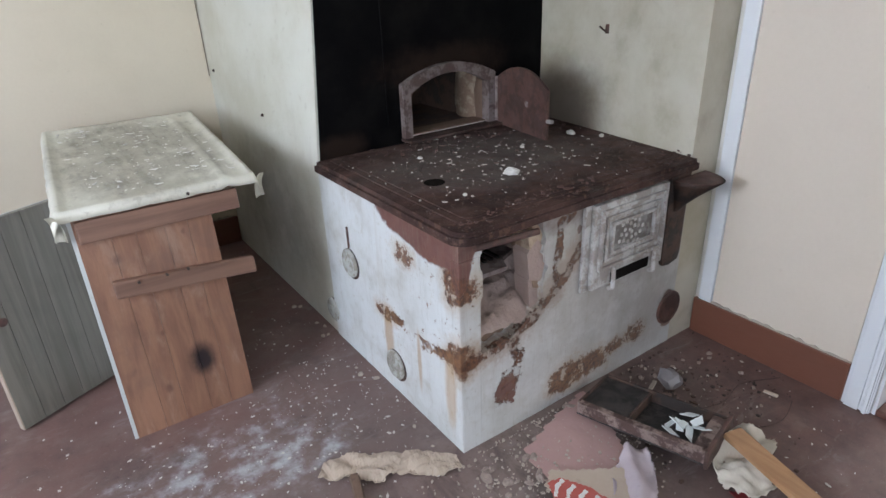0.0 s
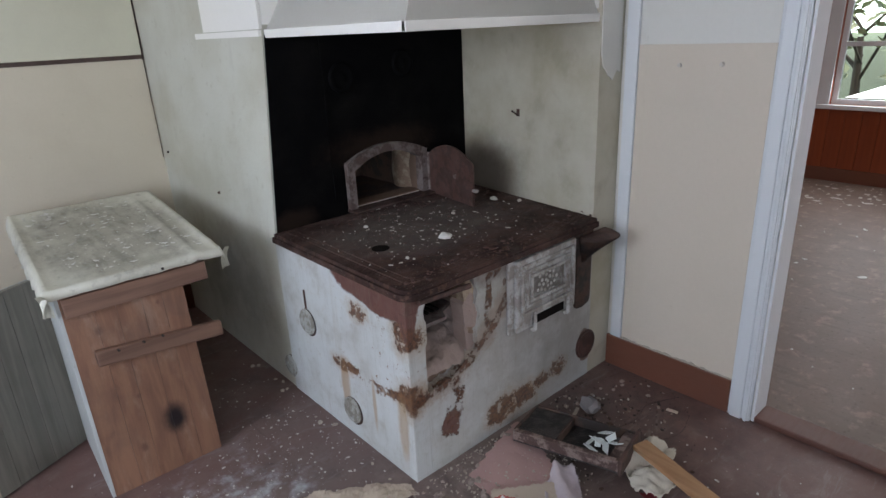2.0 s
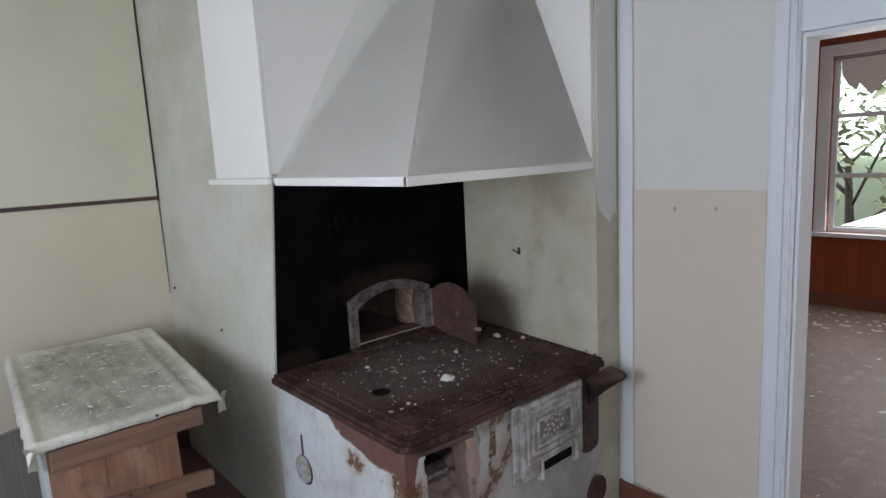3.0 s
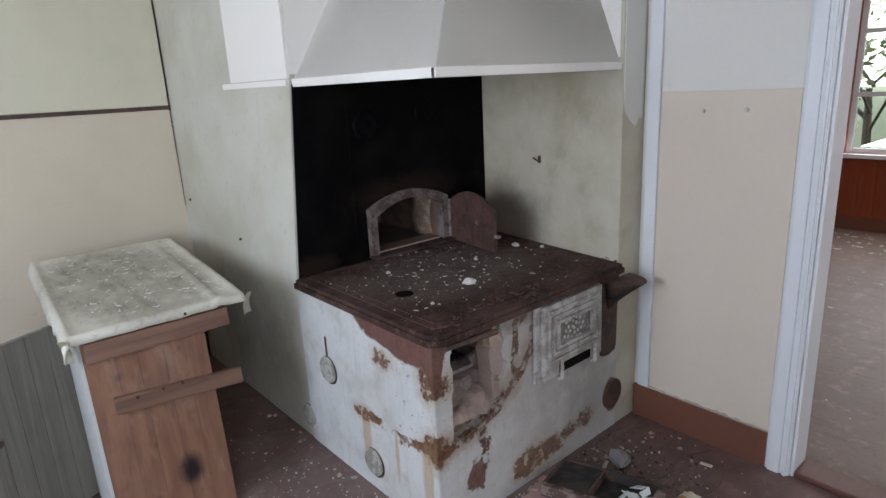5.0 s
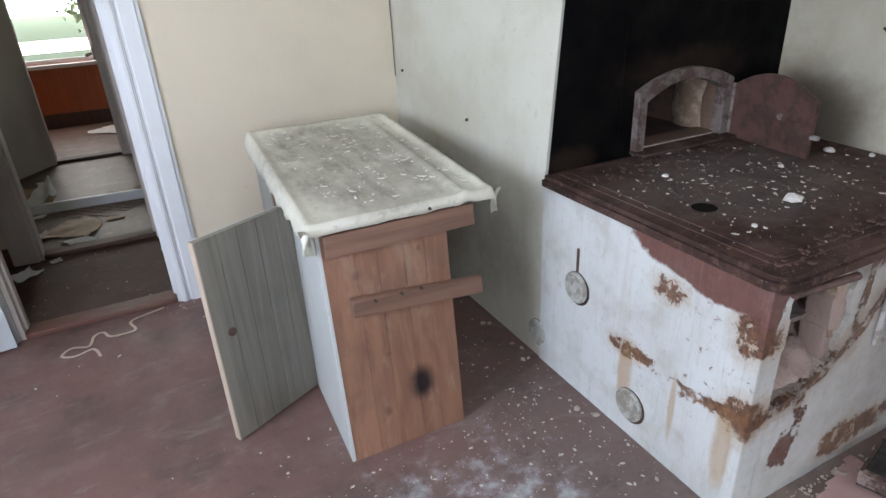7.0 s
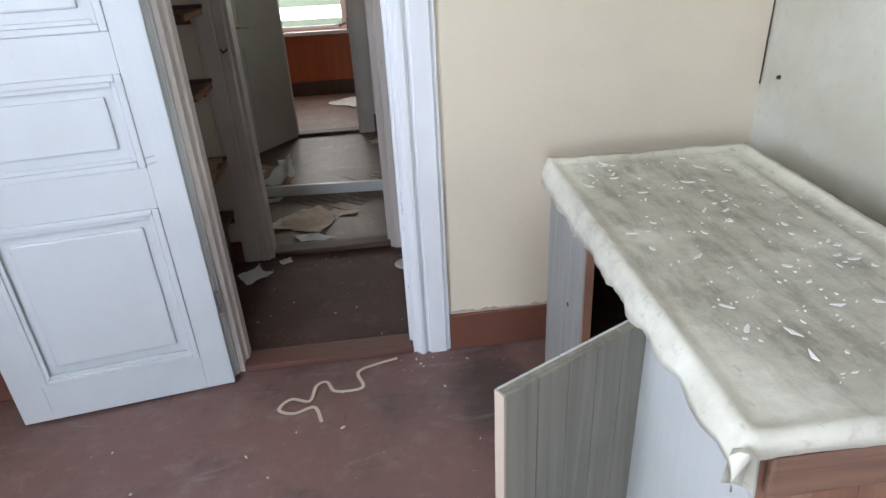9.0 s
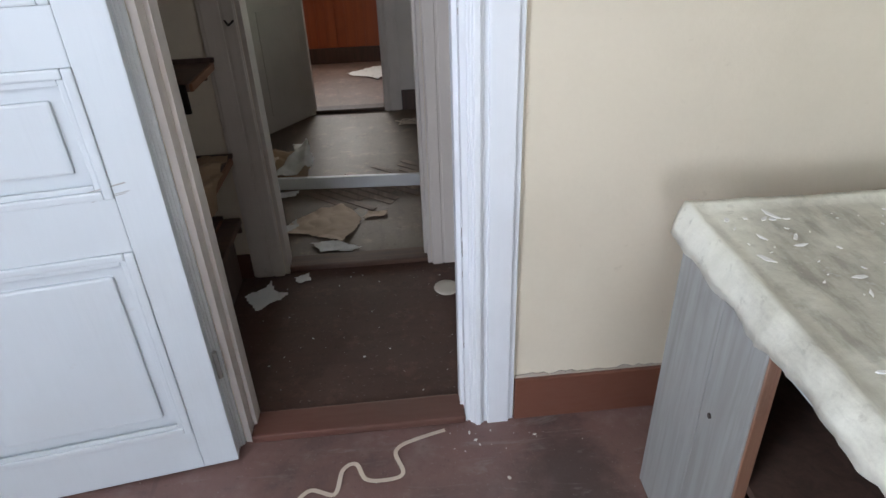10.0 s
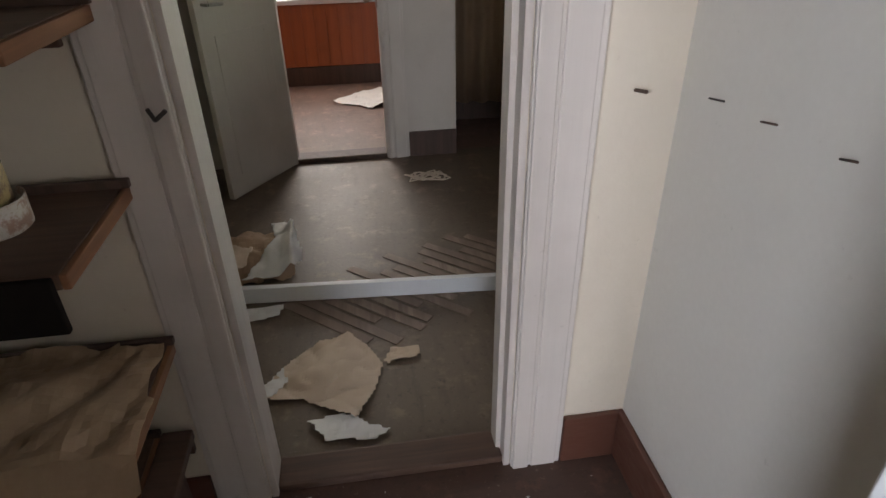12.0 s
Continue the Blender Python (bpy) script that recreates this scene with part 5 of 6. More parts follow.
def smooth_path(ctrl, z, steps=6):
    """A curve through points on the floor."""
    out = []
    for k in range(len(ctrl) - 1):
        p0, p1, p2, p3 = [Vector((*ctrl[min(max(k + q, 0), len(ctrl) - 1)], 0)) for q in (-1, 0, 1, 2)]
        for s in range(steps + (k == len(ctrl) - 2)):
            t = s / steps
            p = 0.5 * ((2 * p1) + (p2 - p0) * t + (2 * p0 - 5 * p1 + 4 * p2 - p3) * t * t + (3 * p1 - p0 - 3 * p2 + p3) * t ** 3)
            out.append((p.x, p.y, z + 0.003 * abs(math.sin(k * 1.3 + t))))
    return out


# ---- kitchen door ----
kdoor = thing("panel_door", (-0.853, 3.852, 0.012), "white-painted panelled door standing wide open", "door")
kdoor.rotation_euler = (0, 0, radians(188.8))
DWID, DHT = 0.735, 2.02
for z0, z1 in ((0.0, 0.15), (0.755, 0.895), (1.19, 1.31), (1.88, DHT)):
    part("rail", boxes((0.1, -0.004, z0, DWID - 0.1, 0.036, z1), bevel=0.003), WHITE, kdoor, "", False)
for x0, x1 in ((0.0, 0.1), (DWID - 0.1, DWID)):
    part("stile", boxes((x0, -0.004, 0, x1, 0.036, DHT), bevel=0.003), WHITE, kdoor, "", False)
for z0, z1 in ((0.15, 0.755), (0.895, 1.19), (1.31, 1.88)):
    x0, x1 = 0.1, DWID - 0.1
    for y0, y1, e in ((0.024, 0.042, 0.0), (0.03, 0.036, 0.022)):
        w = 0.022 if e == 0 else 0.014
        a, b, c, d = x0 + e, x1 - e, z0 + e, z1 - e
        part("panel_moulding", boxes((a, y0, c, a + w, y1, d), (b - w, y0, c, b, y1, d), (a + w, y0, c, b - w, y1, c + w), (a + w, y0, d - w, b - w, y1, d), bevel=0.005), WHITE, kdoor, "", False)
    bm = boxes((x0, 0.004, z0, x1, 0.02, z1))
    box(bm, x0 + 0.065, 0.004, z0 + 0.065, x1 - 0.065, 0.03, z1 - 0.065, 0.007)
    part("panel", bm, WHITE, kdoor, "", False)
for x0, z0, x1, z1, w in ((0.067, 0.931, 0.18, 0.912, 0.0013), (0.064, 0.91, 0.17, 0.897, 0.0006), (0.07, 0.906, 0.15, 0.893, 0.0005)):
    part("scratch", prism([(x0, z0 - w), (x1, z1 - w), (x1, z1 + w * 0.4), (x0 + 0.004, z0 + w)], 0.0006, "y", 0.036), STEEL, kdoor, "grey scratch across the door stile", False)
for z in (0.3, 1.7):
    part("hinge", tube(bmesh.new(), (-0.006, 0.0, z), (-0.006, 0.0, z + 0.09), 0.008), STEEL, kdoor, "painted iron hinge", False)

# ---- cupboard ----
cup = thing("low_cupboard", (0.5, 2.95, 0.0), "low pine cupboard with a grey painted front, door ajar", "cupboard")
CX0, CX1, CY0, CY1, CZ = 0.29, 0.725, 2.352, 3.61, 0.825


def slant(bm):
    """Old joints: the whole body leans towards the wall and turns a little."""
    for v in bm.verts:
        k = max(0.0, (CY1 - v.co.y) / (CY1 - CY0))
        v.co.y += 0.09 * k * v.co.z / CZ
        v.co.x += 0.042 * (v.co.y - 2.4) / 1.2
    return bm


edges = [CX0 + 0.012, 0.4, 0.475, 0.565, 0.64, CX1]
for a, b in zip(edges, edges[1:]):
    part("end_plank", slant(boxes((a + 0.0004, CY0, 0.0, b - 0.0004, CY0 + 0.022, CZ - 0.01), bevel=0.001)), PINE, cup)
part("back", slant(boxes((CX1 - 0.018, CY0 + 0.023, 0.02, CX1, CY1 - 0.02, CZ - 0.01))), PINE_DARK, cup)
part("far_end", slant(boxes((CX0 + 0.02, CY1 - 0.02, 0.0, CX1, CY1, CZ - 0.01))), PINE, cup)
part("front_panel", slant(boxes((CX0, CY0 + 0.001, 0.0, CX0 + 0.02, 2.83, CZ - 0.01), bevel=0.003)), CUPWHITE, cup, "blue-white painted fixed front boards")
part("front_stile", slant(boxes((CX0, 3.22, 0.0, CX0 + 0.02, 3.39, CZ - 0.01), bevel=0.003)), STILEW, cup, "worn grey-white painted boards")
part("front_stile", slant(boxes((CX0 + 0.001, 3.3925, 0.0, CX0 + 0.021, CY1, CZ - 0.01), bevel=0.003)), STILEW, cup)
part("stile_nail", slant(tube(bmesh.new(), (CX0 + 0.002, 3.35, 0.5), (CX0 - 0.003, 3.35, 0.5), 0.007, 0.006, 10)), IRON_DARK, cup)
part("front_rail", slant(boxes((CX0 + 0.001, 2.83, CZ - 0.06, CX0 + 0.019, 3.22, CZ - 0.01), bevel=0.003)), CUPWHITE, cup)
part("stile_edge", slant(boxes((CX0 + 0.004, 3.212, 0.03, CX0 + 0.03, 3.2195, CZ - 0.06), bevel=0.002)), PINE, cup)
part("shelf", slant(boxes((CX0 + 0.03, CY0 + 0.024, 0.42, CX1 - 0.02, CY1 - 0.022, 0.44))), PINE_DARK, cup, "dark inner shelf")
part("bottom", slant(boxes((CX0 + 0.03, CY0 + 0.024, 0.03, CX1 - 0.02, CY1 - 0.022, 0.05))), PINE_DARK, cup)
part("top", slant(boxes((CX0 + 0.004, CY0 + 0.004, CZ - 0.01, CX1 + 0.12, CY1, CZ + 0.008), bevel=0.003)), PINE, cup)
part("end_apron", slant(boxes((CX0 + 0.02, CY0 - 0.02, CZ - 0.085, CX1 + 0.1, CY0 - 0.001, CZ - 0.011), bevel=0.006)), BATTEN, cup, "reddish pine apron under the top")
bm = slant(boxes((0.365, CY0 - 0.03, 0.535, 0.835, CY0 - 0.001, 0.597), bevel=0.008))
for v in bm.verts:
    v.co.z -= 0.045 * (v.co.x - 0.37) / 0.47
part("batten", bm, BATTEN, cup, "brown pine batten nailed across the end")
for x in (0.44, 0.53, 0.6):
    bm = tube(bmesh.new(), (x, 2.385, 0.58), (x, 2.374, 0.58), 0.005, 0.005, 8)
    part("nail", bm, IRON_DARK, cup)
# the open front door of the cupboard
hinge = Vector((0.3, 2.845, 0.012))
CDW, CDH = 0.385, 0.782


def cupboard_door():
    m = pose(hinge.x, hinge.y, hinge.z, 0, 0, math.degrees(math.atan2(2.672 - 2.845, -0.035 - 0.3)))
    bm = boxes((0.0, 0.001, 0.0, CDW, 0.012, CDH))
    bmesh.ops.transform(bm, matrix=m, verts=bm.verts)
    base = part("cupboard_door", bm, GREYPAINT, cup, "grey painted plank door hanging open")
    n = 5
    for k in range(n):
        a, b = CDW * k / n, CDW * (k + 1) / n
        bm = boxes((a + 0.0006, 0.0125, 0.0, b - 0.0006, 0.023, CDH), bevel=0.0016)
        bmesh.ops.transform(bm, matrix=m, verts=bm.verts)
        part("plank", bm, GREYPAINT, base)
        bm = boxes((a + 0.001, -0.006, 0.0, b - 0.001, 0.0005, CDH), bevel=0.002)
        bmesh.ops.transform(bm, matrix=m, verts=bm.verts)
        part("inner_plank", bm, CUPWHITE, base)
    for z in (0.14, 0.64):
        bm = boxes((0.004, -0.02, z, CDW - 0.02, -0.0065, z + 0.06), bevel=0.004)
        bmesh.ops.transform(bm, matrix=m, verts=bm.verts)
        part("ledge", bm, CUPWHITE, base)
    bm = spun([(0.016, 0), (0.016, 0.003), (0.008, 0.005)], 16)
    bmesh.ops.transform(bm, matrix=m @ pose(CDW - 0.06, 0.023, 0.43, -90), verts=bm.verts)
    part("keyhole", bm, IRON_BROWN, base, "rusty keyhole plate")
    bm = boxes((CDW - 0.001, -0.004, 0.0, CDW + 0.004, 0.022, CDH), bevel=0.001)
    bmesh.ops.transform(bm, matrix=m, verts=bm.verts)
    part("edge_strip", bm, PAPER, base, "bare pale edge")


cupboard_door()
for z in (0.16, 0.62):
    part("hinge", tube(bmesh.new(), (0.288, 2.838, z), (0.288, 2.838, z + 0.06), 0.006), IRON_BROWN, cup, "rusty hinge")

# oilcloth: flat field, raised rim, uneven hanging hem
def oil_cloth():
    bm = bmesh.new()
    c00, c10, c01, c11 = Vector((0.272, 2.432)), Vector((0.895, 2.415)), Vector((0.325, 3.628)), Vector((0.982, 3.612))
    nu, nv = 44, 80
    us = [-3, -2, -1] + list(range(nu + 1)) + [nu + 1, nu + 2]
    vs = [-2, -1] + list(range(nv + 1))
    g = {}
    for i in us:
        for j in vs:
            u, v = min(max(i / nu, 0), 1), min(max(j / nv, 0), 1)
            p = (c00 * (1 - u) + c10 * u) * (1 - v) + (c01 * (1 - u) + c11 * u) * v
            d = min(u * 0.63, (1 - u) * 0.63, v * 1.2, (1 - v) * 1.2)
            z = 0.846 + 0.024 * v + 0.011 * (1 - min(max(d - 0.008, 0) / 0.02, 1.0)) ** 0.7
            z += 0.0035 * noise.noise(Vector((p.x * 14, p.y * 14, 1))) + 0.002 * noise.noise(Vector((p.x * 40, p.y * 40, 5)))
            z += 0.012 * math.exp(-((u - 0.84) / 0.03) ** 2) * min(1, 6 * (1 - v))
            x, y = p.x, p.y
            hang_l = 0.05 + 0.022 * v + 0.014 * noise.noise(Vector((0, y * 9, 2))) + 0.012 * abs(math.sin(y * 19 + 0.8 * math.sin(y * 5)))
            hang_f = 0.034 + 0.008 * noise.noise(Vector((x * 12, 0, 8)))
            if i < 0:
                k = -i / 3
                x -= 0.02 * math.sin(k * 1.8) - 0.01 * k * noise.noise(Vector((k, y * 14, 4))) - 0.005 * noise.noise(Vector((k, y * 45, 9)))
                z -= hang_l * k
            if i > nu:
                k = (i - nu) / 2
                x += 0.008 * k
                z -= 0.025 * k
            if j < 0:
                k = -j / 2
                y -= 0.012 * math.sin(k * 1.7) - 0.003 * noise.noise(Vector((x * 22, k, 3)))
                z -= hang_f * k
            g[i, j] = bm.verts.new((x, y, z))
    for a, b in zip(us, us[1:]):
        for c, d in zip(vs, vs[1:]):
            bm.faces.new((g[a, c], g[b, c], g[b, d], g[a, d]))
    bmesh.ops.recalc_face_normals(bm, faces=bm.faces)
    bmesh.ops.solidify(bm, geom=bm.faces[:], thickness=0.0022)
    return bm


cloth = thing("oilcloth", (0.6, 3.0, 0.84), "cream oilcloth, dirty and flaked, tacked over the cupboard top", "tablecloth")
part("sheet", oil_cloth(), CLOTH, cloth, "", True, True)


def corner_flap(x, y, turn, tall, wide):
    """A stiff folded corner of the cloth, hanging."""
    bm = bmesh.new()
    rows = []
    for k in range(7):
        z = 0.85 - tall * k / 6
        rows.append([bm.verts.new((u * wide * (0.75 + 0.3 * k / 6), 0.01 * math.sin(k * 0.6) - 0.012 * abs(u) * 2 + 0.004 * k, z)) for u in (-0.5, -0.2, 0.15, 0.5)])
    for a, b in zip(rows, rows[1:]):
        for q in range(3):
            bm.faces.new((a[q], a[q + 1], b[q + 1], b[q]))
    bmesh.ops.solidify(bm, geom=bm.faces[:], thickness=0.003)
    bmesh.ops.transform(bm, matrix=pose(x, y, 0, 0, 0, turn), verts=bm.verts)
    return bm


part("folded_corner", corner_flap(0.26, 2.42, -40, 0.09, 0.042), CLOTH, cloth, "stiff hanging corner of the cloth")
part("folded_corner", corner_flap(0.912, 2.42, 30, 0.09, 0.045), CLOTH, cloth, "stiff hanging corner of the cloth")
bm = tube(bmesh.new(), (0.66, 2.409, 0.835), (0.66, 2.404, 0.835), 0.006, 0.005, 10)
part("tack", bm, IRON_DARK, cloth, "dark tack")

# ---- flakes and rubble ----
def flakes(name, count, place, size, material, label, category="debris", thick=0.0018, elong=2.4):
    """Loose chips strewn over a support."""
    rng = random.Random(name + str(count))
    bm = bmesh.new()
    for _ in range(count):
        x, y, z = place(rng)
        s = size * (0.35 + rng.random() ** 3 * 1.9)
        e, a = 1 + rng.random() * (elong - 1), rng.random() * math.tau
        k = rng.choice((4, 5, 5, 6))
        ring = []
        tilt = rng.uniform(-0.25, 0.25)
        for q in range(k):
            t = q * math.tau / k + rng.uniform(-0.3, 0.3)
            px, py = s * e * math.cos(t) / 2, s * math.sin(t) / 2
            ring.append((x + px * math.cos(a) - py * math.sin(a), y + px * math.sin(a) + py * math.cos(a), z + abs(px * tilt)))
        lo = [bm.verts.new(p) for p in ring]
        hi = [bm.verts.new((p[0], p[1], p[2] + thick)) for p in ring]
        bm.faces.new(hi)
        for q in range(k):
            bm.faces.new((lo[q], lo[(q + 1) % k], hi[(q + 1) % k], hi[q]))
    return single(name, bm, material, label, category, "", "stuff")


def floor_spot(rng):
    while True:
        r = rng.random()
        if r < 0.015:
            x, y = rng.uniform(-0.2, 0.1), rng.uniform(3.76, 3.86)
        elif r < 0.38:
            x, y = rng.gauss(0.95, 0.26), rng.gauss(2.15, 0.45)
        elif r < 0.62:
            x, y = rng.gauss(0.5, 0.34), rng.gauss(2.0, 0.2)
        elif r < 0.8:
            x, y = rng.uniform(-1.3, 2.3), rng.uniform(0.2, 3.8)
        else:
            x, y = rng.gauss(1.8, 0.35), rng.gauss(1.15, 0.35)
        if -2.2 < x < 2.4 and 0 < y < 3.85 and not (x > 1.17 and y > 1.56) and not (0.27 < x < 0.74 and 2.34 < y < 3.65):
            return x, y, 0.001


flakes("paint_flakes", 1100, floor_spot, 0.0046, FLAKE, "white paint flakes strewn over the kitchen floor")
flakes("plaster_grit", 900, lambda r: (r.gauss(1.45, 0.3), min(r.gauss(1.36, 0.12), 1.54), 0.001 + (0.012 if r.random() < 0.3 else 0.0)), 0.0052, PLASTER_CHIP, "plaster grit before the stove", thick=0.004, elong=1.6)
flakes("soot_crumbs", 380, lambda r: (r.gauss(1.95, 0.28), min(r.gauss(1.28, 0.14), 1.54), 0.001), 0.008, IRON_DARK, "dark soot crumbs round the ash drawer", thick=0.004, elong=1.6)
flakes("hob_flakes", 260, lambda r: (min(max(r.gauss(1.72, 0.24), 1.24), 2.3), min(max(r.gauss(2.05, 0.2), 1.62), 2.44), 0.8225), 0.005, FLAKE, "white flakes scattered on the hob")
def cloth_spot(r):
    x, y = r.uniform(0.37, 0.88), r.uniform(2.5, 3.55)
    return x, y, 0.8505 + 0.024 * (y - 2.43) / 1.19


flakes("rust_crumbs", 420, lambda r: (r.uniform(1.2, 2.33), r.choice((r.uniform(1.57, 1.66), r.uniform(2.3, 2.49), r.uniform(1.57, 2.49))), 0.8225), 0.0085, IRON_BROWN, "brown rust crumbs on the hob", thick=0.004, elong=1.6)
flakes("cloth_flakes", 210, lambda r: (*cloth_spot(r),), 0.0055, PAPERW, "white flakes scattered on the oilcloth", elong=4.5)
flakes("hall_flakes", 60, lambda r: (r.uniform(-0.95, 0.1), r.uniform(4.05, 4.88), 0.001), 0.0035, FLAKE, "pale flakes on the hall floor")


def lump(at, size, seed, flat=0.6):
    """A broken lump of plaster."""
    bm = bmesh.new()
    bmesh.ops.create_icosphere(bm, subdivisions=2, radius=1.0)
    for v in bm.verts:
        k = 1 + 0.4 * noise.noise(v.co * 1.4 + Vector((seed, 0, 0))) + 0.15 * noise.noise(v.co * 4 + Vector((0, seed, 0)))
        v.co = Vector((v.co.x * k * size, v.co.y * k * size * 0.75, max(v.co.z * k * flat, -0.35 * flat) * size))
    bmesh.ops.transform(bm, matrix=pose(at[0], at[1], 0, 0, 0, seed * 77), verts=bm.verts)
    lo = min(v.co.z for v in bm.verts)
    bmesh.ops.translate(bm, verts=bm.verts, vec=(0, 0, at[2] - lo))
    return bm


single("plaster_chip", lump((1.64, 1.87, 0.8225), 0.028, 4.2), FLAKE, "white plaster lump on the hob", "debris", "lumps on the hob")
for x, y, s, sd in ((2.2, 2.12, 0.022, 1.3), (2.1, 2.3, 0.018, 2.2), (1.9, 2.1, 0.012, 3.3), (1.5, 2.25, 0.012, 6.1), (2.26, 2.0, 0.014, 5.0), (1.38, 1.8, 0.01, 8.0)):
    single("plaster_chip", lump((x, y, 0.8225), s, sd), FLAKE, "small white plaster lump on the hob", "debris", "lumps on the hob")
rng = random.Random(5)
for k in range(34):
    x = 1.16 + 0.55 * rng.random()
    y = 1.53 - 0.16 * rng.random() * (1.3 - abs(x - 1.35))
    single("rubble_lump", lump((x, y, 0.0), 0.008 + 0.018 * rng.random() ** 2, k * 1.7), RUBBLE, "crumbled plaster lump at the stove's foot", "debris", "rubble at the stove's foot")
for k in range(12):
    y = rng.uniform(1.6, 2.9)
    single("rubble_lump", lump((1.165 - 0.05 * rng.random(), y, 0.0), 0.006 + 0.01 * rng.random(), k * 2.1), PLASTER_CHIP, "plaster crumb along the stove's side", "debris", "crumbs along the stove")
for k in range(20):
    single("rubble_lump", lump((rng.uniform(1.9, 2.4), rng.uniform(1.1, 1.55), 0.0), 0.005 + 0.009 * rng.random() ** 2, k * 3.1), RUBBLE, "plaster crumb on the dusty floor", "debris", "crumbs before the stove")

# ---- litter before the stove ----
strip = [(0.735, 1.77), (0.78, 1.825), (0.86, 1.81), (0.9, 1.77), (0.97, 1.745), (1.02, 1.705), (1.1, 1.65), (1.16, 1.585), (1.135, 1.52), (1.05, 1.545), (0.99, 1.6), (0.93, 1.64), (0.88, 1.63), (0.845, 1.69), (0.79, 1.72)]
single("torn_paper", sheet(strip, 0.008, 0.034, 13.0, 0.002, 3.0), PAPER, "crumpled strip of yellowed torn paper on the floor", "paper")
bm = prism([(-0.018, -0.012), (0.016, -0.012), (0.012, 0.012), (-0.012, 0.012)], 0.26, "z")
bmesh.ops.transform(bm, matrix=look((0.83, 1.7, 0.03), (0.752, 1.44, 0.012)) @ pose(0, 0, -0.27), verts=bm.verts)
single("stick", bm, RAWWOOD, "short brown piece of wood on the floor", "stick")
card = [(1.75, 1.57), (1.34, 1.46), (1.31, 1.26), (1.52, 1.2), (1.62, 1.24), (1.7, 1.4)]
single("cardboard_sheet", sheet(card, 0.018, 0.016, 3.0, 0.002, 8.0), PINKCARD, "dirty pinkish sheet of board half under the drawer", "cardboard")
printed = thing("printed_bag", (1.37, 1.2, 0.012), "flattened paper bag with red and white stripes", "paper bag")
part("bag", sheet([(1.29, 1.3), (1.34, 1.33), (1.54, 1.2), (1.46, 1.08), (1.3, 1.1), (1.27, 1.2)], 0.014, 0.004, 6.0, 0.0015, 4.0, 0.024), PAPER, printed)
red = part("red_print", sheet([(1.275, 1.25), (1.3, 1.3), (1.345, 1.29), (1.395, 1.2), (1.4, 1.12), (1.34, 1.095), (1.3, 1.12), (1.278, 1.2)], 0.007, 0.004, 6.0, 0.001, 4.0, 0.0262), REDPRINT, printed, "red printed end of the bag")
for k in range(5):
    cx, cy = 1.312 + 0.013 * k, 1.275 - 0.037 * k
    part("white_stripe", sheet([(cx - 0.034, cy - 0.026), (cx - 0.03, cy - 0.036), (cx + 0.004, cy - 0.012), (cx + 0.036, cy - 0.006), (cx + 0.034, cy + 0.008), (cx, cy + 0.002)], 0.004, 0.004, 6.0, 0.001, 4.0, 0.0276), PAPERW, red)
rag_out = [(1.62, 1.25), (1.66, 1.2), (1.6, 1.12), (1.52, 1.05), (1.43, 0.98), (1.33, 0.93), (1.29, 0.96), (1.31, 1.03), (1.38, 1.09), (1.44, 1.16), (1.52, 1.22)]
bm = sheet(rag_out, 0.008, 0.035, 9.0, 0.003, 12.0, 0.003)
for v in bm.verts:
    along, across = -0.75 * v.co.x - 0.66 * v.co.y, 0.66 * v.co.x - 0.75 * v.co.y
    v.co.z += 0.034 * (0.5 + 0.5 * math.sin(across * 62 + 2.0 * math.sin(along * 11))) ** 1.5 + 0.012 * (0.5 + 0.5 * math.sin(along * 40 + 3 * across))
single("rag", bm, RAG, "crumpled lilac-grey cotton rag on the floor", "rag", smooth=True)

# ash drawer
drawer = thing("ash_drawer", (1.775, 1.28, 0.0), "sooty iron ash drawer pulled out, shards inside", "drawer")
dm = pose(1.775, 1.28, 0.03, -3, 4, 14)
L2, W2, DH = 0.222, 0.115, 0.052


def dpart(nm, bm, mat, lab=""):
    bmesh.ops.transform(bm, matrix=dm, verts=bm.verts)
    return part(nm, bm, mat, drawer, lab)


dpart("floor_plate", boxes((-W2, -L2, 0, W2, L2, 0.006)), SOOTY)
for x in (-W2, W2 - 0.008):
    dpart("side", boxes((x, -L2, 0.006, x + 0.008, L2, DH), bevel=0.002), GRIMY if x < 0 else IRON_DARK)
dpart("front", boxes((-W2 - 0.01, -L2 - 0.014, -0.005, W2 + 0.01, -L2 - 0.001, DH + 0.012), bevel=0.003), IRON_BROWN, "rusty brown drawer front")
dpart("front_shelf", boxes((-W2 + 0.009, -L2, DH - 0.014, W2 - 0.009, -L2 + 0.045, DH - 0.006), bevel=0.002), GRIMY, "pale grimy ledge behind the drawer front")
dpart("rim_strip", boxes((-W2 - 0.012, -L2 + 0.01, DH + 0.0005, -W2 + 0.014, L2 * 0.95, DH + 0.004), bevel=0.001), GRIMY, "pale grimy rim of the drawer")
dpart("rear", boxes((-W2 + 0.008, L2 - 0.008, 0.006, W2 - 0.008, L2, DH), bevel=0.002), IRON_DARK)
dpart("divider", boxes((-W2 + 0.009, 0.04, 0.007, W2 - 0.009, 0.048, DH - 0.008), bevel=0.002), IRON_DARK)
dpart("lid_strip", boxes((-W2 + 0.01, 0.05, DH - 0.012, W2 - 0.01, L2 - 0.01, DH - 0.008), bevel=0.001), SOOTY)
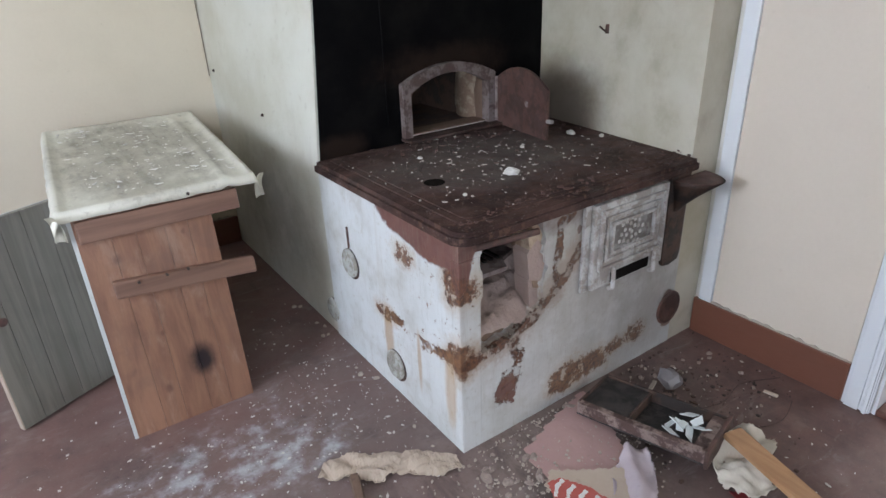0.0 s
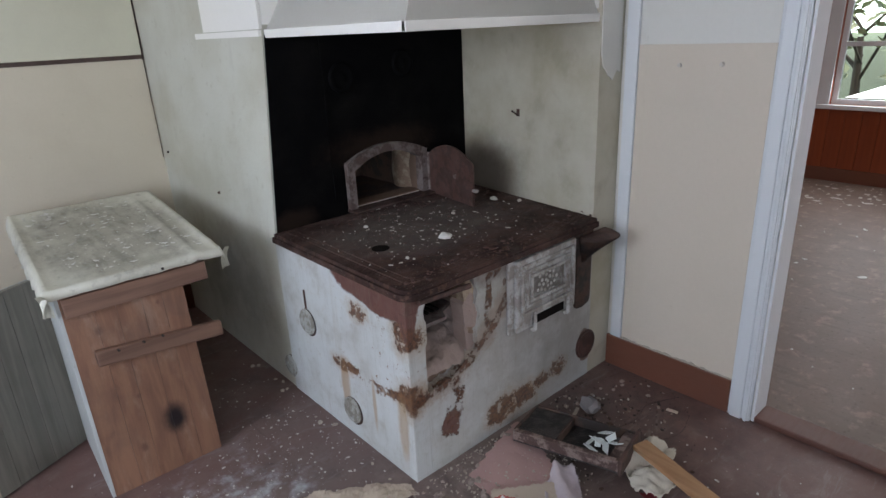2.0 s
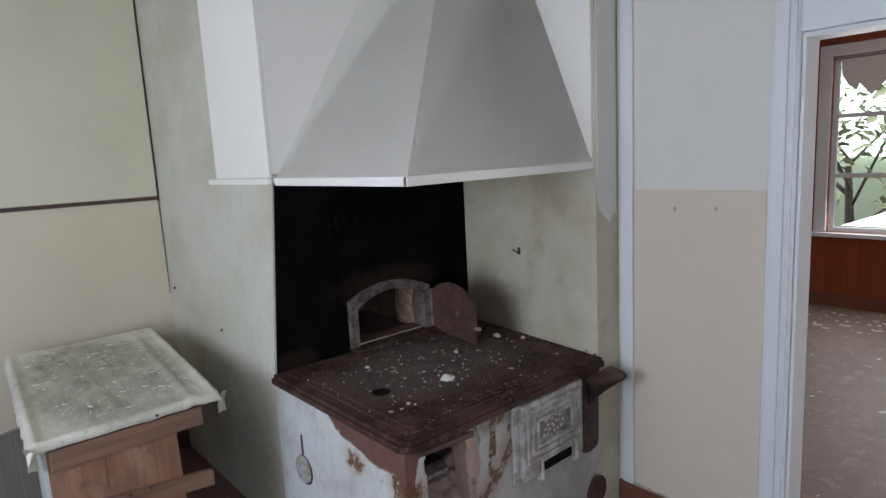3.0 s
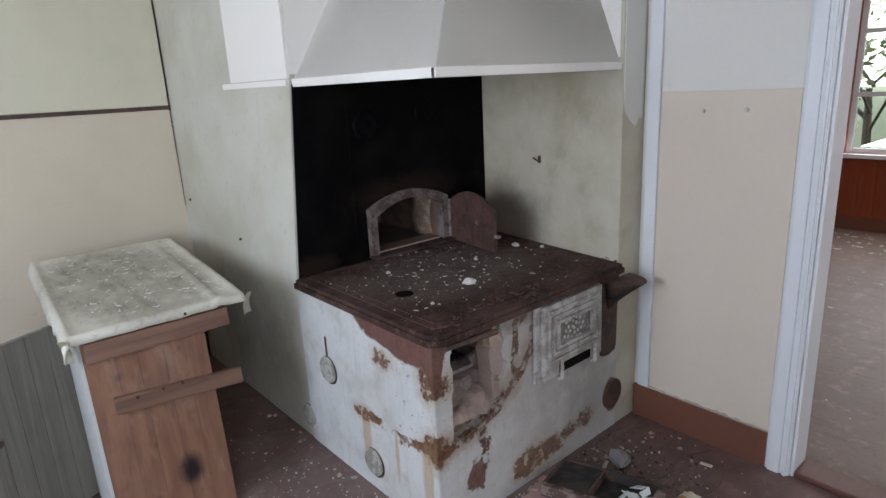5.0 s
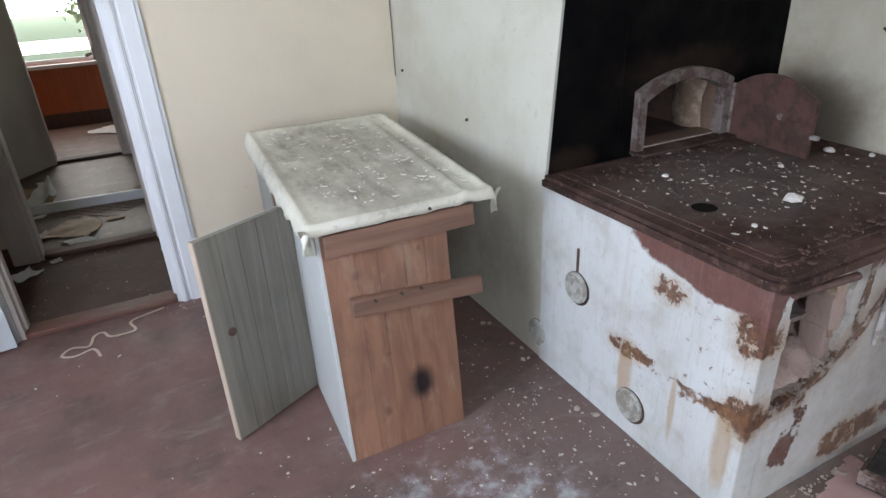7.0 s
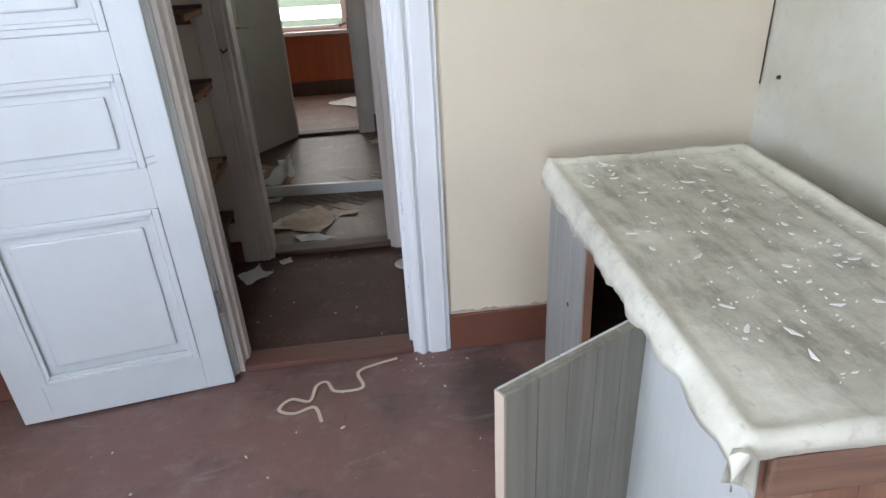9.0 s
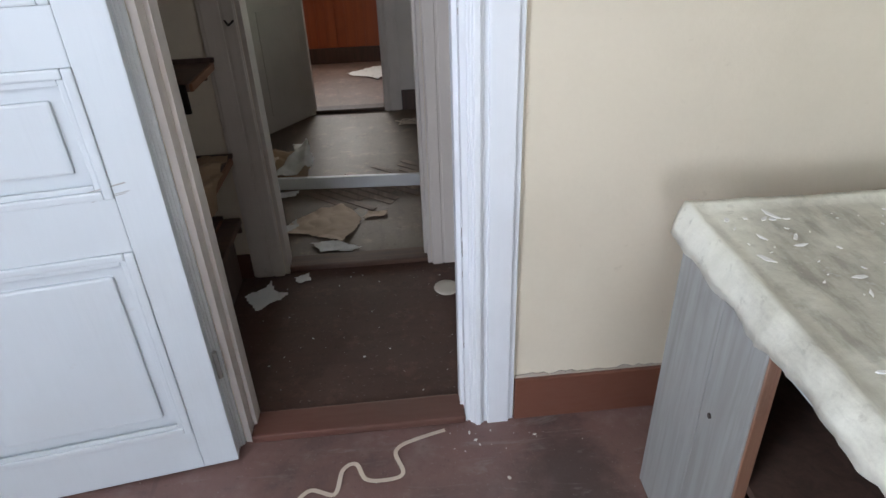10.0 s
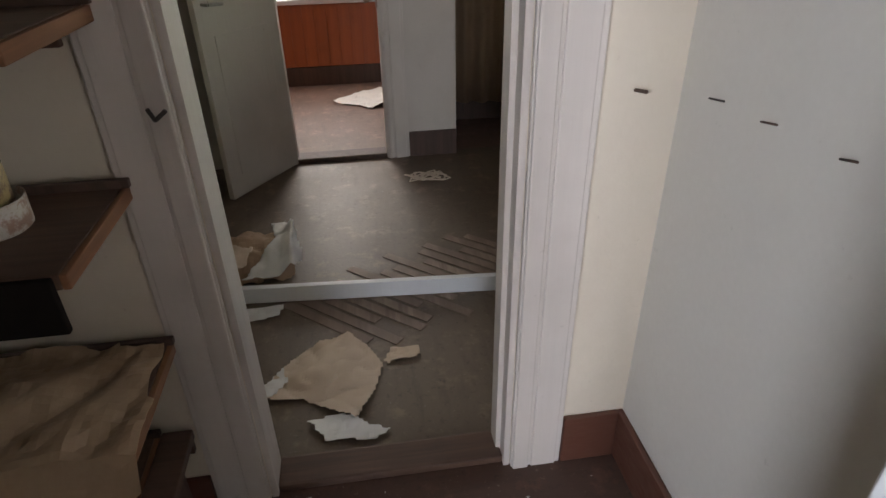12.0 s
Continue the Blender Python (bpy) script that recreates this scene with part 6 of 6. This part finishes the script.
for k in range(9):
    r = random.Random(k + 40)
    bm = prism([(-0.036 + 0.002 * k, -0.009), (0.018, -0.016), (0.04, 0.002 + 0.001 * k), (-0.012, 0.014)], 0.003, "z")
    bmesh.ops.transform(bm, matrix=dm @ pose(r.uniform(-0.07, 0.06), r.uniform(-0.165, -0.06), 0.03 + 0.004 * k, r.uniform(-25, 25), r.uniform(-25, 25), r.uniform(0, 360)), verts=bm.verts)
    single("china_shard", bm, GREYSHARD, "bluish-white china shard in the ash drawer", "shard", "shards in the drawer")
# paper by the drawer, plank, shards on the floor
single("crumpled_cloth", sheet([(1.86, 1.13), (1.97, 1.1), (2.04, 1.02), (2.0, 0.95), (1.9, 0.93), (1.83, 0.86), (1.75, 0.88), (1.72, 0.96), (1.76, 1.02)], 0.009, 0.09, 8.0, 0.003, 21.0), COTTON, "crumpled cream cotton cloth round the drawer front", "cloth", smooth=True)
single("dark_red_scrap", sheet([(1.72, 0.95), (1.78, 0.93), (1.77, 0.87), (1.72, 0.88)], 0.01, 0.02, 10.0, 0.002, 2.0), REDBITS, "dark red scrap on the floor", "scrap")
bm = boxes((-0.036, 0, -0.011, 0.036, 1.3, 0.011), bevel=0.005)
a, b = Vector((1.885, 1.05, 0.085)), Vector((1.58, -0.2, 0.013))
ang = math.degrees(math.atan2(-(b.x - a.x), b.y - a.y))
bmesh.ops.transform(bm, matrix=pose(a.x, a.y, a.z, -math.degrees(math.asin((a.z - b.z) / (b - a).length)), 0, ang), verts=bm.verts)
single("plank", bm, HANDLEW, "long narrow golden planed plank leaning on crumpled paper", "plank")
for (x, y, l, r) in ((1.66, 0.86, 0.13, 115), (1.69, 0.77, 0.13, 105), (1.635, 0.8, 0.08, 118), (1.63, 0.83, 0.05, 70)):
    bm = prism([(-l / 2, -0.004), (-l * 0.1, -0.011), (l * 0.2, -0.004), (l / 2, -0.001), (l / 2, 0.004), (0, 0.007), (-l / 2, 0.006)], 0.004)
    bmesh.ops.transform(bm, matrix=pose(x, y, 0.001, 0, 0, r), verts=bm.verts)
    single("white_splinter", bm, GREYSHARD, "white painted splinter on the floor", "splinter", "splinters by the plank")
for (x, y, l, r, m) in ((1.06, 1.28, 0.07, 60, TAPE), (0.87, 1.33, 0.055, -40, PAPERW), (1.52, 0.82, 0.035, 10, PLASTER_CHIP), (1.98, 1.42, 0.06, 20, PLASTER_CHIP), (2.28, 1.12, 0.05, 100, TAPE)):
    bm = boxes((-l / 2, -0.008, 0, l / 2, 0.008, 0.006), bevel=0.002)
    bmesh.ops.transform(bm, matrix=pose(x, y, 0.001, 0, 0, r), verts=bm.verts)
    single("splinter", bm, m, "small pale splinter on the dusty floor", "splinter", "splinters on the floor")
bm = ribbon_strip([(1.35 + 0.5 * t, 1.0 - 0.25 * t + 0.05 * math.sin(4 * t), 0.001) for t in [k / 10 for k in range(11)]], 0.0016, 0.0015)
single("wire", bm, IRON_DARK, "thin dark wire lying on the floor", "wire")

for pts_w in ([(1.95, 1.25), (2.1, 1.2), (2.25, 1.22), (2.4, 1.15)], [(1.98, 1.1), (2.15, 1.02), (2.3, 1.05)], [(1.24, 1.2), (1.18, 1.12), (1.15, 1.0)]):
    single("wire", ribbon_strip(smooth_path(pts_w, 0.001), 0.0016, 0.0015), IRON_DARK, "thin wire lying on the dusty floor", "wire", "loose wires")
single("glass_lump", lump((2.06, 1.4, 0.0), 0.06, 7.7, 0.5), FILM, "greyish lump of crumpled film beside the drawer", "debris")
# cotton tape in the doorway
ctrl = [(-0.5, 3.54), (-0.53, 3.62), (-0.6, 3.6), (-0.66, 3.63), (-0.62, 3.68), (-0.55, 3.66), (-0.53, 3.74), (-0.49, 3.76), (-0.46, 3.7), (-0.4, 3.69), (-0.35, 3.71), (-0.37, 3.79), (-0.32, 3.83), (-0.21, 3.86)]
pts = smooth_path(ctrl, 0.002)
single("cotton_tape", ribbon_strip(pts, 0.013, 0.001), TAPE, "twisted cream cotton tape on the kitchen floor", "tape")

# ---- hall: shelves and what stands on them ----
for z, apron, x1, front in ((1.3, 0.0, -0.93, 4.57), (0.972, 0.1, -0.956, 4.57), (0.588, 0.0, -0.965, 4.57), (0.31, 0.0, -1.062, 4.37)):
    sh = thing("wall_shelf", (-1.45, 4.72, z - 0.028), "dark stained shelf board in the hall", "shelf", "hall shelves")
    part("board", boxes((-1.995, front, z - 0.028, x1 - 0.013, 4.888, z), bevel=0.003), SHELFW, sh)
    part("end_edge", boxes((x1 - 0.0125, front, z - 0.028, x1, 4.888, z - 0.001), bevel=0.003), SHELF_EDGE, sh, "bare brown board end")
    if apron:
        part("apron", boxes((-1.995, 4.556, z - 0.1, x1 - 0.02, 4.5695, z - 0.002), bevel=0.003), DARKCAV, sh, "blackened apron board")
    # added dark strip that imitates the shaded gap along the shelf's rear
    part("back_batten", boxes((-1.995, 4.874, z + 0.0005, x1 + 0.004, 4.889, z + 0.018), bevel=0.002), PINE_DARK, sh)
    part("bearer", boxes((-1.995, 4.87, z - 0.065, -0.99, 4.888, z - 0.029), bevel=0.003), SHELFW, sh)
mug = thing("tin_can", (-1.13, 4.74, 0.9725), "stacked yellowed tin on a wide pale bowl", "tin")
bm = spun([(0.055, 0), (0.06, 0.004), (0.062, 0.055), (0.059, 0.056), (0.05, 0.01)], 28)
bmesh.ops.translate(bm, verts=bm.verts, vec=mug.location)
part("bowl", bm, ENAMEL, mug, "pale patterned ceramic bowl", True, True)
bm = spun([(0.044, 0), (0.047, 0.004), (0.048, 0.07), (0.045, 0.071), (0.044, 0.02)], 28)
bmesh.ops.translate(bm, verts=bm.verts, vec=mug.location + Vector((-0.008, 0.01, 0.04)))
part("can", bm, TIN, mug, "yellow printed tin", True, True)
bm = sheet([(-1.5, 4.4), (-1.02, 4.41), (-0.955, 4.47), (-0.97, 4.87), (-1.45, 4.88)], 0.016, 0.045, 6.0, 0.002, 31.0, 0.59)
for v in bm.verts:
    over = max(0.0, 4.565 - v.co.y)
    v.co.y += 0.75 * over
    v.co.z -= 0.85 * over
single("wrapping_paper", bm, KRAFT, "creased brown wrapping paper on the shelf", "paper")
bm = sheet([(-1.36, 4.6), (-1.08, 4.58), (-1.1, 4.8), (-1.34, 4.84)], 0.014, 0.05, 8.0, 0.002, 41.0, 1.302)
single("red_white_packet", bm, REDPRINT, "crumpled red and white packet on the upper shelf", "packet")
single("red_cloth", sheet([(-1.6, 4.62), (-1.28, 4.6), (-1.3, 4.82), (-1.58, 4.84)], 0.015, 0.07, 8.0, 0.002, 51.0, 0.65), REDBITS, "dark red cloth heaped on wrapping paper", "cloth")
side_board = thing("side_board", (-1.02, 4.62, 0.0), "dark brown board on edge beside the lowest shelf", "board")
part("board", boxes((-1.058, 4.345, 0.285, -0.985, 4.888, 0.314), bevel=0.004), SHELFW, side_board)
part("upright", boxes((-1.056, 4.36, 0.0, -1.035, 4.88, 0.2845), bevel=0.003), PINE_DARK, side_board)
# hook on the post, coat hooks on the wall
bm = tube(bmesh.new(), (-0.885, 4.884, 1.118), (-0.87, 4.865, 1.103), 0.004)
tube(bm, (-0.87, 4.865, 1.103), (-0.848, 4.865, 1.12), 0.004)
single("post_hook", bm, IRON_DARK, "bent black hook on the door post", "hook")
for y, z in ((4.756, 1.105), (4.602, 1.112), (4.427, 1.118)):
    bm = tube(bmesh.new(), (0.165, y, z), (0.128, y - 0.008, z + 0.011), 0.0022, 0.0018, 8)
    single("wall_nail", bm, IRON_DARK, "long iron nail in the hall wall", "nail", "coat nails")
bm = tube(bmesh.new(), (0.062, 4.909, 1.09), (0.062, 4.86, 1.1), 0.004, 0.004, 8)
single("wall_nail", bm, IRON_DARK, "long iron nail in the hall wall", "nail", "coat nails")
# plate-like disc, torn paper on the hall floor
bm = spun([(0.052, 0), (0.055, 0.004), (0.05, 0.008), (0.02, 0.009)], 36)
for v in bm.verts:
    v.co.y *= 1.1
bmesh.ops.translate(bm, verts=bm.verts, vec=(-0.118, 4.678, 0.001))
single("saucer", bm, COTTON, "round off-white saucer on the hall floor", "saucer", smooth=True)
single("torn_paper", sheet([(-1.0, 4.73), (-0.93, 4.78), (-0.9, 4.84), (-0.87, 4.76), (-0.8, 4.72), (-0.86, 4.67), (-0.93, 4.6), (-0.96, 4.66)], 0.012, 0.02, 7.0, 0.0015, 61.0), PAPERW, "scrap of grey-white paper on the hall floor", "paper", "paper scraps")
single("torn_paper", sheet([(-0.8, 4.86), (-0.73, 4.88), (-0.72, 4.82), (-0.78, 4.81)], 0.01, 0.02, 9.0, 0.0015, 66.0), PAPERW, "tiny scrap of paper by the threshold", "paper", "paper scraps")

# ---- inner room ----
idoor = thing("panel_door", (-0.915, 7.355, 0.012), "grey-white plain door standing ajar in the inner room", "door")
iang = math.degrees(math.atan2(6.93 - 7.4, -1.234 + 0.915))
idoor.rotation_euler = (0, 0, radians(iang))
part("leaf", boxes((0.0, -0.018, 0, 0.57, 0.018, 2.0), bevel=0.004), IDOORP, idoor, "", False)
for z0, z1 in ((0.12, 0.85), (1.0, 1.85)):
    part("panel", boxes((0.09, 0.0185, z0, 0.48, 0.023, z1), bevel=0.004), IDOORP, idoor, "", False)
part("handle", tube(tube(bmesh.new(), (0.52, 0.019, 1.0), (0.52, 0.06, 1.0), 0.008), (0.52, 0.06, 1.0), (0.43, 0.062, 0.995), 0.008), STEEL, idoor, "dull steel lever handle", False)
big = [(-0.92, 5.3), (-0.86, 5.42), (-0.8, 5.5), (-0.72, 5.56), (-0.62, 5.6), (-0.55, 5.5), (-0.5, 5.4), (-0.53, 5.28), (-0.6, 5.15), (-0.68, 5.2), (-0.78, 5.27), (-0.87, 5.27)]
single("torn_wallpaper", sheet(big, 0.01, 0.04, 4.0, 0.0015, 71.0), WALLPAPER, "large torn piece of cream wallpaper on the floor", "paper", "fallen wallpaper")
single("torn_wallpaper", sheet([(-0.94, 5.28), (-0.9, 5.36), (-0.85, 5.42), (-0.83, 5.36), (-0.87, 5.28)], 0.014, 0.03, 6.0, 0.0015, 73.0, 0.012), PAPERW, "white curled piece of wallpaper on the floor", "paper", "fallen wallpaper")
single("torn_wallpaper", sheet([(-0.5, 5.42), (-0.46, 5.49), (-0.36, 5.49), (-0.37, 5.41), (-0.44, 5.42), (-0.48, 5.4)], 0.014, 0.03, 6.0, 0.0015, 75.0), WALLPAPER, "small torn piece of cream wallpaper on the floor", "paper", "fallen wallpaper")
single("torn_wallpaper", sheet([(-0.76, 5.17), (-0.64, 5.19), (-0.56, 5.12), (-0.48, 5.1), (-0.55, 5.06), (-0.7, 5.08)], 0.014, 0.03, 6.0, 0.0015, 77.0), PAPERW, "white torn piece of wallpaper on the floor", "paper", "fallen wallpaper")
single("torn_wallpaper", sheet([(-1.14, 5.83), (-0.87, 5.83), (-0.89, 5.76), (-0.96, 5.73), (-1.04, 5.74), (-1.12, 5.71)], 0.012, 0.03, 6.0, 0.0015, 79.0), PAPERW, "white paper under the lying board", "paper", "fallen wallpaper")
bm = boxes((-1.35, 5.82, 0.005, 0.75, 5.848, 0.078), bevel=0.004)
for v in bm.verts:
    v.co.y -= 0.08 * (v.co.x + 0.5)
single("white_board", bm, TRIM, "white painted board lying across the room floor", "board")
bagm = thing("paper_sack", (-1.05, 6.2, 0.0), "crumpled brown and white paper sack behind the board", "sack")
bm = sheet([(-1.35, 6.05), (-1.1, 5.98), (-0.86, 6.02), (-0.83, 6.15), (-0.9, 6.33), (-1.05, 6.42), (-1.3, 6.36)], 0.014, 0.05, 7.0, 0.002, 83.0)
for v in bm.verts:
    d = math.hypot((v.co.x + 1.05) / 0.26, (v.co.y - 6.2) / 0.22)
    v.co.z += 0.1 * max(0.0, 1 - d * d)
part("sack", bm, KRAFT, bagm)
bm = sheet([(-1.06, 5.97), (-0.84, 5.99), (-0.8, 6.08), (-0.84, 6.22), (-0.9, 6.38), (-0.96, 6.36), (-0.93, 6.2), (-0.98, 6.1)], 0.011, 0.05, 9.0, 0.002, 87.0, 0.03)
for v in bm.verts:
    v.co.z += 0.09 * max(0.0, 1 - abs(v.co.y - 6.25) / 0.3) + 0.05 * max(0.0, 1 - abs(v.co.x + 0.85) / 0.05)
part("white_flap", bm, PAPERW, bagm, "curled white paper flap", smooth=True)
bm = sheet([(-1.2, 6.0), (-1.04, 5.98), (-1.02, 6.16), (-1.12, 6.22)], 0.012, 0.03, 9.0, 0.002, 89.0, 0.1)
part("white_flap", bm, WALLPAPER, bagm, "cream paper fold", smooth=True)
for k in range(16):
    w = 0.044
    reach = 0.24 + 0.1 * math.sin(k * 2.3)
    bm = boxes((-w / 2, -reach, 0, w / 2, reach * 0.9, 0.003), bevel=0.001)
    bmesh.ops.transform(bm, matrix=pose(-0.72 + 0.056 * k, 5.7 + 0.028 * k, 0.001, 0, 0, 48), verts=bm.verts)
    single("floor_lath", bm, LATHW, "bare worn lath across the inner room floor", "lath", "bare floor laths")
single("string_tangle", ribbon_strip([(-0.14 + 0.14 * math.sin(k * 0.8) * (1 - k / 60), 7.0 + 0.06 * math.cos(k * 1.1), 0.002 + 0.0005 * k) for k in range(40)], 0.012, 0.003), TAPE, "tangle of pale string on the floor", "string")
single("white_sheet", sheet([(-0.7, 8.61), (-0.46, 8.9), (-0.25, 8.89), (-0.26, 8.45), (-0.4, 8.38), (-0.5, 8.47)], 0.02, 0.05, 5.0, 0.002, 95.0), PAPERW, "white sheet of paper on the far floor", "paper")
bm = boxes((-0.356, 7.33, 0.9, -0.345, 7.36, 1.0), bevel=0.004)
tube(bm, (-0.36, 7.34, 0.96), (-0.42, 7.335, 0.94), 0.012, 0.016)
single("white_door_handle", bm, ENAMEL, "white porcelain handle on the far door post", "handle")
curtain = thing("hanging_cloth", (0.45, 7.6, 0.25), "brown cloth hanging from a rail in the dark recess", "curtain")
bm = bmesh.new()
cols = [[bm.verts.new((0.12 + 0.0165 * k, 7.6 + 0.028 * math.sin(k * 0.95) + 0.01 * math.sin(k * 0.31 + z), z)) for z in (0.25, 0.7, 1.15, 1.6)] for k in range(40)]
for a, c in zip(cols, cols[1:]):
    for q in range(3):
        bm.faces.new((a[q], c[q], c[q + 1], a[q + 1]))
bmesh.ops.solidify(bm, geom=bm.faces[:], thickness=0.003)
part("cloth", bm, KRAFT, curtain, "", True, True)
part("rail", tube(bmesh.new(), (0.101, 7.6, 1.615), (0.799, 7.6, 1.615), 0.012), RAWWOOD, curtain)
# torn sheer curtain in the panelled room's window
drape = thing("torn_curtain", (7.03, (PWY0 + PWY1) / 2, PWZ1 - 0.4), "torn white curtain hanging in the top of the window", "curtain")
edge_c = [(PWY1 - 0.06, PWZ1 - 0.03), (PWY1 - 0.07, 2.3), (1.95, 2.2), (1.88, 2.145), (1.86, 2.21), (1.76, 2.09), (1.66, 2.2), (1.58, 2.24), (1.47, 2.11), (1.4, 2.2), (1.22, 2.16), (1.1, 2.26), (0.95, 2.12), (0.83, 2.28), (0.81, PWZ1 - 0.03)]
part("cloth", prism(edge_c, 0.003, "x", 7.03), PAPERW, drape)
part("rod", tube(bmesh.new(), (7.03, PWY0 + 0.002, PWZ1 - 0.025), (7.03, PWY1 - 0.002, PWZ1 - 0.025), 0.007, 0.007, 10), STEEL, drape)
# debris on the parlour floor
flakes("parlour_flakes", 260, lambda r: (r.gauss(6.5, 0.28) if r.random() < 0.8 else r.uniform(3, 6.8), r.uniform(0.4, 2.6), 0.001), 0.02, FLAKE, "pale plaster flakes on the panelled room's floor")
# nails, small marks
for x, y, z in ((2.4465, 1.31, 1.47), (2.4465, 1.14, 1.475)):
    bm = tube(bmesh.new(), (x, y, z), (x - 0.012, y, z), 0.009, 0.007, 12)
    single("wall_plug", bm, DUSTY_TRIM, "small painted-over plug in the beige board", "plug", "wall plugs")
for x, y, z in ((1.192, 3.8, 1.04), (1.2, 3.12, 0.905)):
    bm = tube(bmesh.new(), (lean(y, z) + 0.001, y, z), (lean(y, z) - 0.01, y, z), 0.008, 0.006, 10)
    single("wall_nail", bm, IRON_DARK, "nail head in the chimney side", "nail", "chimney nails")

# ---- outside ----
setting("ground", boxes((-120, -120, -0.9, 120, 120, -0.6)), GROUND, "rough meadow round the house", "ground")


def tree(at, height, spread, count, leaf, label, seed):
    rng = random.Random(seed)
    root = thing("tree", at, label, "tree", "trees round the house")
    bm = bmesh.new()
    tube(bm, (0, 0, 0), (0.1, 0.05, height * 0.55), 0.16 * height / 6, 0.07 * height / 6, 10)
    tips = []
    for k in range(11):
        a, h = rng.random() * math.tau, height * rng.uniform(0.25, 0.6)
        tip = Vector((math.cos(a) * spread * rng.uniform(0.5, 0.9), math.sin(a) * spread * rng.uniform(0.5, 0.9), h + height * rng.uniform(0.08, 0.4)))
        tube(bm, (0.05, 0.02, h), tip, 0.04 * height / 6, 0.012, 6)
        tips.append(tip)
    part("trunk", bm, BARK, root, "", False)
    bm = bmesh.new()
    for _ in range(count):
        c = rng.choice(tips) + Vector((rng.gauss(0, spread * 0.24), rng.gauss(0, spread * 0.24), rng.gauss(0, height * 0.1)))
        s = rng.uniform(0.05, 0.12)
        q = Euler((rng.uniform(-1, 1), rng.uniform(-1, 1), rng.random() * 6)).to_matrix()
        v = [bm.verts.new(c + q @ Vector(p)) for p in ((-s, 0, 0), (0, -s * 0.5, 0.02), (s, 0, 0), (0, s * 0.5, 0.02))]
        bm.faces.new(v)
    part("crown", bm, leaf, root, "", False)
    return root


t1 = tree((9.6, 1.0, -0.6), 3.4, 1.3, 900, BIRCH_LEAF, "yellow-green young tree outside the window", 3)
copy_thing(t1, pose(10.4, 2.7, -0.6, 0, 0, 80))
copy_thing(t1, pose(9.3, 0.2, -1.0, 0, 0, 20))
copy_thing(t1, pose(0.3, 13.0, -0.6, 0, 0, 220))
t2 = tree((26, 12.5, -0.6), 7.5, 2.6, 7000, LEAF, "dense green tree outside the window", 9)
copy_thing(t2, pose(-2.6, 18.5, -0.6, 0, 0, 60))
copy_thing(t2, pose(2.6, 19.5, -0.6, 0, 0, 160))

# glowing backdrops behind the trees, daylight haze put into their colour
setting("backdrop_north", boxes((-40, 60, -0.6, 40, 60.2, 18)), HAZE, "glowing backdrop coloured like pale hazy woods", "backdrop")
setting("backdrop_east", boxes((70, -45, -0.6, 70.2, 45, 20)), HAZE, "glowing backdrop coloured like pale hazy woods", "backdrop")
